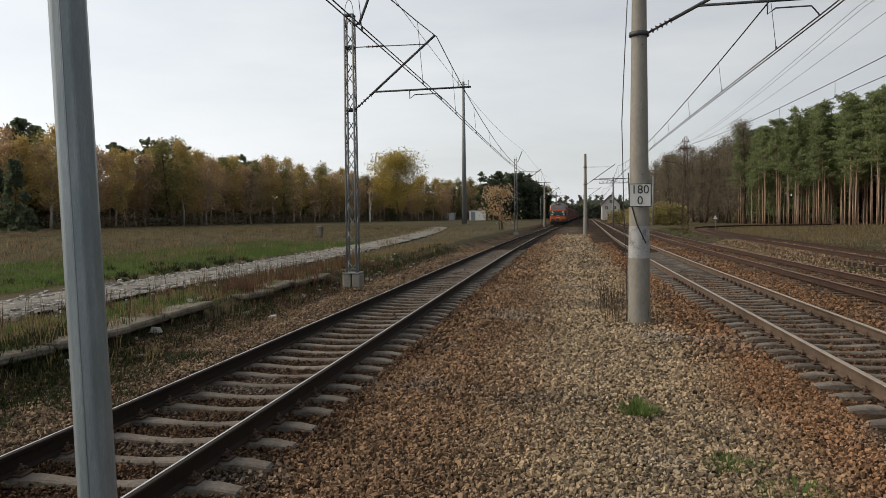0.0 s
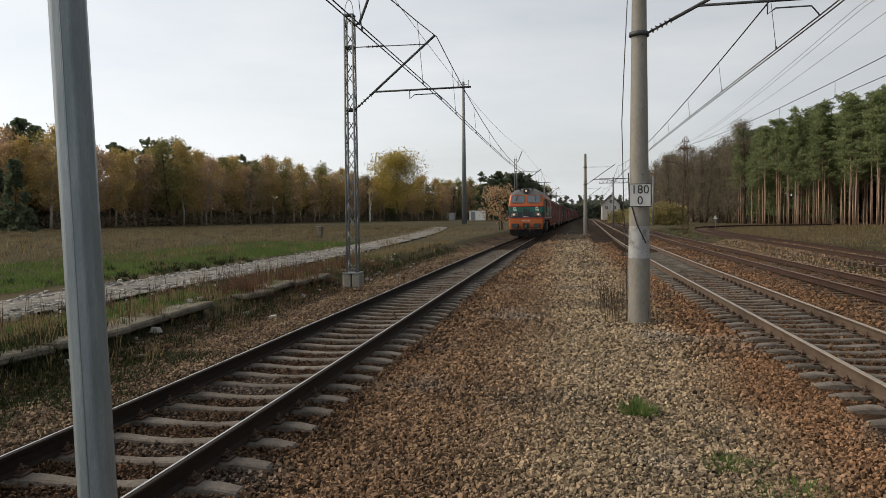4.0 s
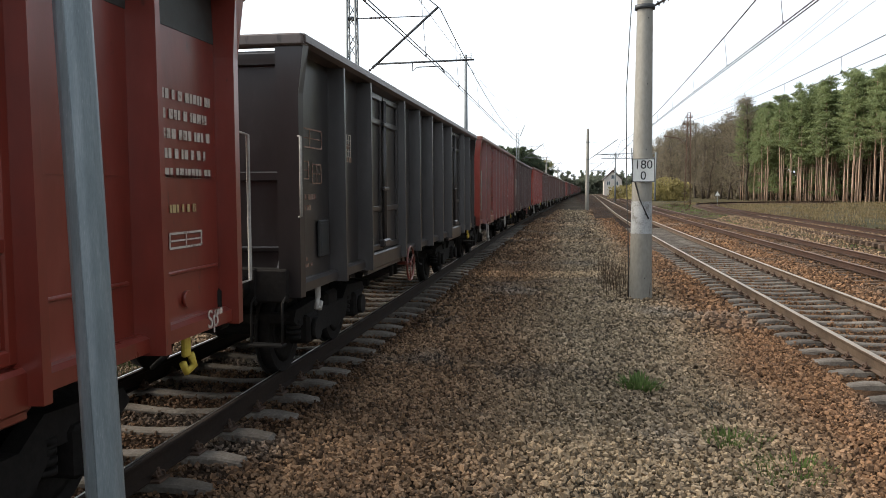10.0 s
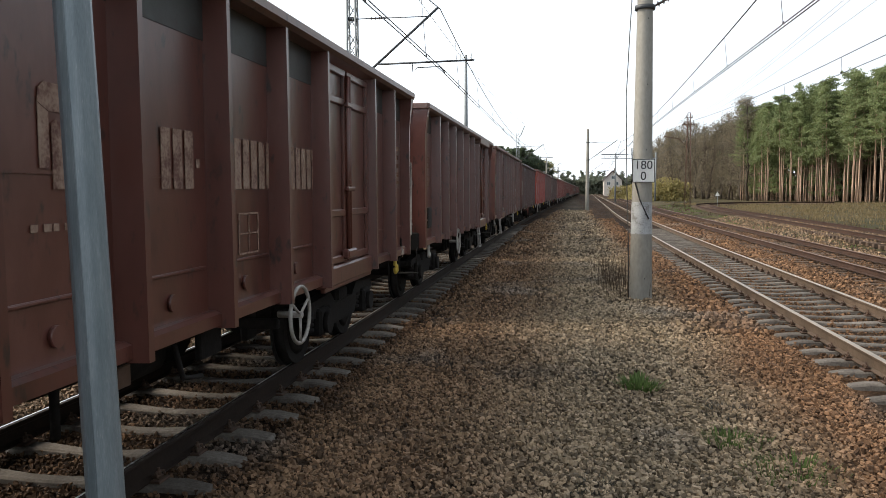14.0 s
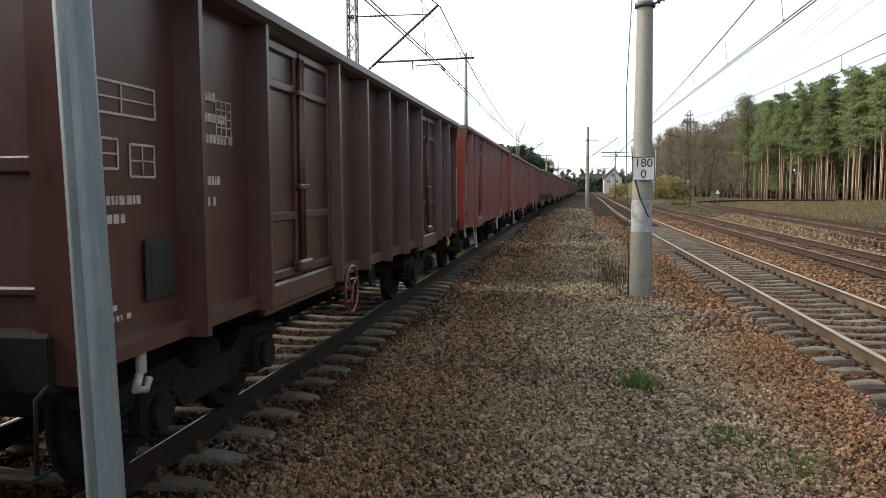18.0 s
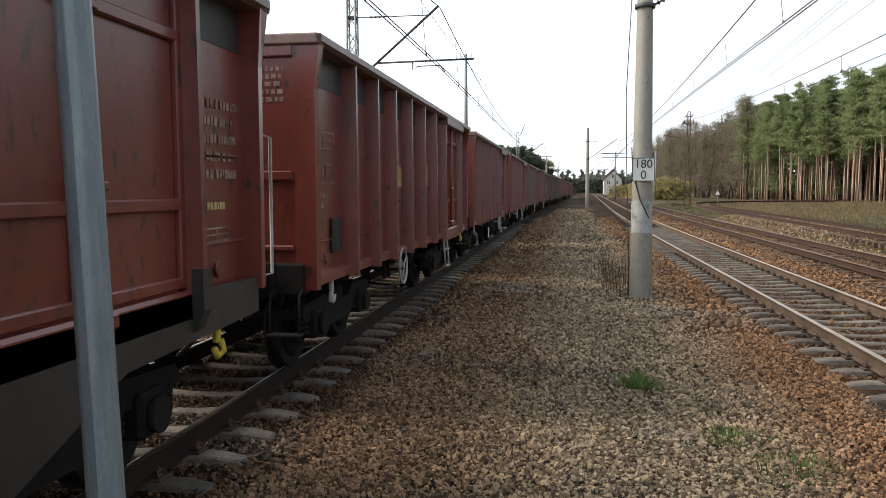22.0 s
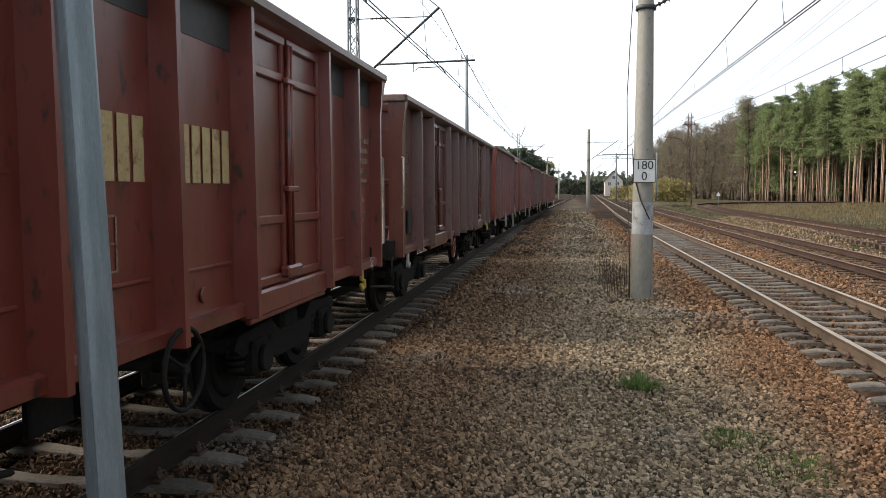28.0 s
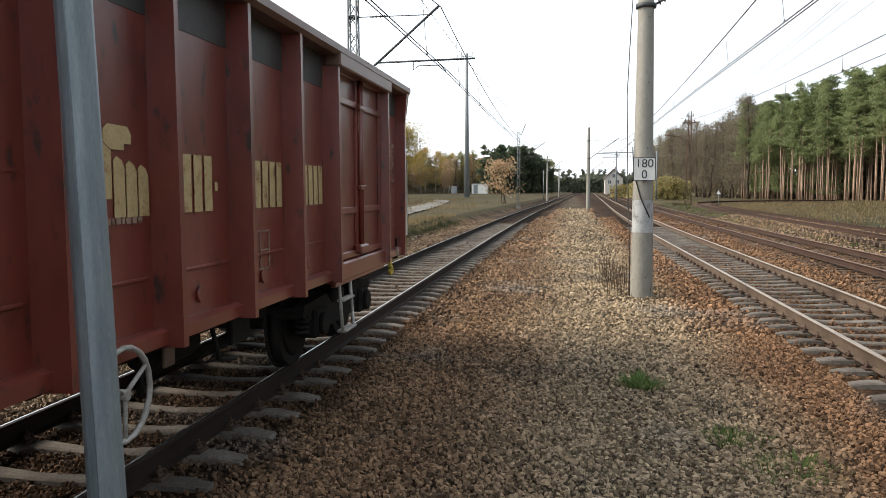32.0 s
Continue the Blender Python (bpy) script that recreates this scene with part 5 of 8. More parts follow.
def wagon(kind):
    """One open box wagon with all its parts, at the origin."""
    length, bays = SPECS[kind]
    top = {"A": 3.30, "B": 3.30, "C": 3.22, "D": 3.30, "E": 3.30}[kind]
    belly = kind in "DE"
    low = 1.30 if belly else 1.16
    z0 = 1.15 if belly else SILL_Z
    wg = thing("open_wagon", "open four-axle freight wagon", "freight wagon")
    painted = []

    def p(name, me, at=None, label="", parent=wg):
        ob = part(name, me, None, parent, label, at)
        painted.append(ob)
        return ob

    # both sides, the far one turned round its middle
    for side in (0, 1):
        def put(y):
            return pose(0, y, 0) if not side else Matrix.Translation((0, y, 0)) @ Matrix.Rotation(math.pi, 4, "Z")
        for a, b, what in bays:
            if side:
                a, b = length - b, length - a
            a, b = max(a, 0.03), min(b, length - 0.03)      # the panels butt against the corner posts
            w = round(b - a, 3)
            if what == "p":
                p("side_panel", cached(("bay", w, low, top, belly), lambda: bay_mesh(w, low - 0.14, top - 0.08, kind != "C")), put((a + b) / 2))
                if not side and kind != "C":
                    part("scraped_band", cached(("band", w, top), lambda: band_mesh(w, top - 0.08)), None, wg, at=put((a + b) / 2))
            else:
                for k in (-1, 1):
                    leaf = p("door_leaf", cached(("leaf", w, top), lambda: door_leaf_mesh(w / 2 - 0.05, low - 0.02, top - 0.14)), put((a + b) / 2 + k * w / 4))
                if not side:
                    yb = (a + b) / 2
                    bar = p("lock_bar", cached(("bar", top), lambda: Mesher().tube([(1.40, -0.03, low), (1.40, -0.03, top - 0.2)], 0.022, 6)
                                               .tube([(1.40, 0.05, low), (1.40, 0.05, top - 0.2)], 0.018, 6)
                                               .box((1.41, 0.0, low + 0.75), (0.05, 0.26, 0.05), 0.01)
                                               .box((1.40, 0.0, low + 0.06), (0.09, 0.34, 0.10), 0.02)
                                               .box((1.40, 0.0, top - 0.5), (0.05, 0.2, 0.05), 0.01).mesh("lock_bar", PAINTS["red"])), put(yb))
                    p("door_sill", cached(("dsill", w), lambda: Mesher().box((1.36, 0, low - 0.13), (0.12, w, 0.20), 0.02)
                                          .box((1.38, 0, low - 0.24), (0.05, w * 0.98, 0.05), 0.01).mesh("door_sill", PAINTS["red"])), put(yb))
        edges = sorted({a for a, b, c in bays} | {length})
        for e in edges:
            y = length - e if side else e
            if e in (0, length):
                continue
            p("stake", cached(("stake", z0, top), lambda: stake_mesh(z0, top - 0.04)), put(y))
        # corner posts, coping and sill
        for y, tw in ((0.045, 1), (length - 0.045, -1)):
            p("corner_post", cached(("corner", z0, top), lambda: Mesher().prism([(1.24, -0.045), (1.44, -0.045), (1.45, 0.05), (1.31, 0.06), (1.24, 0.05)], z0, top - 0.5, "z")
                                    .add([(1.24, -0.045, top - 0.5), (1.44, -0.045, top - 0.5), (1.45, 0.05, top - 0.5), (1.24, 0.06, top - 0.5),
                                          (1.24, -0.05, top - 0.02), (1.50, -0.05, top - 0.02), (1.50, 0.10, top - 0.02), (1.24, 0.10, top - 0.02)],
                                         [(0, 1, 5, 4), (1, 2, 6, 5), (2, 3, 7, 6), (4, 5, 6, 7)]).mesh("corner_post", PAINTS["red"])),
              (pose(0, y, 0) if tw > 0 else Matrix.Translation((0, y, 0)) @ Matrix.Scale(-1, 4, (0, 1, 0))) if not side else
              (Matrix.Translation((0, y, 0)) @ Matrix.Rotation(math.pi, 4, "Z") if tw < 0 else Matrix.Translation((0, y, 0)) @ Matrix.Scale(-1, 4, (1, 0, 0))))
        p("coping", cached(("coping", length, top), lambda: Mesher().prism([(1.28, top - 0.10), (1.47, top - 0.10), (LIP, top - 0.07), (LIP, top - 0.01), (1.505, top), (1.30, top), (1.28, top - 0.02)],
                                                                          -length / 2, length / 2).mesh("coping", PAINTS["red"])), put(length / 2))
        if kind == "A" and not side:      # deeper lintel over the doorway
            p("door_lintel", cached(("lintel", top), lambda: Mesher().box((1.40, 0, top - 0.13), (0.22, 2.25, 0.15), 0.015).mesh("door_lintel", PAINTS["red"])), put(8.72))
        p("sill", cached(("sill", length, z0, low), lambda: Mesher().prism([(1.20, z0 + 0.02), (1.40, z0 + 0.02), (1.40, low - 0.10), (1.36, low - 0.08), (1.20, low - 0.08)],
                                                                          -length / 2 + 0.05, length / 2 - 0.05).mesh("sill", PAINTS["red"])), put(length / 2))
    # ends
    for y, s in ((0.0, 1), (length, -1)):
        base = pose(0, y, 0) if s > 0 else Matrix.Translation((0, y, 0)) @ Matrix.Rotation(math.pi, 4, "Z")
        inset = 0.42 if kind == "C" else 0.03
        p("end_wall", cached(("end", inset, top), lambda: Mesher().box((0, inset + 0.012, (low + top) / 2 - 0.06), (2.5, 0.02, top - low), 0)
                             .mesh("end_wall", PAINTS["red"])), base)
        for rz, rw, rh in ((2.02, 2.44, 0.09), (1.35, 2.44, 0.05), (top - 0.14, 2.48, 0.12)):
            p("end_rib", cached(("rib", inset, rz), lambda: Mesher().box((0, inset - 0.01, rz), (rw, 0.06, rh), 0.012).mesh("end_rib", PAINTS["red"])), base)
        p("end_coping", cached(("ecop", top), lambda: Mesher().box((0, 0.03, top - 0.05), (3.0, 0.15, 0.10), 0.015).mesh("end_coping", PAINTS["red"])), base)
        if kind == "C":
            p("end_side", cached(("eside", top), lambda: Mesher().box((1.28, 0.22, 2.2), (0.03, 0.42, 1.9)).prism([(0.0, 1.12), (0.42, 1.12), (0.42, 1.75)], 1.20, 1.24, "x").mesh("end_side", PAINTS["red"])), base)
        part("headstock", cached("head", lambda: Mesher().box((0, 0.05, 1.06), (2.66, 0.16, 0.30), 0.02).mesh("headstock", M["underframe"])), None, wg, at=base)
        for x in (-0.875, 0.875):
            part("buffer", cached("buf", lambda: Mesher().cyl((0, 0, 1.05), (0, -0.36, 1.05), 0.11, n=14).cyl((0, -0.30, 1.05), (0, -0.56, 1.05), 0.075, n=12)
                                  .cyl((0, -0.56, 1.05), (0, -0.60, 1.05), 0.19, 0.225, n=18).box((0, -0.02, 1.05), (0.34, 0.04, 0.34), 0.02).mesh("buffer", M["underframe"])),
                 None, wg, at=base @ pose(x, 0, 0))
        part("coupling", cached("coup", lambda: Mesher().tube([(0, 0, 1.04), (0, -0.3, 1.0), (0, -0.5, 0.78), (0, -0.42, 0.62)], 0.035, 6)
                                .tube([(-0.28, 0, 0.98), (-0.28, -0.2, 0.80), (-0.26, -0.45, 0.66)], 0.025, 6)
                                .tube([(0.28, 0, 0.98), (0.28, -0.2, 0.80), (0.26, -0.45, 0.66)], 0.025, 6).mesh("coupling", M["underframe"])), None, wg, at=base)
        for x in (1.30,):
            if kind == "B" and s > 0:
                part("grab_rail", cached("grab_front", lambda: Mesher().tube([(1.32, 0.34, 1.34), (1.44, 0.34, 1.35), (1.44, 0.34, 2.40), (1.32, 0.34, 2.41)], 0.014, 6).mesh("grab_rail", M["white_fit"])),
                     None, wg, "white-painted grab rail", base)
            if kind == "C":
                part("grab_rail", cached("grab", lambda: Mesher().tube([(1.42, 0.02, 1.66), (1.46, -0.02, 1.67), (1.46, -0.02, 2.35), (1.42, 0.02, 2.36)], 0.014, 6).mesh("grab_rail", M["white_fit"])),
                     None, wg, "white-painted grab rail", base)
            part("grab_rail", cached("grab3", lambda: Mesher().tube([(-1.38, 0.02, 1.22), (-1.40, -0.24, 1.23), (-1.40, -0.24, 2.30), (-1.38, 0.02, 2.32)], 0.014, 6).mesh("grab_rail", M["white_fit"])),
                 None, wg, "white-painted grab rail", base)
            for sx in (-0.14, 0.14):
                part("step_bracket", cached("estep", lambda: Mesher().tube([(0, 0.05, 1.0), (0, -0.12, 0.92), (0, -0.13, 0.56)], 0.012, 5).mesh("step_bracket", M["underframe"])),
                     None, wg, at=base @ pose(1.17 + sx, 0, 0))
            part("step_plate", cached(("splate", s), lambda: Mesher().box((0, -0.13, 0.56), (0.32, 0.12, 0.025), 0.005).mesh("step_plate", M["underframe"] if s > 0 else M["white_fit"])), None, wg, at=base @ pose(1.17, 0, 0))
            part("tow_hook", cached(("hook", s), lambda: Mesher().box((1.36, 0.70, 0.93), (0.04, 0.07, 0.16), 0.01).tube([(1.37, 0.66, 0.86), (1.37, 0.62, 0.78), (1.37, 0.72, 0.76), (1.37, 0.76, 0.82)], 0.026, 6)
                                    .box((1.36, 0.66, 1.00), (0.03, 0.26, 0.05), 0.01)
                                    .mesh("tow_hook", M["yellow_fit"] if s < 0 else M["white_fit"])), None, wg, "yellow-painted tow hook" if s < 0 else "worn white tow hook", base if s > 0 else base @ Matrix.Scale(-1, 4, (1, 0, 0)))
    # floor, frame, brake gear
    mid = length / 2
    part("floor", cached(("floor", length), lambda: Mesher().box((0, 0, low - 0.04), (2.55, length - 0.1, 0.06)).mesh("floor", M["underframe"])), None, wg, at=pose(0, mid, 0))
    part("centre_sill", cached(("csill", length), lambda: Mesher().box((0.22, 0, 0.98), (0.08, length - 0.3, 0.34), 0.01).box((-0.22, 0, 0.98), (0.08, length - 0.3, 0.34), 0.01)
                               .box((0, -2.0, 0.98), (2.3, 0.12, 0.22), 0.01).box((0, 2.0, 0.98), (2.3, 0.12, 0.22), 0.01).mesh("centre_sill", M["underframe"])), None, wg, at=pose(0, mid, 0))
    part("air_tank", cached("tank", lambda: Mesher().cyl((-0.3, -0.9, 0.72), (-0.3, 0.4, 0.72), 0.19, n=14).mesh("air_tank", M["underframe"])), None, wg, at=pose(0, mid, 0))
    part("brake_cylinder", cached("bcyl", lambda: Mesher().cyl((0.75, -0.35, 0.74), (0.75, 0.25, 0.74), 0.15, n=12).mesh("brake_cylinder", M["underframe"])), None, wg, at=pose(0, mid, 0))
    part("brake_rod", cached("brod", lambda: Mesher().tube([(0.75, 0.25, 0.74), (0.75, 1.7, 0.74)], 0.03, 5).mesh("brake_rod", M["underframe"])), None, wg, at=pose(0, mid, 0))
    for dy in (-1.2, -0.9):
        part("hanger", cached("hanger", lambda: Mesher().tube([(1.05, 0, 0.95), (1.05, 0, 0.58)], 0.028, 5).mesh("hanger", M["underframe"])), None, wg, at=pose(0, mid + dy, 0))
    part("valve_box", cached("vbox", lambda: Mesher().box((1.1, 0.5, 0.80), (0.05, 0.35, 0.26), 0.01).mesh("valve_box", M["underframe"])), None, wg, at=pose(0, mid, 0))
    for dy in (-2.35, 2.2):
        part("brake_beam", cached("bbeam", lambda: Mesher().box((0, 0, 0.62), (2.0, 0.07, 0.10), 0.015).box((0.62, 0.16, 0.60), (0.07, 0.26, 0.34), 0.02)
                                  .box((-0.62, 0.16, 0.60), (0.07, 0.26, 0.34), 0.02).mesh("brake_beam", M["underframe"])), None, wg, at=pose(0, mid + dy, 0))
    part("brake_pipe", cached(("bpipe", length), lambda: Mesher().tube([(1.02, -length / 2 + 0.2, 0.90), (1.02, -1.6, 0.90), (0.92, -1.2, 0.80), (0.92, 1.4, 0.80), (1.02, 1.8, 0.90), (1.02, length / 2 - 0.2, 0.90)], 0.022, 5)
                              .mesh("brake_pipe", M["underframe"])), None, wg, at=pose(0, mid, 0))
    part("brake_hose", cached("bhose", lambda: Mesher().tube([(0.42, 0.0, 0.92), (0.42, -0.22, 0.86), (0.40, -0.42, 0.52), (0.36, -0.60, 0.44)], 0.022, 6).mesh("brake_hose", M["underframe"])), None, wg)
    tag_y = mid - 0.7
    part("brake_plate", cached("bplate", lambda: Mesher().box((1.30, 0, 0.80), (0.02, 0.14, 0.13), 0.005).mesh("brake_plate", M["rail_old"])), None, wg, at=pose(-0.16, tag_y, 0))
    part("brake_lever", cached("blever", lambda: Mesher().tube([(1.25, -0.2, 0.94), (1.31, -0.2, 0.70), (1.31, 0.05, 0.66)], 0.018, 6).mesh("brake_lever", M["underframe"])), None, wg, at=pose(0, tag_y + 0.6, 0))
    for y in (2.0 if length < 12 else 2.2, length - (2.0 if length < 12 else 2.2)):
        bogie(wg, y)
    # hand wheel and ladder
    wy = {"A": 3.76, "B": 7.9, "C": 4.7, "D": 3.9, "E": 3.9}[kind]
    part("brake_wheel", cached(("bw", kind == "C", belly), lambda: (lambda mb: (wheel_ring(mb, (1.46, 0, 0.83), 0.245), mb)[1])(Mesher()).mesh("brake_wheel", M["underframe"] if belly else M["white_fit"] if kind != "C" else PAINTS["red"])),
         None, wg, "grimy black spoked hand-brake wheel" if belly else "white spoked hand-brake wheel" if kind != "C" else "faded red spoked hand-brake wheel", pose(0, wy, 0))
    if kind in "AB":
        ly = {"A": 8.06, "B": 2.4}[kind]
        part("ladder", cached(("ladder", kind), lambda: Mesher().tube([(1.38, -0.2, 1.0), (1.42, -0.2, 0.42), (1.42, 0.2, 0.42), (1.38, 0.2, 1.0)], 0.02, 6)
                              .box((1.41, 0, 0.42), (0.10, 0.40, 0.025), 0.005).box((1.40, 0, 0.74 if kind == "A" else 0.51), (0.08, 0.40, 0.025), 0.005).mesh("ladder", M["white_fit"])),
             None, wg, "white step ladder", pose(0, ly, 0))
    if belly:
        for e in sorted({b for a, b, c in bays})[:-1]:
            part("stake_foot", cached("foot", lambda: Mesher().prism([(1.42, 1.40), (1.497, 1.40), (1.495, 1.14), (1.45, 1.02), (1.42, 1.0)], -0.055, 0.055).mesh("stake_foot", PAINTS["belly"])), None, wg, "dark-grey stake foot", pose(0, e, 0))
        out = [(-5.4, 1.24), (5.4, 1.24), (5.4, 0.98), (3.6, 0.92), (2.6, 0.55), (-2.6, 0.55), (-3.6, 0.92), (-5.4, 0.98)]
        fish = Mesher().prism(out, 1.36, 1.42, "x")
        part("belly_sill", fish, PAINTS["belly"], wg, "dark fish-belly side sill", pose(0, mid, 0))
        part("belly_sill", Mesher().prism(out, -1.42, -1.36, "x"), PAINTS["belly"], wg, "dark fish-belly side sill", pose(0, mid, 0))
        for k in (-1.8, -0.6, 0.6, 1.8):
            part("sill_slot", cached("slot", lambda: Mesher().prism([(0.16 * math.cos(a) + (0.1 if math.cos(a) > 0 else -0.1), 0.10 * math.sin(a)) for a in [2 * math.pi * i / 16 for i in range(16)]],
                                                                    1.415, 1.424, "x").mesh("sill_slot", M["black"])), None, wg, at=pose(0, mid + k, 1.0))
    part("sheet_pocket", cached("pocket", lambda: Mesher().box((1.33, 0, 1.42), (0.03, 0.30, 0.36), 0.01).box((1.345, 0, 1.42), (0.012, 0.24, 0.30), 0.004).mesh("sheet_pocket", M["black"])),
         None, wg, at=pose(0, 0.98, 0))
    return wg, painted


def marking(wg, mat, y, z, rows, w, h, x=1.316):
    """Stencilled lines: plain bars in rows; rows gives each line's length share."""
    mb = Mesher()
    step = h / len(rows)
    for i, r in enumerate(rows):
        zz = z + h / 2 - (i + 0.5) * step
        x0, end = -w / 2, -w / 2 + w * r
        while x0 < end - 0.02:
            k = min(random.uniform(0.022, 0.06), end - x0)
            mb.box((x, x0 + k / 2, zz), (0.004, k * 0.9, min(0.06, step * 0.5)))
            x0 += k + random.choice((0.010, 0.010, 0.010, 0.04))
    return tagged(part("marking", mb, mat, wg, "stencilled lettering", pose(0, y, 0)), kind="stuff")


def end_marking():
    mb, rs = Mesher(), random.Random(4)
    for i in range(5):
        x0 = -0.17
        while x0 < 0.15:
            k = min(rs.uniform(0.03, 0.08), 0.17 - x0)
            mb.box((x0 + k / 2, 0, 0.14 - i * 0.07), (k * 0.85, 0.004, 0.042))
            x0 += k + 0.012
    return mb.mesh("end_marking", M["stencil_faded"])


def framed(wg, mat, y, z, w, h, x=1.316):
    mb = Mesher()
    for c, s in (((x, 0, z + h / 2), (0.004, w, 0.014)), ((x, 0, z - h / 2), (0.004, w, 0.014)), ((x, -w / 2, z), (0.004, 0.014, h)), ((x, w / 2, z), (0.004, 0.014, h)),
                 ((x, 0, z), (0.004, w, 0.010)), ((x, 0, z), (0.004, 0.010, h))):
        mb.box(c, s)
    return part("marking_frame", mb, mat, wg, at=pose(0, y, 0))


def block_letters(wg, mat, y, z, count, w, h, dash=False, x=1.317):
    """A painted word as upright bars of its size."""
    mb = Mesher()
    k = w / (count + (0.5 if dash else 0))
    for i in range(count):
        c = -w / 2 + k * (i + 0.5)
        mb.box((x, c, z), (0.004, k * 0.74, h))
    if dash:
        mb.box((x, w / 2 - k * 0.2, z - h * 0.05), (0.004, k * 0.3, h * 0.16))
    return tagged(part("painted_word", mb, mat, wg, "large painted lettering", pose(0, y, 0)), kind="stuff")


def emblem(wg, mat, y, z, x=1.317):
    """The operator's mark as plain shapes: a hooked block over three round-topped columns, 0.45 m by 0.5 m."""
    mb = Mesher()

    def slab(pts):
        mb.prism([(a - 0.22, z + b - 0.25) for a, b in pts], x - 0.002, x + 0.002, "x")

    slab([(0.0, 0.10), (0.075, 0.10), (0.075, 0.36), (0.0, 0.40)])
    slab([(0.0, 0.405), (0.075, 0.365), (0.20, 0.365), (0.20, 0.40), (0.27, 0.40), (0.28, 0.45), (0.24, 0.495), (0.05, 0.50), (0.01, 0.47)])
    for k in range(3):
        a = 0.095 + k * 0.122
        slab([(a, 0.0), (a + 0.105, 0.0), (a + 0.105, 0.27 - 0.02 * k), (a + 0.08, 0.31 - 0.02 * k), (a + 0.03, 0.33 - 0.02 * k), (a, 0.31 - 0.02 * k)])
    return part("emblem", mb, mat, wg, "painted operator's mark as a plain shape", pose(0, y, 0))


WHEEL_AT = {1: 6.9, 5: 8.1, 12: 4.75, 18: 6.85, 19: 6.85, 21: 6.8, 24: 6.9, 28: 7.65}      # wagons with the hand wheel nearer the rear
TRAIN = "AABCBCBABABCBACBBAEDAAAAACCABCAAAAA"
COLOUR = ["red", "red", "bright", "black", "bright", "dark", "fresh", "brown", "brown", "brown", "dusty", "dark", "fresh", "brown", "dark", "bright", "bright",
          "red", "red", "red", "red", "red", "red", "dusty", "red", "dark", "dark", "brown", "red", "brown", "red", "red", "brown", "red", "red"]
NAMES = {"red": "red-oxide", "fresh": "fresh red", "bright": "bright red", "brown": "red-brown", "dusty": "dusty brown", "dark": "dark brown", "black": "near-black"}
TEXTS = {"A": "short open wagon with one side door", "B": "long open wagon with two side doors", "C": "long open wagon with recessed ends", "D": "open wagon with a fish-belly sill", "E": "open wagon with a dark fish-belly sill"}
WAGONS = []
templates = {}
offset = 0.0
stencils = {"fresh": M["stencil"], "bright": M["stencil"], "red": M["stencil_yellow"], "brown": M["stencil_faded"], "dusty": M["stencil_yellow"], "dark": M["stencil"], "black": M["stencil"]}
for k, (kind, colour) in enumerate(zip(TRAIN, COLOUR)):
    if kind not in templates:
        wg, painted = wagon(kind)
        templates[kind] = wg, [o.name.split(".")[0] for o in painted]
    else:
        wg = copy_thing(templates[kind][0], Matrix())
        WHEELS += [o for o in wg.children_recursive if o.name.startswith("wheelset")]
    tagged(wg, NAMES[colour] + " " + TEXTS[kind] + " in the train", "freight wagon", "wagons of the train")
    WAGONS.append((wg, offset, SPECS[kind][0]))
    offset += SPECS[kind][0] + 1.24
for k, y in WHEEL_AT.items():
    next(o for o in WAGONS[k][0].children if o.name.startswith("brake_wheel")).matrix_basis = pose(0, y, 0)
for k in (23, 28):
    wheel = next(o for o in WAGONS[k][0].children if o.name.startswith("brake_wheel"))
    wheel.material_slots[0].link = "OBJECT"
    wheel.material_slots[0].material = M["underframe"]
    tagged(wheel, "worn dark hand-brake wheel")
skins = set(templates["A"][1]) | set(templates["B"][1]) | set(templates["C"][1])
WORD_Z = {1: 2.13, 4: 2.13, 8: 2.09, 12: 1.92, 15: 2.26, 21: 2.25, 24: 2.19, 28: 2.13, 31: 2.02, 34: 1.93}      # height of the painted words where it differs
WORD_Y = {4: 0.35, 18: 0.85, 8: 0.15, 21: 0.15, 24: 0.2, 31: -0.1, 34: -0.04}
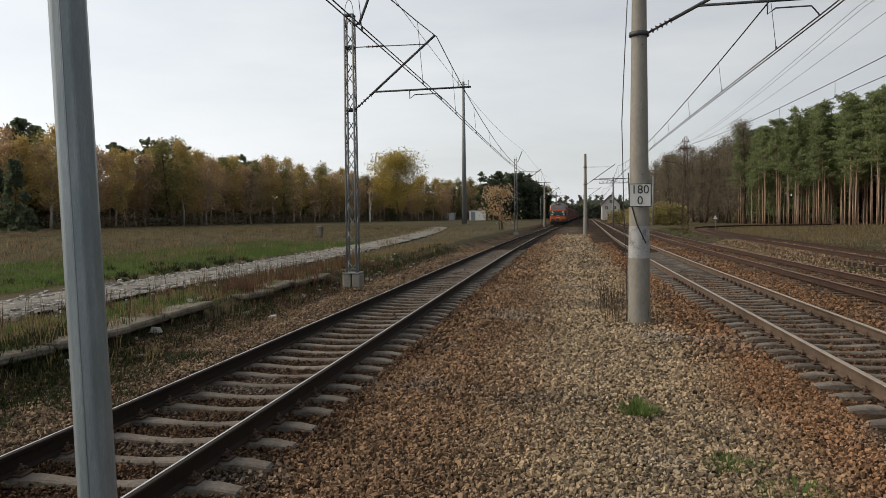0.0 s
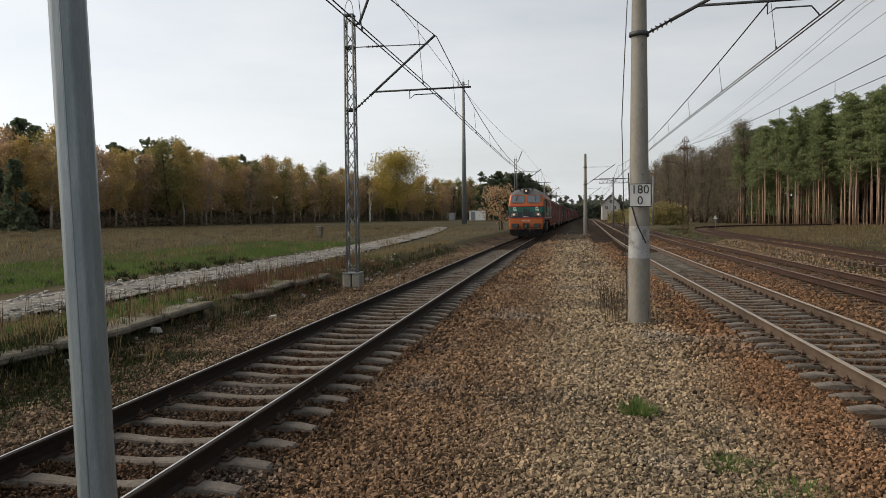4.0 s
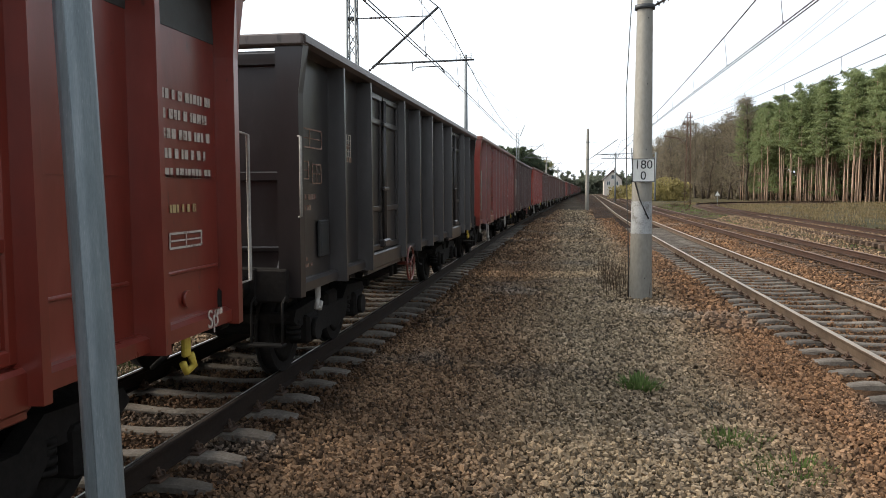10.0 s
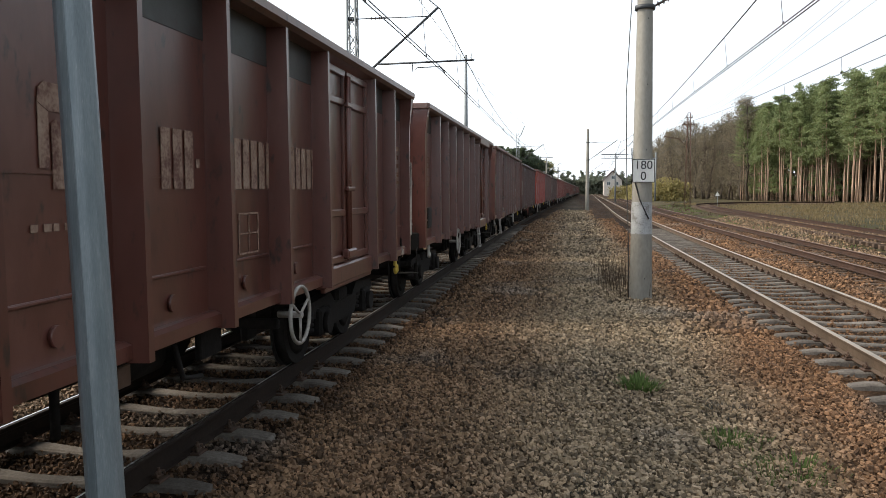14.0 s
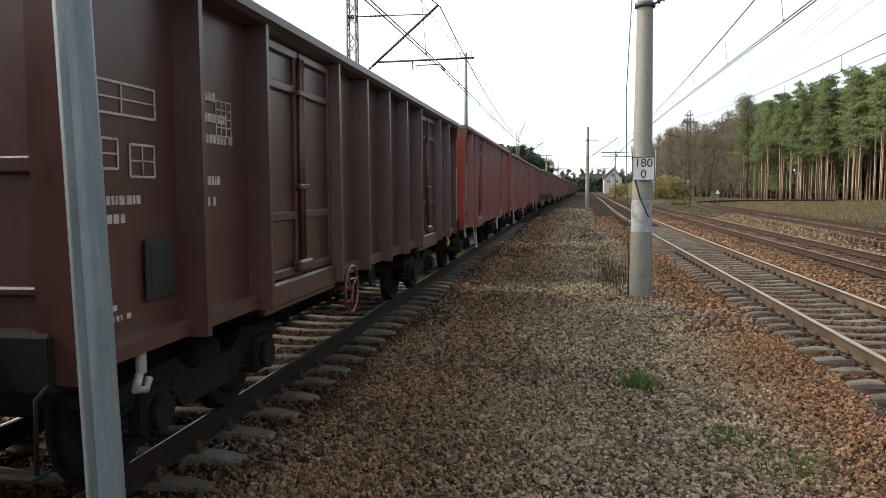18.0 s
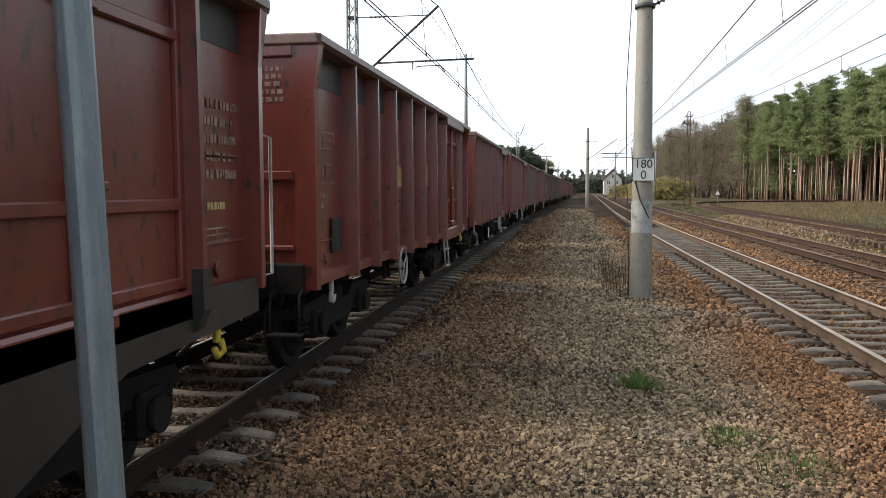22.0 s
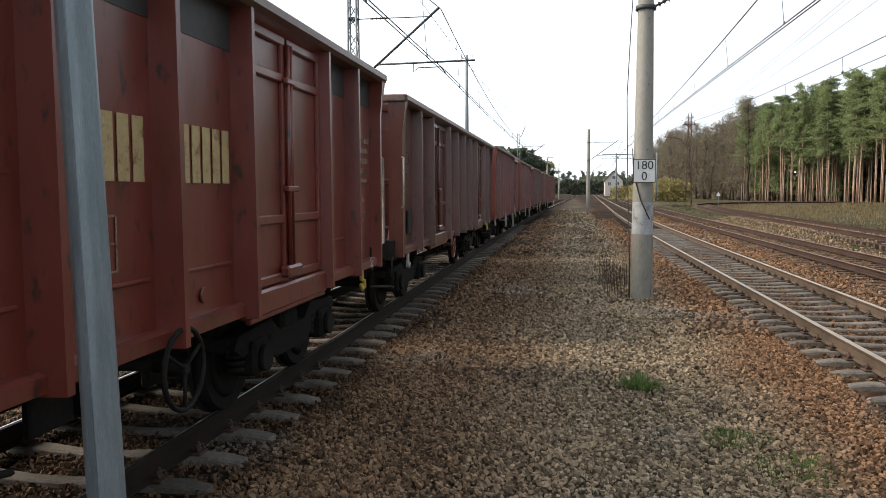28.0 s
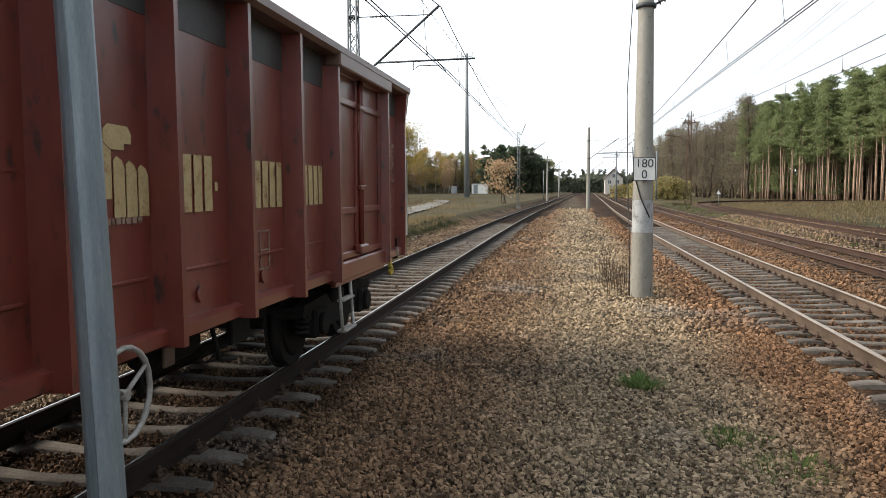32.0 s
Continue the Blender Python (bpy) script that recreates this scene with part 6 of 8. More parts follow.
for number, ((wg, off, length), kind, colour) in enumerate(zip(WAGONS, TRAIN, COLOUR)):
    for o in wg.children:
        if o.name.split(".")[0] in skins:
            o.material_slots[0].link = "OBJECT"
            o.material_slots[0].material = PAINTS[colour]
            if o.name.split(".")[0] in ("coping", "end_coping", "door_lintel"):
                o.material_slots[0].material = COPING["fresh" if colour in ("fresh", "bright") else "dark" if colour in ("dark", "black") else "pale"]
    st = stencils[colour] if kind not in "DE" else M["stencil_faded"]
    small = M["stencil"] if colour in ("fresh", "bright", "dark") else M["stencil_faded"]
    random.seed(int(off * 10) + 3)
    if kind in "ADE":
        words = (4.12, 5.0, 6.12, 7.24)
    elif kind == "B":
        words = (4.86, 5.98, 7.15, 8.3)
    if kind != "C" and number != 23:      # the sprayed wagon has lost its words
        high = WORD_Z.get(number, 2.12)
        push = WORD_Y.get(number, 0.0)
        words = [w + push for w in words]
        emblem(wg, st, words[0], high + 0.06)
        block_letters(wg, st, words[1], high, 3, 0.52, 0.37, True)
        block_letters(wg, st, words[2], high, 5, 0.76, 0.37)
        block_letters(wg, st, words[3], high, 5, 0.74, 0.37)
        framed(wg, small, words[2] - 0.12, high - 0.52 if number != 24 else 1.40, 0.36, 0.30)
        marking(wg, small, words[0] - 0.05, 1.72, [0.9], 0.5, 0.07)
    spot = length - 0.40 if kind != "C" else length - 0.58
    part("sill_letters", cached("sp", lambda: text_mesh("Sp", 0.17, M["stencil"], 0.002)), None, wg, "white stencilled letters Sp", pose(1.4045 if kind != "C" else 1.316, spot, 1.04, 90, 0, 90))
    y0 = 0.64 if kind in "ADE" else 0.66
    framed(wg, small, y0, 2.38, 0.70, 0.17)
    framed(wg, small, y0 - 0.2, 2.08, 0.30, 0.16)
    framed(wg, small, y0 + 0.2, 2.05, 0.26, 0.18)
    marking(wg, small, y0, 1.78, [0.8, 0.5], 0.55, 0.20)
    marking(wg, small, y0 - 0.1, 1.22, [0.5, 0.8], 0.45, 0.12)
    y1 = 1.82 if kind in "ADE" else 1.85
    marking(wg, small, y1, 2.16, [0.5, 0.8, 0.95, 0, 0.55, 0.5], 0.55, 0.85)
    if kind != "C":
        tagged(part("end_marking", cached("emark", lambda: end_marking()), None, wg, "stencilled panel on the end wall", pose(0.97, 0.026, 2.86)), kind="stuff")
    ye = length - 0.52
    marking(wg, small, ye, 2.24, [0.95, 0.85, 0.9, 0.88, 0.9], 0.78, 0.60)
    marking(wg, M["stencil_yellow"], ye, 1.78, [0.7], 0.5, 0.10)
    framed(wg, small, ye - 0.05, 1.58, 0.42, 0.09)
    marking(wg, small, ye + 0.2, 1.08, [1.0], 0.12, 0.08, 1.405)


# a hanging notice, a round mark and a load table that single wagons carry
part("notice_plate", Mesher().box((1.37, 0, 0.60), (0.012, 0.24, 0.30), 0.004).box((1.377, 0.02, 0.55), (0.006, 0.12, 0.10)), M["sign_white"], WAGONS[21][0], "white notice plate hung under the sill", pose(0, 4.35, 0))
part("notice_hanger", Mesher().tube([(1.36, 0, 0.76), (1.36, 0, 0.98)], 0.012, 5), M["underframe"], WAGONS[21][0], at=pose(0, 4.35, 0))
part("round_mark", Mesher().cyl((1.3125, 0, 1.60), (1.3165, 0, 1.60), 0.13, n=24), M["stencil"], WAGONS[4][0], "pale round paint mark", pose(0, 1.72, 0))
part("large_letters", text_mesh("UIC", 0.15, M["stencil"], 0.002), None, WAGONS[29][0], "white letters UIC", pose(1.316, 12.14, 1.88, 90, 0, 90))
for w in (29, 14, 3):
    mb = Mesher()
    ym = 12.1 if w == 29 else 1.95
    for r in range(5):
        mb.box((1.316, 0, 1.46 + r * 0.06 + (0 if w == 29 else 0.8)), (0.004, 0.24, 0.008))
    for c in range(4):
        mb.box((1.316, -0.12 + c * 0.08, 1.58 + (0 if w == 29 else 0.8)), (0.004, 0.008, 0.25))
    part("load_table", mb, M["stencil"], WAGONS[w][0], "stencilled load table", pose(0, ym, 0))


# spray paint on two of the wagons
def blob(wg, mat, y, z, w, h, seed, x=1.3185, name="graffiti"):
    rs = random.Random(seed)
    n, ph = 26, [rs.uniform(0, 6.28) for _ in range(4)]
    pts = []
    for i in range(n):
        a = 2 * math.pi * i / n
        r = 1 + 0.22 * math.sin(2 * a + ph[0]) + 0.16 * math.sin(3 * a + ph[1]) + 0.10 * math.sin(5 * a + ph[2])
        pts.append((max(-w / 2, min(w / 2, w * 0.5 * r * math.cos(a))), max(-h / 2, min(h / 2, h * 0.5 * r * math.sin(a)))))
    return part(name, Mesher().prism(pts, x, x + 0.003, "x"), mat, wg, "spray-painted graffiti", pose(0, y, z))


def stroke(wg, mat, pts, r, x=1.322):
    mb = Mesher()
    v = smooth_path([(a, b, 0) for a, b in pts], 0.06)
    for i in range(len(v) - 1):
        d = (v[i + 1] - v[i]).normalized() * r
        e = (v[min(i + 2, len(v) - 1)] - v[min(i + 1, len(v) - 2)]).normalized() * r
        mb.add([(x, v[i].x - d.y, v[i].y + d.x), (x, v[i].x + d.y, v[i].y - d.x), (x, v[i + 1].x + e.y, v[i + 1].y - e.x), (x, v[i + 1].x - e.y, v[i + 1].y + e.x)], [(0, 1, 2, 3)])
    return part("graffiti", mb, mat, wg, "spray-painted stroke")


def spray(name, c):
    return material(name, [(0.34, dark(c, 0.45)), (0.5, dark(c, 0.85)), (0.75, c)], scale=3.5, fine=20, rough=0.55, bump=0.05)


SPRAY = {k: spray("spray_" + k, c) for k, c in (("white", (0.40, 0.37, 0.41)), ("pale", (0.55, 0.55, 0.54)), ("blue", (0.045, 0.085, 0.17)), ("green", (0.05, 0.14, 0.045)), ("grey", (0.17, 0.175, 0.18)), ("teal", (0.09, 0.16, 0.155)), ("orange", (0.24, 0.085, 0.04)))}
gw = WAGONS[23][0]
# a mural of thick outlined letters over the middle bays, thin spray further forward
# the foremost orange blob is a rust patch, drawn with the graffiti shape
blob(gw, SPRAY["orange"], 0.62, 1.44, 0.86, 0.56, 3)
blob(gw, SPRAY["blue"], 1.82, 1.40, 0.72, 0.62, 5)
MURAL = [((2.42, 3.22), "teal", "white", [(0.1, 1.2), (0.35, 1.85), (0.55, 1.45), (0.9, 1.7)]), ((3.42, 4.28), "blue", "white", [(0.2, 1.15), (0.3, 1.7), (0.8, 2.1), (0.75, 1.3)]),
         ((4.48, 5.35), "orange", "grey", [(0.1, 1.3), (0.5, 1.55), (0.8, 1.95), (0.95, 2.05)]), ((5.55, 6.45), "orange", "teal", [(0.05, 1.35), (0.4, 1.5), (0.6, 1.75), (0.95, 1.85)]),
         ((6.65, 7.55), "green", "white", [(0.12, 2.05), (0.25, 1.55), (0.6, 1.7), (0.85, 1.25)]), ((7.74, 8.55), "orange", "white", [(0.0, 1.6), (0.3, 1.75), (0.55, 1.4), (0.75, 1.35)])]
for k, ((a, b), field, fill, line) in enumerate(MURAL):
    ym, w = (a + b) / 2, b - a
    path = [(a + u * w, z) for u, z in line]
    blob(gw, SPRAY[field], ym, 1.62, w, 1.05, k)
    blob(gw, SPRAY["green"], ym - 0.05 * w, 1.17, w * 0.96, 0.34, k + 20, 1.3218)
    stroke(gw, SPRAY["blue"], path, 0.17, 1.3256)
    stroke(gw, SPRAY[fill], path, 0.115, 1.3272)
    stroke(gw, SPRAY["teal"], [(y - 0.05, z + 0.06) for y, z in path], 0.014, 1.3288)
    stroke(gw, SPRAY["pale"], [(y + 0.11, z - 0.12) for y, z in path[1:]], 0.012, 1.3288)
gw = WAGONS[15][0]
for pts in ([(0.2, 1.45), (0.7, 1.7), (1.0, 1.62), (1.2, 2.1)], [(0.3, 1.05), (0.8, 1.2), (1.2, 1.15)], [(2.5, 1.4), (3.2, 1.6), (4.2, 1.85)], [(4.5, 1.85), (4.6, 1.35), (4.75, 1.75), (4.9, 1.35), (5.05, 1.8), (5.25, 1.0)],
            [(5.6, 1.9), (5.75, 1.4), (5.9, 1.85), (6.05, 1.35), (6.25, 1.95), (6.4, 0.98)]):
    stroke(gw, SPRAY["grey"], pts, 0.035)


# ---------------------------------------------------------------- foreground pole
gp = thing("steel_pole", "leaning galvanised steel pole close by", "pole", pose(-1.452, 2.292, -0.3))
mb = Mesher()
n = 12      # a folded tube with soft-edged faces
prof = [(0.061, 0.0), (0.0605, 1.4), (0.060, 3.2), (0.0595, 4.6)]
ring = []
for i in range(n):
    a = 2 * math.pi * (i + 0.25) / n
    for d in (-0.22, 0.22):
        ring.append((math.cos(a + d * 2 * math.pi / n * 0.5) / math.cos(math.pi / n * 0.3), math.sin(a + d * 2 * math.pi / n * 0.5) / math.cos(math.pi / n * 0.3)))
n = len(ring)
mb.add([(r * cx - 0.0719 * h, r * cy + 0.0556 * h, h) for r, h in prof for cx, cy in ring],
       [(k * n + i, k * n + (i + 1) % n, (k + 1) * n + (i + 1) % n, (k + 1) * n + i) for k in range(len(prof) - 1) for i in range(n)])
part("shaft", mb, M["galv"], gp)
part("seam", Mesher().tube([(0.010 - 0.0719 * h, -0.0595 + 0.0556 * h, h) for h in (0.02, 2.3, 4.58)], 0.0022, 5), M["galv"], gp)
part("foot", Mesher().cyl((0, 0, -0.1), (0, 0, 0.06), 0.12, n=16), M["concrete"], gp)

# ---------------------------------------------------------------- field side: track road, old platform edge, weeds
M["road"] = material("white_stone_road", [(0.34, (0.055, 0.048, 0.036)), (0.47, (0.14, 0.132, 0.115)), (0.7, (0.27, 0.262, 0.24))], scale=0.8, fine=7.0, rough=0.95, bump=1.0, bump_scale=6.0, depth=0.08)
M["road_stone"] = material("pale_road_stone", [(0.3, (0.20, 0.19, 0.17)), (0.7, (0.40, 0.39, 0.365))], scale=2, fine=20, rough=0.9, bump=0.3, vary=0.35, island=True)


def road_x(y):
    return -11.45 - 0.045 * max(0, y - 30) - 0.0006 * max(0, y - 40) ** 2


mb = Mesher()
ys = spread(-10, 120, 1.2)
vs = []
for y in ys:
    for i in range(9):
        u = (i - 4) / 4 * 1.2
        x = road_x(y) + u + 0.25 * noise.noise(Vector((u, y * 0.4, 3)))
        vs.append((x, y, ground_z(x, y) + 0.02 + 0.05 * (1 - (u / 1.2) ** 2) - 0.045 * (abs(abs(u) - 0.6) < 0.25)))
mb.add(vs, [(j * 9 + i, j * 9 + i + 1, (j + 1) * 9 + i + 1, (j + 1) * 9 + i) for j in range(len(ys) - 1) for i in range(8)], True)
tagged(part("farm_road", mb, M["road"]), "rutted road of pale broken stone", "road", kind="structure")


def scatter_stones(name, spots, mat, label, seed):
    rs = np.random.RandomState(seed)
    mb = Mesher()
    for x, y, r in spots:
        z = ground_z(x, y)
        vs = [(x + sx * r * rs.uniform(0.4, 1), y + sy * r * rs.uniform(0.4, 1), z + r * 0.4 + sz * r * rs.uniform(0.3, 0.7)) for sx in (-1, 1) for sy in (-1, 1) for sz in (-1, 1)]
        mb.add(vs, [(0, 1, 3, 2), (4, 6, 7, 5), (0, 4, 5, 1), (2, 3, 7, 6), (0, 2, 6, 4), (1, 5, 7, 3)])
    return tagged(part(name, mb, mat), label, "stones", kind="stuff")


ra = random.Random(5)
spots = []
for i in range(5200):
    y = 11 + 34 * ra.random() ** 1.3
    spots.append((road_x(y) + ra.gauss(0, 0.58), y, ra.uniform(0.025, 0.075)))
scatter_stones("road_stones", spots, M["road_stone"], "pale broken stones lying on the road", 3)
scatter_stones("berm_rubble", [(-6.2 - ra.random() * 1.6, 9 + ra.random() * 26, ra.uniform(0.03, 0.12) * (1.3 if ra.random() < 0.04 else 0.7)) for i in range(70)], M["road_stone"],
               "pale rubble at the foot of the old platform edge", 4)

M["old_slab"] = material("crumbling_slab", [(0.34, (0.05, 0.045, 0.030)), (0.48, (0.16, 0.145, 0.115)), (0.7, (0.27, 0.25, 0.21))], scale=1.6, fine=18, rough=0.95, bump=0.8, bump_scale=22, depth=0.03, spec=0.1)
edge = thing("platform_edge", "crumbling concrete edge of an old low platform", "platform")
y = 9.0
while y < 27:
    ln = ra.uniform(1.4, 2.2)
    if ra.random() > 0.12:
        part("edge_slab", Mesher().box((0, ln / 2, -0.07), (0.62, ln - 0.06, 0.13), 0.035), M["old_slab"], edge, at=pose(-7.70 + ra.uniform(-0.06, 0.06), y, 0.12 + ra.uniform(-0.04, 0.02), ra.uniform(-1.2, 1.2), ra.uniform(-3, 3), ra.uniform(-2.5, 2.5)))
    y += ln


def tufts(name, spots, mat, label, seed, blade=0.012, lean=0.5, category="grass"):
    """Blades of grass or weed: spots of (x, y, height, blades, spread)."""
    rs = np.random.RandomState(seed)
    V, F = [], []
    for x, y, h, k, sp_ in spots:
        z = ground_z(x, y) - 0.05
        for _ in range(k):
            a, d = rs.uniform(0, 6.283), sp_ * rs.uniform(0, 1) ** 0.6
            bx, by = x + math.cos(a) * d, y + math.sin(a) * d
            hh = h * rs.uniform(0.5, 1.15)
            tx, ty = math.cos(a) * lean * hh * rs.uniform(0, 1), math.sin(a) * lean * hh * rs.uniform(0, 1)
            wx, wy = -math.sin(a) * blade, math.cos(a) * blade
            o = len(V)
            V += [(bx - wx, by - wy, z), (bx + wx, by + wy, z), (bx + tx * 0.45 + wx * 0.8, by + ty * 0.45 + wy * 0.8, z + hh * 0.6), (bx + tx * 0.45 - wx * 0.8, by + ty * 0.45 - wy * 0.8, z + hh * 0.6), (bx + tx, by + ty, z + hh)]
            F += [(o, o + 1, o + 2, o + 3), (o + 3, o + 2, o + 4)]
    me = bpy.data.meshes.new(name)
    me.from_pydata(V, [], F)
    me.materials.append(mat)
    return tagged(new(name, me), label, category, kind="stuff")


M["blade_green"] = leaf_material("green_grass_blade", [(0.3, (0.060, 0.105, 0.026)), (0.7, (0.14, 0.20, 0.060))])
M["blade_olive"] = leaf_material("olive_meadow_blade", [(0.3, (0.100, 0.086, 0.048)), (0.7, (0.215, 0.178, 0.105))])
M["blade_dry"] = leaf_material("dry_grass_blade", [(0.3, (0.13, 0.10, 0.05)), (0.7, (0.28, 0.22, 0.12))])
M["blade_brown"] = leaf_material("dead_weed_stalk", [(0.3, (0.045, 0.030, 0.020)), (0.7, (0.12, 0.085, 0.055))])
M["blade_dock"] = leaf_material("dark_dock_leaf", [(0.3, (0.022, 0.030, 0.012)), (0.7, (0.055, 0.062, 0.028))])
M["blade_ash"] = leaf_material("ashen_moss", [(0.3, (0.050, 0.050, 0.044)), (0.7, (0.125, 0.125, 0.110))])
M["blade_red"] = leaf_material("reddish_weed", [(0.3, (0.07, 0.040, 0.028)), (0.7, (0.16, 0.085, 0.055))])
# berm between ballast and road, road verge, meadow
tufts("berm_grass", [(-8.9 + ra.gauss(0, 0.55), 9 + 26 * ra.random(), ra.uniform(0.04, 0.12), 24, 0.25) for i in range(1100)], M["blade_green"], "short green grass on the berm", 1, 0.008)
tufts("berm_weeds", [(-8.2 + ra.gauss(0, 0.9), 8 + 45 * ra.random() ** 1.2, ra.uniform(0.10, 0.32), 14, 0.22) for i in range(800)], M["blade_dry"], "dry grass and seed heads on the berm", 2, 0.006)
# the dark leaf here also carries the shadow below the platform edge
tufts("scarp_weeds", [(-7.15 + ra.gauss(0, 0.25), 8 + 40 * ra.random() ** 1.2, ra.uniform(0.08, 0.26), 14, 0.22) for i in range(640)], M["blade_dock"], "dead weeds at the platform edge, its shadow in their dark colour", 3, 0.008)
tufts("red_weeds", [(-8.0 + ra.gauss(0, 0.6), 17 + 14 * ra.random(), ra.uniform(0.2, 0.45), 16, 0.25) for i in range(220)], M["blade_red"], "reddish weeds beside the mast", 4, 0.006)
tufts("near_herbs", [(-6.9 + ra.gauss(0, 0.8), 7.0 + 5 * ra.random(), ra.uniform(0.05, 0.15), 22, 0.2) for i in range(620)], M["blade_dock"], "low dark herbs at the ballast edge", 5, 0.014, 0.9)
tufts("near_meadow", [(-14.2 - 8 * ra.random() ** 1.5, 14 + 40 * ra.random(), ra.uniform(0.08, 0.19), 26, 0.4) for i in range(2000)], M["blade_green"], "green grass beyond the road", 6, 0.009)
tufts("dry_meadow", [(-17 - 55 * ra.random(), 24 + 120 * ra.random(), ra.uniform(0.10, 0.27), 34, 0.9) for i in range(3600)], M["blade_olive"], "tall dry grass of the meadow", 7, 0.010)
tufts("meadow_weeds", [(-17 - 50 * ra.random(), 20 + 110 * ra.random(), ra.uniform(0.10, 0.30), 18, 0.7) for i in range(1300)], M["blade_brown"], "brown weed stalks in the meadow", 8, 0.009)
tufts("verge_weeds", [(-9.2 - 0.05 * k + ra.gauss(0, 1.0), 26 + 80 * ra.random(), ra.uniform(0.15, 0.5), 14, 0.5) for k in range(900) if k < 700], M["blade_dry"], "dry weeds along the line", 9, 0.012)
tufts("tall_stalks", [(-8.3 + ra.gauss(0, 0.9), 10 + 16 * ra.random(), ra.uniform(0.35, 0.75), 3, 0.2) for i in range(190)], M["blade_brown"], "tall dead stalks on the berm", 18, 0.007, 0.3)
tufts("sedge", [(-14.3 + ra.gauss(0, 0.8), 19 + 14 * ra.random(), ra.uniform(0.14, 0.30), 16, 0.16) for i in range(46)], M["blade_dock"], "dark leafy docks in the green verge", 19, 0.035, 1.1)
# weeds in the ballast
tufts("ballast_tuft", [(0.78, 8.75, 0.17, 260, 0.19)], M["blade_green"], "bright green herb tuft in the ballast", 10, 0.013, 1.3)
tufts("ballast_tuft_pale", [(1.36, 6.95, 0.13, 220, 0.20), (1.75, 6.25, 0.12, 300, 0.32), (1.55, 6.9, 0.10, 110, 0.2), (1.5, 6.1, 0.10, 160, 0.25)], M["blade_green"], "pale green weeds in the ballast", 11, 0.0065, 1.0)
tufts("ballast_moss", [(1.55, 7.9, 0.09, 420, 0.28), (1.3, 8.2, 0.07, 220, 0.28), (0.15, 5.75, 0.08, 260, 0.20)], M["blade_ash"], "dark dead moss and weed patch in the ballast", 12, 0.006, 1.0)
tufts("dead_stalks", [(1.05 + ra.gauss(0, 0.2), 18.4 + ra.gauss(0, 1.5), ra.uniform(0.3, 0.95), 4, 0.2) for i in range(52)], M["blade_brown"], "dead brown stalks beside the pole", 13, 0.005, 0.55)
tufts("ballast_grass", [(1.0 + ra.gauss(0, 0.3), 20 + 40 * ra.random(), ra.uniform(0.05, 0.25), 10, 0.25) for i in range(160)], M["blade_brown"], "thin weeds between the tracks", 14, 0.008, 0.6)
# right of the tracks
def off_rails(spots):
    """Drops what would grow over the siding."""
    way = [(p.x, p.y) for p in sp]
    return [s for s in spots if min((s[0] - a) ** 2 + (s[1] - b) ** 2 for a, b in way) > 2.3]


tufts("siding_grass", off_rails([(14.5 + 40 * ra.random(), 24 + 100 * ra.random(), ra.uniform(0.12, 0.40), 13, 0.8) for i in range(2600)]), M["blade_dry"], "dry grass along the siding", 15, 0.022)
tufts("siding_green", off_rails([(10.2 + 5 * ra.random(), 26 + 80 * ra.random(), ra.uniform(0.06, 0.16), 14, 0.5) for i in range(600)]), M["blade_green"], "green weeds between side track and siding", 16, 0.014)
tufts("siding_weeds", off_rails([(11 + 5 * ra.random(), 26 + 80 * ra.random(), ra.uniform(0.1, 0.25), 12, 0.4) for i in range(500)]), M["blade_brown"], "brown weeds in the siding", 17, 0.014)


# ---------------------------------------------------------------- undergrowth
def undergrowth(name, path, depth, height, count, mat, label, seed, size=0.45):
    rs = np.random.RandomState(seed)
    V, F = [], []
    for i in range(count):
        u = rs.uniform(0, len(path) - 1.001)
        k = int(u)
        f = u - k
        x = path[k][0] + (path[k + 1][0] - path[k][0]) * f + rs.uniform(-depth, depth)
        y = path[k][1] + (path[k + 1][1] - path[k][1]) * f + rs.uniform(-depth, depth) * 0.5
        hmax = height * (0.65 + 0.5 * noise.noise(Vector((x * 0.13, y * 0.13, seed))))
        z = ground_z(x, y) + rs.uniform(0, max(0.5, hmax))
        u3 = rs.normal(size=3)
        u3 /= np.linalg.norm(u3)
        w3 = np.cross(u3, rs.normal(size=3))
        w3 /= np.linalg.norm(w3)
        s = size * rs.uniform(0.5, 1.3)
        o = len(V)
        p = np.array((x, y, z))
        V += [tuple(p - u3 * s), tuple(p + w3 * s * 0.6), tuple(p + u3 * s), tuple(p - w3 * s * 0.6)]
        F += [(o, o + 1, o + 2), (o, o + 2, o + 3)]
    me = bpy.data.meshes.new(name)
    me.from_pydata(V, [], F)
    me.materials.append(mat)
    return tagged(new(name, me), label, "undergrowth", kind="stuff")


# darker than the other leaves: the woods' inner shade is in this colour
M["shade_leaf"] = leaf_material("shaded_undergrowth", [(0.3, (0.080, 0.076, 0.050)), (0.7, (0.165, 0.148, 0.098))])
back_l = [(x - 9, y + 4) for x, y in EDGE_L]
undergrowth("wood_undergrowth", back_l, 5.0, 11.0, 64000, M["shade_leaf"], "tangled undergrowth inside the wood, its shade put into the colour", 1, 0.42)
undergrowth("edge_shrubs", EDGE_L, 2.5, 3.2, 13000, M["twig"], "brown shrubs along the wood's edge", 2, 0.26)
back_r = [(x + 16, y + 6) for x, y in EDGE_R]
undergrowth("pine_wood_interior", back_r, 4.0, 13.0, 22000, M["shade_leaf"], "leaf fill in the pine wood, its inner shade put into the colour", 3, 0.75)
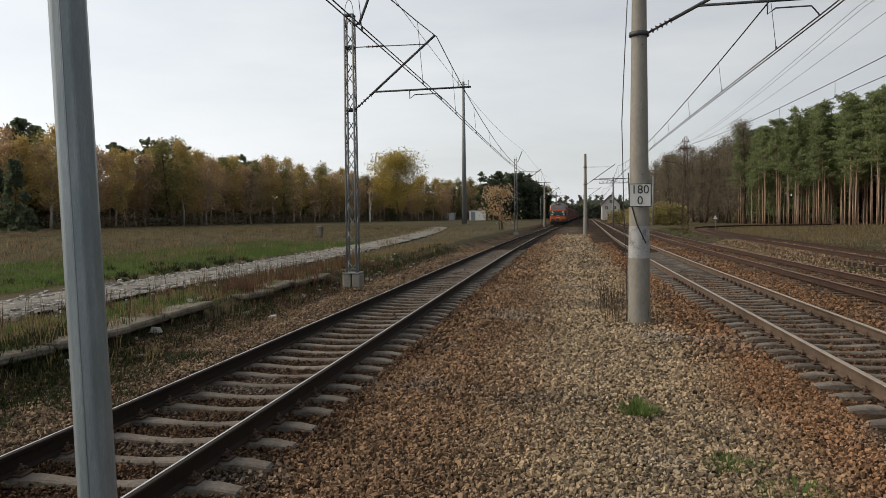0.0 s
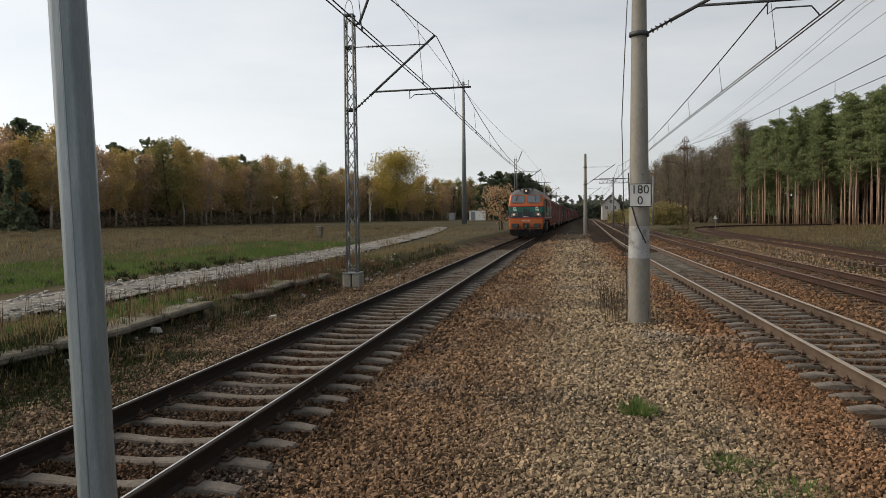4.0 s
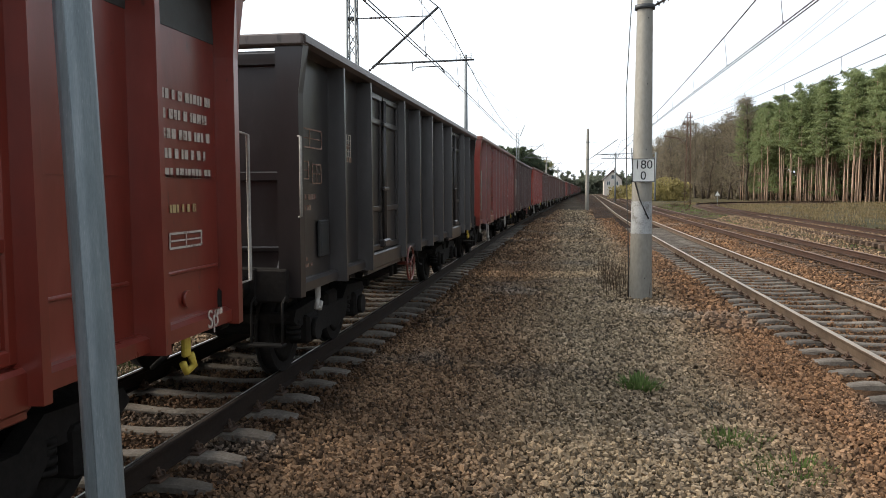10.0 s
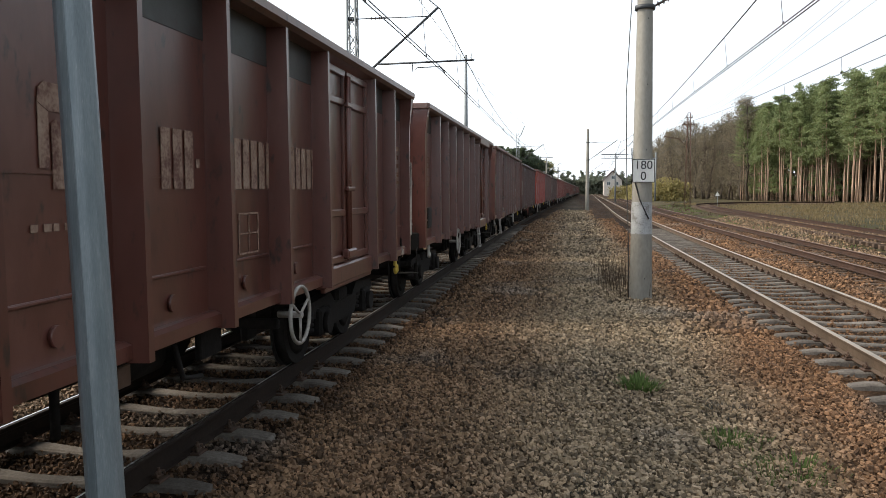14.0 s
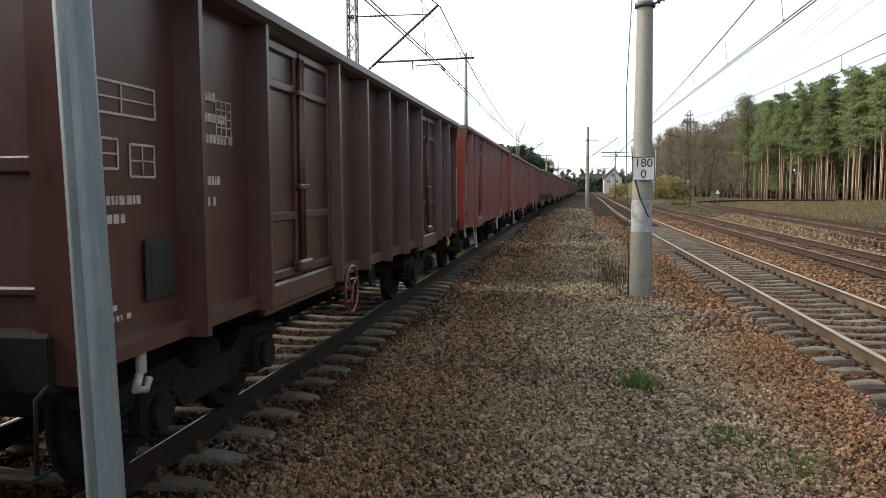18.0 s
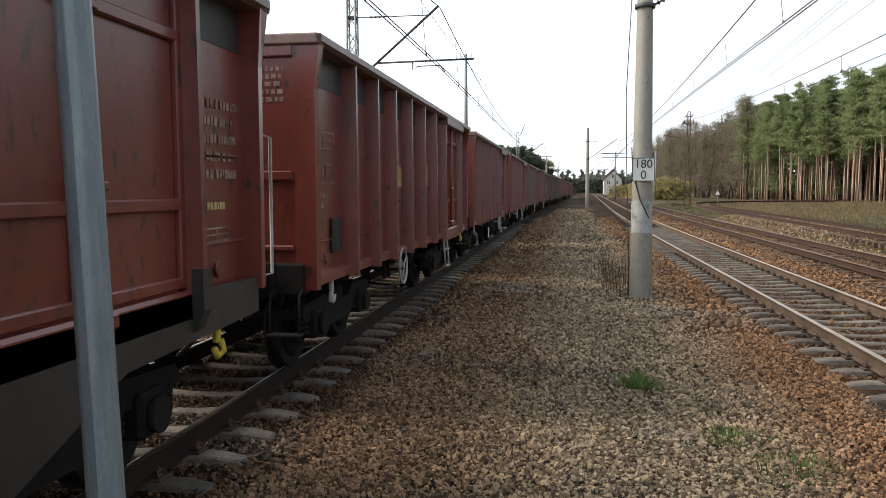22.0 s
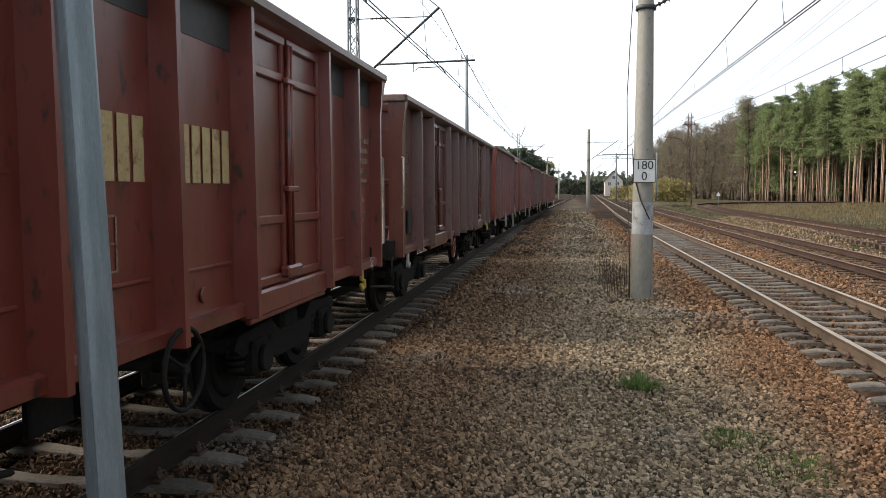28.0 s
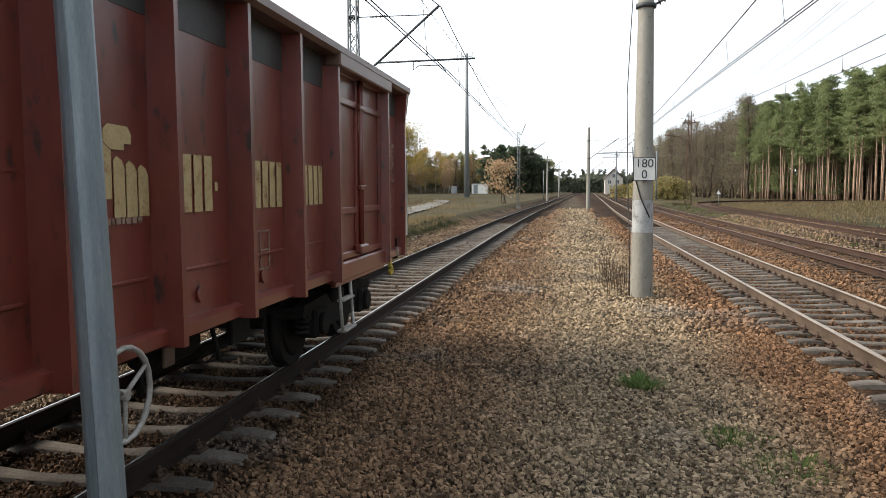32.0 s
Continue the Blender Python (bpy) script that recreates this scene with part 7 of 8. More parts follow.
undergrowth("siding_thicket", [(x + 7, y) for x, y in EDGE_B], 5.0, 10.0, 16000, M["twig"], "brown bare thicket beside the siding", 4, 0.5)
undergrowth("far_thicket", [(-60, 425), (30, 425), (110, 425)], 6.0, 12.0, 14000, M["needle_hazed"], "thicket where the line vanishes, haze put into its colour", 5, 1.2)
undergrowth("yellow_bushes", [(17.0, 172), (15.8, 150), (21.0, 149)], 1.6, 4.2, 3200, M["leaf_bush"], "yellow-green autumn bushes beside the siding", 6, 0.28)

undergrowth("yellow_shrubs", [(11.0, 192), (14.6, 190), (15.5, 151), (20.5, 148)], 1.8, 4.4, 4200, M["leaf_bush"], "yellow autumn shrubs beside the station house and the siding", 7, 0.24)

# ---------------------------------------------------------------- far structures
gm = thing("radio_mast", "tall grey tubular radio mast behind the field", "mast", pose(-21.3, 165, 0.6))
part("shaft", Mesher().cyl((0, 0, -0.5), (0, 0, 29.5), 0.55, 0.28, n=16), M["galv_mast"], gm)
part("crossbar", Mesher().box((0, 0, 28.9), (2.4, 0.08, 0.10), 0.02), M["galv_mast"], gm)
for x in (-1.1, 1.1):
    part("antenna", Mesher().box((x, 0, 29.2), (0.22, 0.15, 1.3), 0.03), M["sign_white"], gm)
part("lightning_rod", Mesher().cyl((0, 0, 29.4), (0, 0, 31.2), 0.03, 0.01, n=6), M["galv_mast"], gm)
cabin = thing("equipment_cabin", "white equipment cabin with a flat roof beside the radio mast", "cabin", pose(-18.6, 166, 0.9))
part("wall", Mesher().box((0, 0, 1.0), (3.3, 2.4, 2.0), 0.03), M["sign_white"], cabin)
part("roof", Mesher().box((0, 0, 2.05), (3.5, 2.6, 0.14), 0.03), M["whitewash"], cabin)
part("door", Mesher().box((-0.8, -1.21, 0.95), (0.9, 0.04, 1.8), 0.01), M["galv_mast"], cabin)
rack = thing("cabinet_rack", "small grey fenced cabinet beside the radio mast", "cabinet", pose(-24.0, 165, 0.9))
part("body", Mesher().box((0, 0, 0.8), (1.1, 0.6, 1.5), 0.03), M["galv_mast"], rack)
for x in (-0.9, 0.9):
    part("post", Mesher().cyl((x, -0.5, 0), (x, -0.5, 1.7), 0.04, n=6), M["galv_mast"], rack)
part("rail", Mesher().box((0, -0.5, 1.6), (1.9, 0.04, 0.05)), M["galv_mast"], rack)
stump = thing("concrete_post", "short weathered concrete stub in the meadow", "post", pose(-20.6, 64, 0.18))
part("block", Mesher().box((0, 0, 0.45), (0.42, 0.42, 0.95), 0.04), M["old_slab"], stump)
part("cap", Mesher().box((0, 0, 0.95), (0.52, 0.52, 0.10), 0.02), M["concrete"], stump)


def street_lamp(x, y, h, turn=0):
    ob = thing("lamp_post", "slim grey lamp post with a short arm", "lamp post", pose(x, y, ground_z(x, y), 0, 0, turn), "lamp posts beside the line")
    part("pole", Mesher().cyl((0, 0, 0), (0, 0, h), 0.07, 0.045, n=8), M["galv_mast"], ob)
    part("arm", Mesher().tube([(0, 0, h), (-0.5, 0, h + 0.12), (-0.9, 0, h + 0.1)], 0.03, 6), M["galv_mast"], ob)
    part("head", Mesher().box((-1.15, 0, h + 0.08), (0.6, 0.2, 0.1), 0.03), M["black"], ob)


street_lamp(-4.6, 146, 5.6, 180)
street_lamp(-2.2, 188, 5.6, 180)

# rusty lattice mast by the siding
rm = lattice_mast(14.35, 99, -0.2, 11.4, 0.7, 0.3, M["rust_mast"], "rusty lattice mast with cross-arms beside the siding", None, cell=0.9)
for z, w in ((10.0, 1.3), (10.8, 0.9)):
    part("cross_arm", Mesher().box((0, 0, z), (w, 0.10, 0.10), 0.01), M["rust_mast"], rm)
    for x in (-w / 2 + 0.1, w / 2 - 0.1):
        part("pin_insulator", Mesher().cyl((x, 0, z + 0.05), (x, 0, z + 0.35), 0.06, 0.04, n=8), M["insulator"], rm)
part("arm_bracket", Mesher().tube([(0, 0, 7.2), (-1.2, 0, 8.3), (-2.9, 0, 8.6)], 0.05, 6), M["rust_mast"], rm)
tri = thing("triangle_marker", "white triangular marker board on a post beside the siding", "marker", pose(17.3, 96, -0.1))
part("post", Mesher().cyl((0, 0, 0), (0, 0, 1.35), 0.035, n=8), M["galv_mast"], tri)
part("board", Mesher().prism([(-0.27, 1.3), (0.27, 1.3), (0, 1.8)], -0.03, 0.0), M["sign_white"], tri)
part("border", Mesher().prism([(-0.33, 1.26), (0.33, 1.26), (0, 1.89)], 0.002, 0.02), M["black"], tri)

# house by the line and portal
house = thing("station_house", "two-storey pale rendered house with a dark gable roof", "house", pose(16.6, 300, -0.2))
M["render_wall"] = material("pale_render", [(0.3, (0.50, 0.455, 0.41)), (0.7, (0.66, 0.62, 0.57))], scale=0.8, fine=10, rough=0.9, bump=0.2)
M["roof_dark"] = material("dark_roofing", [(0.3, (0.06, 0.048, 0.045)), (0.7, (0.13, 0.10, 0.095))], scale=1.5, fine=12, rough=0.85, bump=0.2)
part("wall", Mesher().prism([(-3.2, 0), (3.2, 0), (3.2, 5.9), (0, 8.9), (-3.2, 5.9)], 0, 9), M["render_wall"], house)
part("roof", Mesher().prism([(-3.7, 5.6), (0, 9.2), (3.7, 5.6), (3.7, 5.9), (0, 9.6), (-3.7, 5.9)], -0.5, 9.5), M["roof_dark"], house)
part("chimney", Mesher().box((0.8, 4.5, 9.6), (0.6, 0.6, 1.6), 0.03), M["rust_mast"], house)
for x, z in ((-1.6, 4.6), (1.4, 4.6), (0, 6.9)):
    w = part("window", Mesher().box((x, -0.03, z), (1.3, 0.08, 1.5), 0.02), M["sign_white"], house)
    for d in (-0.3, 0.3):
        part("pane", Mesher().box((x + d, -0.075, z), (0.5, 0.03, 1.3), 0.01), M["glass"], w)
part("door", Mesher().box((0.4, -0.04, 1.1), (3.4, 0.08, 2.0), 0.02), M["rust_mast"], house)
portal = thing("signal_portal", "steel lattice portal spanning the tracks", "portal", pose(0, 145, 0))
bp = bend(145)[0]
x0, x1 = T2 + bp - 0.6, T3 + bp + 5.5
for z in (7.55, 8.35):
    part("chord", Mesher().box(((x0 + x1) / 2, 0, z), (x1 - x0, 0.12, 0.12), 0.01), M["galv_mast"], portal)
k = 14
for i in range(k):
    a, b = x0 + (x1 - x0) * i / k, x0 + (x1 - x0) * (i + 1) / k
    part("web_bar", Mesher().tube([(a, 0, 7.55), ((a + b) / 2, 0, 8.35), (b, 0, 7.55)], 0.035, 5), M["galv_mast"], portal)
for x in (T2 + bp + 1.9, x1 - 0.3):
    part("leg", Mesher().cyl((x, 0, -0.3), (x, 0, 8.6), 0.17, 0.14, n=10), M["galv_mast"], portal)
# bush by the line
plant(broad_tree(91, 6.0, 6.0, M["leaf_rust"], M["bark_dark"], 40, 40, 0.17, 0.25, 0.08, 3), -8.0, 99, 0.95, 0.4, "yellow-brown autumn bush beside the line", "bush", name="bush")


# ---------------------------------------------------------------- the locomotive
# Its space: y runs back from the leading face, z up from the rail top.
LOCO = thing("diesel_locomotive", "orange, green and slate diesel locomotive with lit headlights hauling the train", "locomotive")
LEN = 15.55


def plan(hw, y0, y1, r, k=6):
    """Rounded-rectangle outline seen from above."""
    pts = []
    for cx, cy, a0 in ((hw - r, y0 + r, -90), (hw - r, y1 - r, 0), (-hw + r, y1 - r, 90), (-hw + r, y0 + r, 180)):
        for i in range(k + 1):
            a = radians(a0 + 90 * i / k)
            pts.append((cx + r * math.cos(a), cy + r * math.sin(a)))
    return pts


def shell(rings, cap=True):
    """Skin through outlines [(outline, z)], each with as many points."""
    mb = Mesher()
    n = len(rings[0][0])
    vs = [(x, y, z) for o, z in rings for x, y in o]
    fs = [(k * n + i, k * n + (i + 1) % n, (k + 1) * n + (i + 1) % n, (k + 1) * n + i) for k in range(len(rings) - 1) for i in range(n)]
    mb.add(vs, fs, True)
    if cap:
        o = (len(rings) - 1) * n
        mb.add([vs[o + i] for i in range(n)], [tuple(range(n))])
    return mb


part("slate_band", shell([(plan(1.475, 0.02, LEN, 0.15), 1.66), (plan(1.475, 0.02, LEN, 0.15), 2.25)], False), M["loco_grey"], LOCO, "dark slate lower body band")
part("green_band", shell([(plan(1.476, 0.02, LEN, 0.15), 2.25), (plan(1.476, 0.02, LEN, 0.15), 2.70)], False), M["loco_green"], LOCO, "green body band")
part("red_moulding", shell([(plan(1.49, 0.0, LEN + 0.02, 0.16), 2.70), (plan(1.50, -0.02, LEN + 0.04, 0.17), 2.73), (plan(1.50, -0.02, LEN + 0.04, 0.17), 2.80), (plan(1.478, 0.0, LEN + 0.02, 0.16), 2.83)], False),
     M["loco_red"], LOCO, "red moulding round the cab")
part("orange_band", shell([(plan(1.476, 0.02, LEN, 0.15), 2.83), (plan(1.472, 0.05, LEN - 0.05, 0.17), 3.05), (plan(1.46, 0.11, LEN - 0.11, 0.22), 3.30), (plan(1.43, 0.18, LEN - 0.18, 0.29), 3.58),
                           (plan(1.37, 0.27, LEN - 0.27, 0.38), 3.82)], False), M["loco_orange"], LOCO, "orange upper body band")
part("roof", shell([(plan(1.385, 0.25, LEN - 0.25, 0.38), 3.80), (plan(1.34, 0.30, LEN - 0.30, 0.42), 3.89), (plan(1.18, 0.44, LEN - 0.44, 0.55), 4.09), (plan(0.95, 0.62, LEN - 0.62, 0.6), 4.25),
                    (plan(0.65, 0.82, LEN - 0.82, 0.6), 4.35), (plan(0.3, 1.0, LEN - 1.0, 0.28), 4.40)]), M["loco_roof"], LOCO, "grey domed roof")
part("roof_deck", Mesher().prism([(-1.44, 3.40), (-1.47, 3.48), (-1.16, 4.10), (-0.55, 4.42), (0.55, 4.42), (1.16, 4.10), (1.47, 3.48), (1.44, 3.40)], 2.3, LEN - 2.3), M["loco_roof"], LOCO)
for y in (3.2, 5.4, 7.6, 9.8, 11.4):
    part("roof_hatch", Mesher().prism([(-0.9, 4.22), (-0.5, 4.50), (0.5, 4.50), (0.9, 4.22)], y - 0.8, y + 0.8), M["loco_grey"], LOCO)
part("exhaust", Mesher().box((0, 6.5, 4.56), (0.5, 0.8, 0.2), 0.03), M["underframe"], LOCO)
for s in (-1, 1):
    part("roof_rail", Mesher().tube([(s * 1.24, 2.3, 3.92), (s * 1.24, LEN - 2.3, 3.92)], 0.025, 6), M["white_fit"], LOCO)
part("red_stripe", shell([(plan(1.50, -0.03, LEN + 0.05, 0.15), 1.58), (plan(1.52, -0.05, LEN + 0.07, 0.15), 1.60), (plan(1.52, -0.05, LEN + 0.07, 0.15), 1.67), (plan(1.48, 0, LEN + 0.02, 0.15), 1.70)], False),
     M["loco_red"], LOCO, "red sill stripe")
part("frame_sill", Mesher().box((0, LEN / 2, 1.50), (2.90, LEN - 0.9, 0.16), 0.02), M["loco_grey"], LOCO)
# orange aprons under each end
for y, s in ((0.0, 1), (LEN, -1)):
    base = pose(0, y, 0) if s > 0 else Matrix.Translation((0, y, 0)) @ Matrix.Rotation(math.pi, 4, "Z")
    ap = shell([(plan(1.36, -0.02, 0.11, 0.05), 0.72), (plan(1.46, -0.06, 0.26, 0.12), 1.2), (plan(1.475, -0.06, 0.36, 0.15), 1.58)], False)
    part("apron", ap, M["loco_orange"], LOCO, "orange front apron", base)
    part("apron_back", Mesher().prism([(0.12, 0.70), (0.16, 0.70), (0.28, 1.2), (0.42, 1.58), (0.37, 1.58), (0.265, 1.2)], -1.37, 1.37, "x"), M["black"], LOCO, "dark back of the apron", base)
    for x in (-0.92, 0.92):
        part("buffer_shroud", Mesher().box((x, -0.12, 1.02), (0.58, 0.26, 0.36), 0.05), M["underframe"], LOCO, at=base)
        part("buffer", Mesher().cyl((x, -0.15, 1.03), (x, -0.55, 1.03), 0.12, n=16).prism([(x + a, 1.03 + b) for a, b in plan(0.26, -0.17, 0.17, 0.10, 5)], -0.60, -0.55), M["buffer_face"], LOCO, "worn grey buffer plate", base)
        part("rail_guard", Mesher().box((x * 0.8, 0.1, 0.42), (0.10, 0.06, 0.6), 0.01).box((x, -0.05, 0.86), (0.7, 0.04, 0.03)), M["underframe"], LOCO, at=base)
    part("coupler_pocket", Mesher().box((0, -0.05, 1.02), (0.56, 0.16, 0.44), 0.03), M["black"], LOCO, at=base)
    part("coupling", Mesher().tube([(0, -0.1, 1.08), (0.02, -0.38, 1.05), (0.02, -0.42, 0.86), (-0.02, -0.36, 0.74)], 0.035, 6), M["wheel_steel"], LOCO, "steel screw coupling", base)
    part("plough_lip", Mesher().box((0, -0.07, 0.725), (2.70, 0.03, 0.018), 0.004), M["wheel_steel"], LOCO, at=base)
    part("plough", Mesher().prism([(-1.16, 0.16), (1.16, 0.16), (1.36, 0.36), (1.36, 0.72), (-1.36, 0.72), (-1.36, 0.36)], -0.06, 0.02).prism([(-0.7, 0.12), (0.7, 0.12), (0.5, 0.52), (-0.5, 0.52)], -0.14, -0.05), M["underframe"], LOCO, at=base)
    for x, d in ((-0.78, 0.62), (-0.58, 0.55), (-0.42, 0.42), (0.36, 0.58), (0.50, 0.46), (0.70, 0.5)):
        part("air_hose", Mesher().tube([(x, -0.05, 0.88), (x - 0.03, -0.24, 0.84), (x - 0.07, -0.30, 0.88 - d * 0.6), (x + 0.02, -0.28, 0.88 - d), (x + 0.16, -0.20, 0.90 - d)], 0.027, 6), M["black"], LOCO, at=base)
    # windscreens
    for x in (-0.66, 0.66):
        tilt = Matrix.Rotation(radians(-14), 3, "X")
        def pane(hw, hh, r, t):
            pts = [(px_ , pz_) for px_, pz_ in plan(hw, -hh, hh, r, 5)]
            m = Mesher().prism(pts, -t, t)
            m.v = [tuple(Vector((x, 0.15, 3.40)) + tilt @ Vector(q)) for q in m.v]
            return m
        part("windscreen_surround", pane(0.615, 0.40, 0.15, 0.022), M["loco_red"], LOCO, at=base)
        part("windscreen_seal", pane(0.590, 0.378, 0.13, 0.034), M["loco_orange"], LOCO, at=base)
        part("windscreen_gasket", pane(0.560, 0.352, 0.11, 0.038), M["black"], LOCO, at=base)
        part("windscreen", pane(0.535, 0.328, 0.10, 0.043), M["screen"], LOCO, "windscreen with the sky's reflection in its colour", base)
        for d in (0.0, 0.07):
            part("wiper", Mesher().tube([(x + 0.10 * x + d, 0.17, 3.84), (x + 0.16 * x + d * 0.6, 0.09, 3.56), (x + 0.22 * x - d * 0.4, 0.05, 3.36)], 0.010, 5)
                 .tube([(x + 0.20 * x + d * 0.2, 0.06, 3.60), (x + 0.22 * x - d * 0.3, 0.03, 3.24)], 0.014, 5), M["black"], LOCO, at=base)
    part("lamp_box", Mesher().prism([(-0.27, 3.98), (0.27, 3.98), (0.27, 4.30), (0.18, 4.40), (-0.18, 4.40), (-0.27, 4.30)], 0.26, 0.9), M["loco_roof"], LOCO, at=base)
    part("lamp_bezel", Mesher().box((0, 0.25, 4.18), (0.40, 0.03, 0.32), 0.06), M["black"], LOCO, at=base)
    for x in (-0.52, 0.52):
        part("horn", Mesher().cyl((x, 0.75, 4.24), (x, 0.45, 4.30), 0.04, 0.08, n=10).cyl((x, 0.70, 4.1), (x, 0.70, 4.26), 0.02, n=6), M["black"], LOCO, at=base)
    gr = Mesher().box((0, 0.0, 2.20), (0.60, 0.05, 0.62), 0.02)
    for j in range(13):
        gr.box((0, -0.032, 1.93 + j * 0.045), (0.55, 0.024, 0.02), 0.005)
    part("nose_grille", gr, M["grille_paint"], LOCO, at=base)
    part("aerial", Mesher().tube([(-0.32, 0.9, 4.2), (-0.34, 0.9, 4.42)], 0.012, 5), M["black"], LOCO, at=base)
    for x in (-1.17, 1.17):
        part("nose_handrail", Mesher().tube([(x, 0.02, 1.74), (x, -0.09, 1.75), (x, -0.09, 2.16), (x, 0.02, 2.17)], 0.016, 6), M["white_fit"], LOCO, "white-painted handrail", base)
    lit = M["headlight"] if s > 0 else M["glass"]
    part("headlight", Mesher().cyl((0, 0.24, 4.18), (0, 0.225, 4.18), 0.085, n=16), lit, LOCO, "lit top headlight" if s > 0 else "unlit headlight", base)
    for x in (-1.02, 1.02):
        part("lamp_housing", Mesher().box((x * 0.92, 0.0, 2.0), (0.46, 0.07, 0.31), 0.03), M["lamp_plate"], LOCO, "pale metal lamp housing", base)
        part("lamp_rim", Mesher().cyl((x, -0.02, 2.0), (x, -0.042, 2.0), 0.12, n=18).cyl((x * 0.79, -0.02, 2.0), (x * 0.79, -0.042, 2.0), 0.105, n=18), M["black"], LOCO, at=base)
        part("headlight", Mesher().cyl((x, -0.03, 2.0), (x, -0.05, 2.0), 0.095, n=16), lit, LOCO, "lit lower headlight" if s > 0 else "unlit lamp", base)
        part("tail_lamp", Mesher().cyl((x * 0.79, -0.03, 2.0), (x * 0.79, -0.05, 2.0), 0.085, n=14), M["glass"], LOCO, at=base)
        part("front_handrail", Mesher().tube([(x * 1.20, 0.02, 1.78), (x * 1.20, -0.07, 1.78), (x * 1.20, -0.07, 2.06), (x * 1.20, 0.02, 2.06)], 0.014, 6), M["white_fit"], LOCO, at=base)
        mark = Mesher()
        for pts in ([(0, 0.04), (0.06, 0.04), (0.06, 0.27), (0, 0.30)], [(0, 0.31), (0.06, 0.28), (0.17, 0.28), (0.17, 0.20), (0.23, 0.20), (0.23, 0.33), (0.19, 0.37), (0.04, 0.37)],
                    [(0.08, 0), (0.13, 0), (0.13, 0.19), (0.08, 0.19)], [(0.145, 0), (0.205, 0), (0.205, 0.17), (0.145, 0.18)], [(0.22, 0), (0.29, 0), (0.29, 0.14), (0.26, 0.17), (0.22, 0.17)]):
            mark.prism([(x * 0.92 - 0.15 + a, 2.33 + b) for a, b in pts], 0.006, 0.016)
        part("emblem", mark, M["sign_white"], LOCO, "white operator's mark as a plain shape", base)
    mb = Mesher()
    for i in range(7):
        mb.box((-0.30 + i * 0.095, -0.068, 1.43), (0.062, 0.006, 0.085))
    tagged(part("painted_number", mb, M["sign_white"], LOCO, "pale number as plain bars", base), kind="stuff")
    mb = Mesher()
    for i in range(6):
        mb.box((-0.23 + i * 0.09, 0.012, 1.80), (0.055, 0.006, 0.07))
    tagged(part("painted_number", mb, M["sign_white"], LOCO, "pale number as plain bars", base), kind="stuff")


def side_part(name, mb, mat, label=""):
    """Puts a part on both flanks, the far one turned about the middle."""
    me = mb.mesh(name, mat)
    kind = "stuff" if name in ("painted_number", "painted_word") else ""
    tagged(part(name, me, None, LOCO, label), kind=kind)
    tagged(part(name, me, None, LOCO, label), kind=kind).matrix_basis = (Matrix.Translation((0, LEN, 0)) @ Matrix.Rotation(math.pi, 4, "Z"))


for y0, y1 in ((1.11, 1.94), (10.9, 11.65)):
    ym = (y0 + y1) / 2
    side_part("cab_door", Mesher().box((1.475, ym, 1.97), (0.03, y1 - y0 - 0.04, 0.56), 0.01), M["loco_grey"], "cab door, slate at the foot")
    side_part("door_panel", Mesher().box((1.475, ym, 2.53), (0.03, y1 - y0 - 0.04, 0.55), 0.01), M["loco_green"], "green middle of the cab door")
    side_part("door_panel", Mesher().box((1.475, ym, 3.08), (0.03, y1 - y0 - 0.04, 0.54), 0.01), M["loco_orange"], "orange head of the cab door")
    side_part("door_glass", Mesher().box((1.492, ym, 3.03), (0.012, 0.42, 0.52), 0.006), M["glass"])
    side_part("door_glass_frame", Mesher().box((1.488, ym, 3.03), (0.012, 0.50, 0.60), 0.006), M["black"])
    for y in (y0 - 0.05, y1 + 0.05):
        side_part("door_handrail", Mesher().tube([(1.47, y, 1.76), (1.54, y, 1.78), (1.54, y, 3.2), (1.47, y, 3.22)], 0.016, 6), M["white_fit"])
    side_part("door_steps", Mesher().tube([(1.42, ym - 0.3, 1.5), (1.46, ym - 0.3, 1.22), (1.46, ym + 0.3, 1.22), (1.42, ym + 0.3, 1.5)], 0.022, 6).box((1.42, ym, 1.22), (0.14, 0.6, 0.03), 0.006), M["white_fit"])
for i in range(5):
    y = 2.12 + i * 0.47
    mb = Mesher().box((1.485, y + 0.22, 2.83), (0.02, 0.42, 1.16), 0.006)
    for j in range(12):
        mb.box((1.50, y + 0.22, 2.32 + j * 0.09), (0.016, 0.38, 0.02))
    side_part("grille", mb, M["black"])
for i in range(6):
    side_part("grille_bar", Mesher().box((1.50, 2.10 + i * 0.47, 2.83), (0.035, 0.035, 1.22), 0.006), M["loco_grey"])
for k, (y0, y1) in enumerate(((5.55, 6.15), (6.55, 7.15), (7.55, 8.2), (8.7, 9.4), (9.7, 10.5))):
    ym = (y0 + y1) / 2
    side_part("window_frame", Mesher().box((1.468, ym, 3.06), (0.05, y1 - y0 + 0.08, 0.56), 0.02), M["black"])
    side_part("window_pane", Mesher().box((1.478, ym, 3.06), (0.05, y1 - y0 - 0.02, 0.46), 0.02), M["glass"] if k > 2 else M["loco_red"], "side window" if k > 2 else "closed red window shutter")
for y0, y1 in ((0.45, 0.92), (14.15, 14.6)):
    ym = (y0 + y1) / 2
    side_part("cab_window_frame", Mesher().box((1.462, ym, 3.10), (0.05, y1 - y0 + 0.1, 0.60), 0.04), M["loco_red"])
    side_part("cab_window", Mesher().box((1.474, ym, 3.10), (0.05, y1 - y0, 0.50), 0.03), M["glass"])
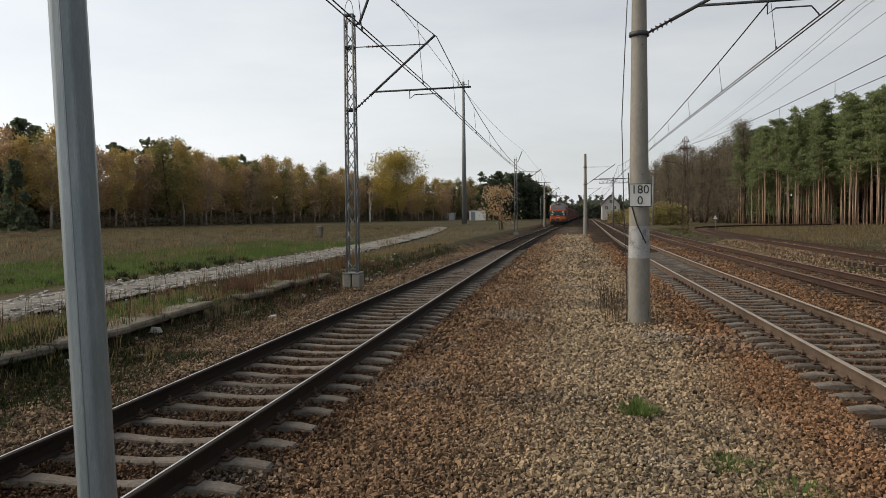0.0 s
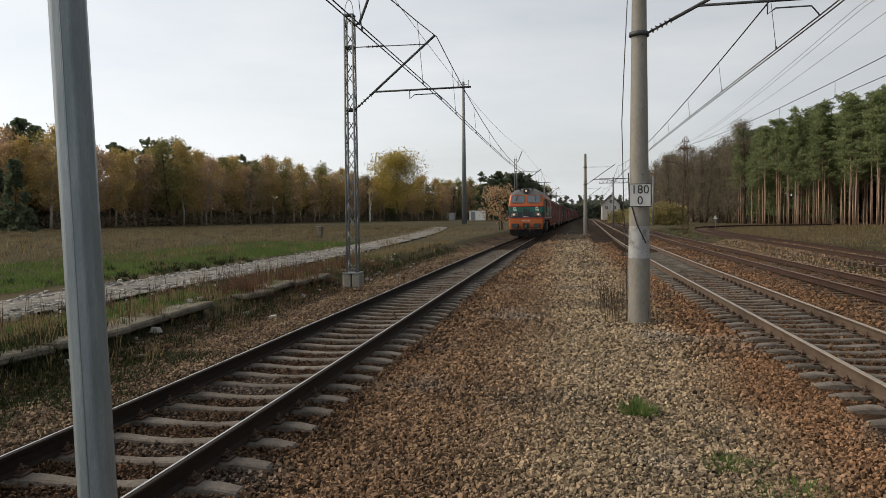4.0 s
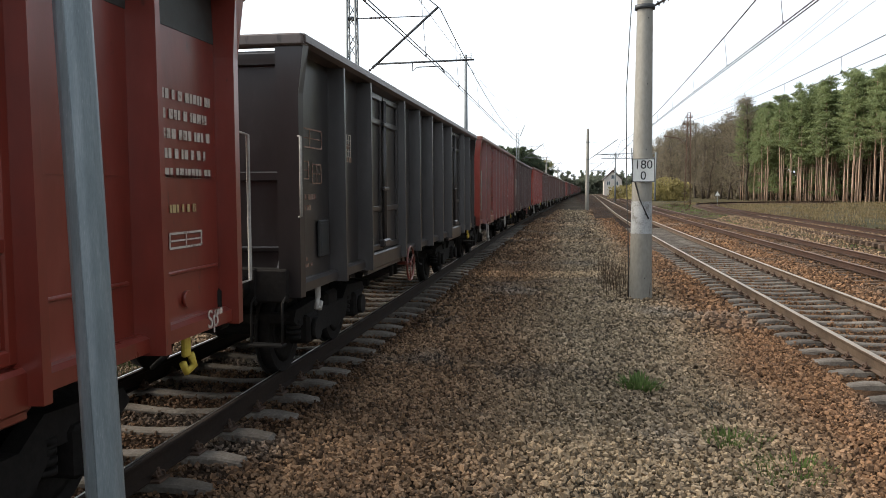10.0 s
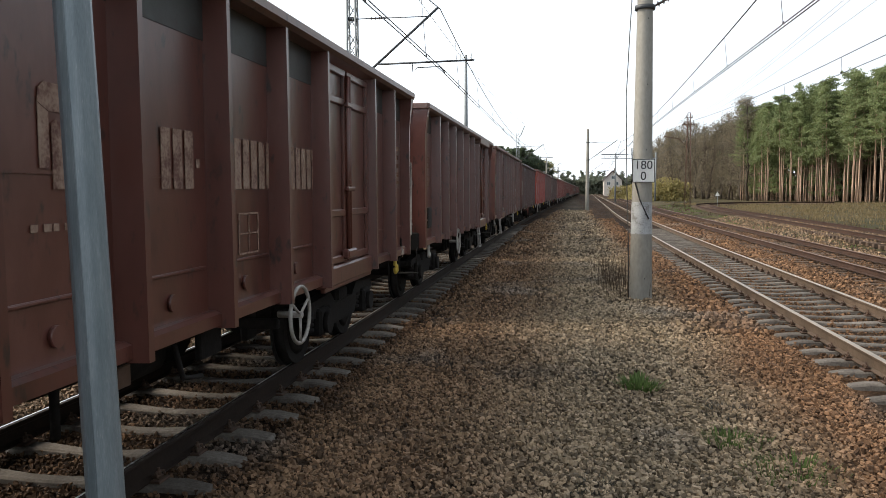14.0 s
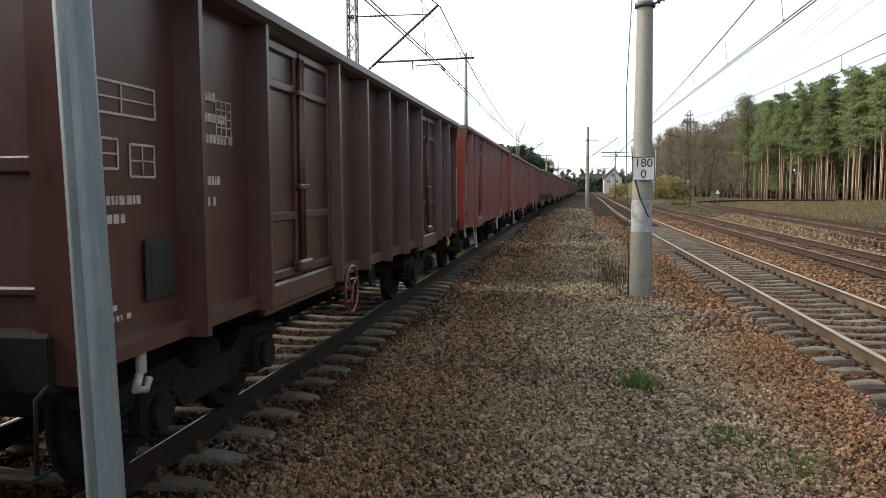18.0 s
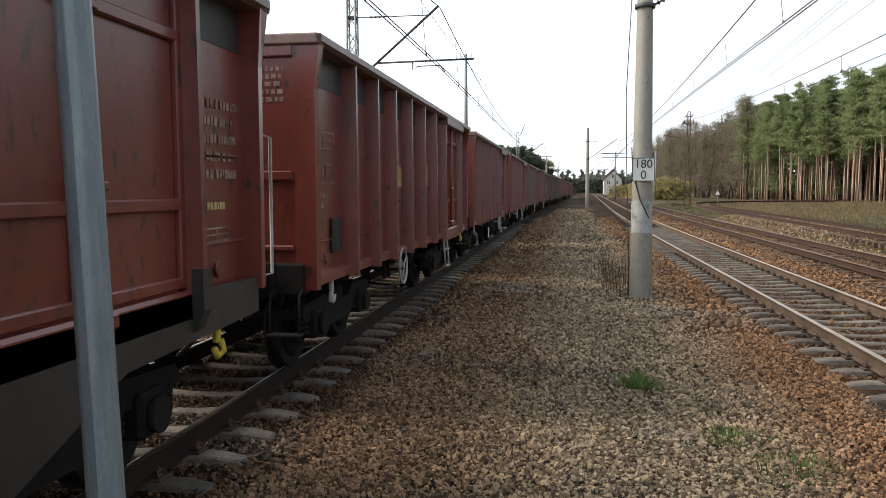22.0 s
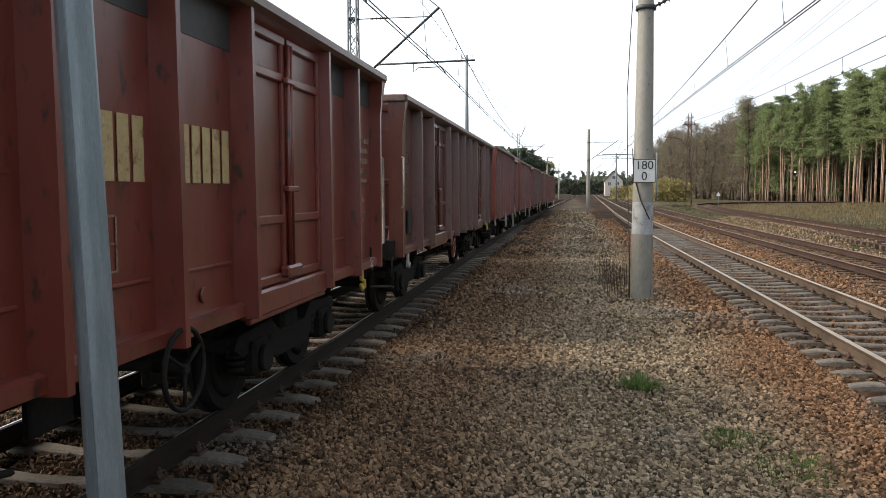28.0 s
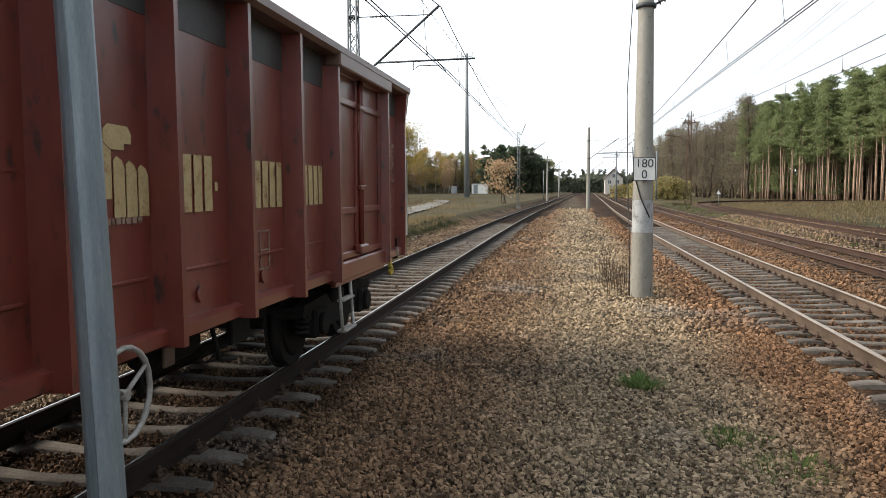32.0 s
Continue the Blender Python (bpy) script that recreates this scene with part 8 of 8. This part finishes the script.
side_part("vent_shutter", Mesher().box((1.48, 12.95, 3.0), (0.03, 0.70, 0.66), 0.01).box((1.50, 12.95, 3.0), (0.02, 0.6, 0.02)).box((1.50, 12.5, 3.05), (0.05, 0.12, 0.05), 0.01), M["loco_orange"])
side_part("access_panel", Mesher().box((1.484, 13.0, 2.16), (0.012, 0.9, 0.9), 0.006), M["loco_green"])
side_part("access_panel", Mesher().box((1.484, 12.2, 2.45), (0.012, 0.4, 1.5), 0.006), M["loco_grey"])
for z in (2.42, 2.38, 2.34, 2.16, 2.12, 2.08, 1.95, 1.91):
    side_part("swage", Mesher().box((1.482, 7.68, z), (0.03, 6.0, 0.022), 0.008), M["loco_grey"] if z < 2.25 else M["loco_green"])
for z in (2.42, 2.12, 1.86):
    side_part("swage", Mesher().box((1.482, 0.72, z), (0.03, 0.6, 0.03), 0.01), M["loco_grey"] if z < 2.25 else M["loco_green"])
mb = Mesher()
for i in range(13):
    if i not in (3, 9):
        mb.box((1.501, 5.2 + i * 0.36, 2.02), (0.006, 0.26, 0.30))
side_part("painted_word", mb, M["stencil"], "large white lettering as plain bars")
mb = Mesher()
for i in range(9):
    mb.box((1.501, 8.75 + i * 0.22, 2.55), (0.006, 0.14, 0.14))
side_part("painted_number", mb, M["stencil"], "pale number as plain bars")
# running gear
LOCO_WHEEL = (lambda mb: ([mb.cyl((s * 0.68, 0, 0), (s * 0.80, 0, 0), 0.525, n=30).cyl((s * 0.66, 0, 0), (s * 0.68, 0, 0), 0.55, n=30).cyl((s * 0.80, 0, 0), (s * 0.83, 0, 0), 0.16, n=14) for s in (-1, 1)],
                          mb.cyl((-0.9, 0, 0), (0.9, 0, 0), 0.1, n=10), mb)[2])(Mesher()).mesh("wheelset", M["underframe"])
lb = Mesher()
for s in (-1, 1):
    lb.prism([(-2.5, 0.85), (-2.3, 1.02), (2.3, 1.02), (2.5, 0.85), (2.3, 0.76), (-2.3, 0.76)], s * 1.06 - 0.07, s * 1.06 + 0.07, "x")
    for k in (-1.85, 0, 1.85):
        lb.box((s * 1.08, k, 0.54), (0.30, 0.40, 0.36), 0.05)
        lb.cyl((s * 1.22, k, 0.53), (s * 1.30, k, 0.53), 0.15, n=16)
        for d in (-0.42, 0.42):
            for h in range(6):
                lb.cyl((s * 1.10, k + d, 0.44 + h * 0.058), (s * 1.10, k + d, 0.478 + h * 0.058), 0.115, n=12)
    for k in (-0.95, 0.95):
        lb.cyl((s * 1.20, k - 0.28, 0.95), (s * 1.20, k + 0.28, 0.95), 0.15, n=14)
        lb.tube([(s * 1.22, k, 0.85), (s * 1.24, k + 0.2, 0.55), (s * 1.18, k + 0.3, 0.3)], 0.03, 5)
    lb.tube([(s * 1.24, -2.4, 0.70), (s * 1.26, -1.2, 0.62), (s * 1.26, 1.2, 0.66), (s * 1.24, 2.4, 0.70)], 0.022, 5)
lb.box((0, 0, 0.9), (2.1, 3.2, 0.3), 0.05)
lb = lb.mesh("bogie", M["underframe"])
for y in (3.35, LEN - 3.35):
    bo = part("bogie", lb, None, LOCO, at=pose(0, y, 0))
    for k in (-1.85, 0, 1.85):
        WHEELS.append(part("wheelset", LOCO_WHEEL, None, bo, at=pose(0, k, 0.525)))
part("fuel_tank", Mesher().prism([(-1.2, 0.36), (1.2, 0.36), (1.40, 0.55), (1.40, 1.36), (-1.40, 1.36), (-1.40, 0.55)], 6.35, 8.65), M["loco_grey"], LOCO)
for s in (-1, 1):
    for y in (5.95, 9.05):
        part("air_tank", Mesher().cyl((s * 1.1, y - 0.25, 1.1), (s * 1.1, y + 0.25, 1.1), 0.2, n=14), M["underframe"], LOCO)
part("frame_deck", Mesher().box((0, LEN / 2, 1.32), (2.3, LEN - 1.0, 0.24), 0.02), M["underframe"], LOCO)




def lower_cab(base=1.6, share=0.915):
    """Brings the body above the frame down to this engine's height."""
    for me in {o.data for o in LOCO.children if o.type == "MESH"}:
        for v in me.vertices:
            if v.co.z > base:
                v.co.z = base + (v.co.z - base) * share


lower_cab()

# ---------------------------------------------------------------- what moves
def travelled(t):
    """Metres the train has run when its first wagon's front stands at y = 10."""
    return -0.0180417 * t * t + 19.53096 * t - 151.4918


def on_line(s0, t, length):
    y = 10 + s0 - travelled(t)
    b0, b1 = bend(y)[0], bend(y + length)[0]
    return pose(T1 + b0, y, 0, 0, 0, -math.degrees(math.atan2(b1 - b0, length)))


def motions():
    steps = [i * 0.8 for i in range(41)]
    walk(LOCO, [(t, on_line(-17.3, t, 16.0)) for t in steps])
    for wg, off, length in WAGONS:
        walk(wg, [(t, on_line(off, t, length)) for t in steps])
    # wheels roll without slipping; both places in a bogie turn alike
    done = {}
    for w in WHEELS:
        key = tuple(round(v, 3) for v in w.location)
        if key not in done:
            p0 = w.location.copy()
            rows = []
            for i in range(int(32 / 0.0667) + 1):
                t = min(i / 15, 32)
                rows.append((t, pose(p0.x, p0.y, p0.z, math.degrees(travelled(t) / p0.z) % 360, 0, 0)))
            walk(w, rows)
            done[key] = w.animation_data
        else:
            w.rotation_mode = "QUATERNION"
            w.animation_data_create()
            w.animation_data.action = done[key].action
            w.animation_data.action_slot = done[key].action_slot


motions()
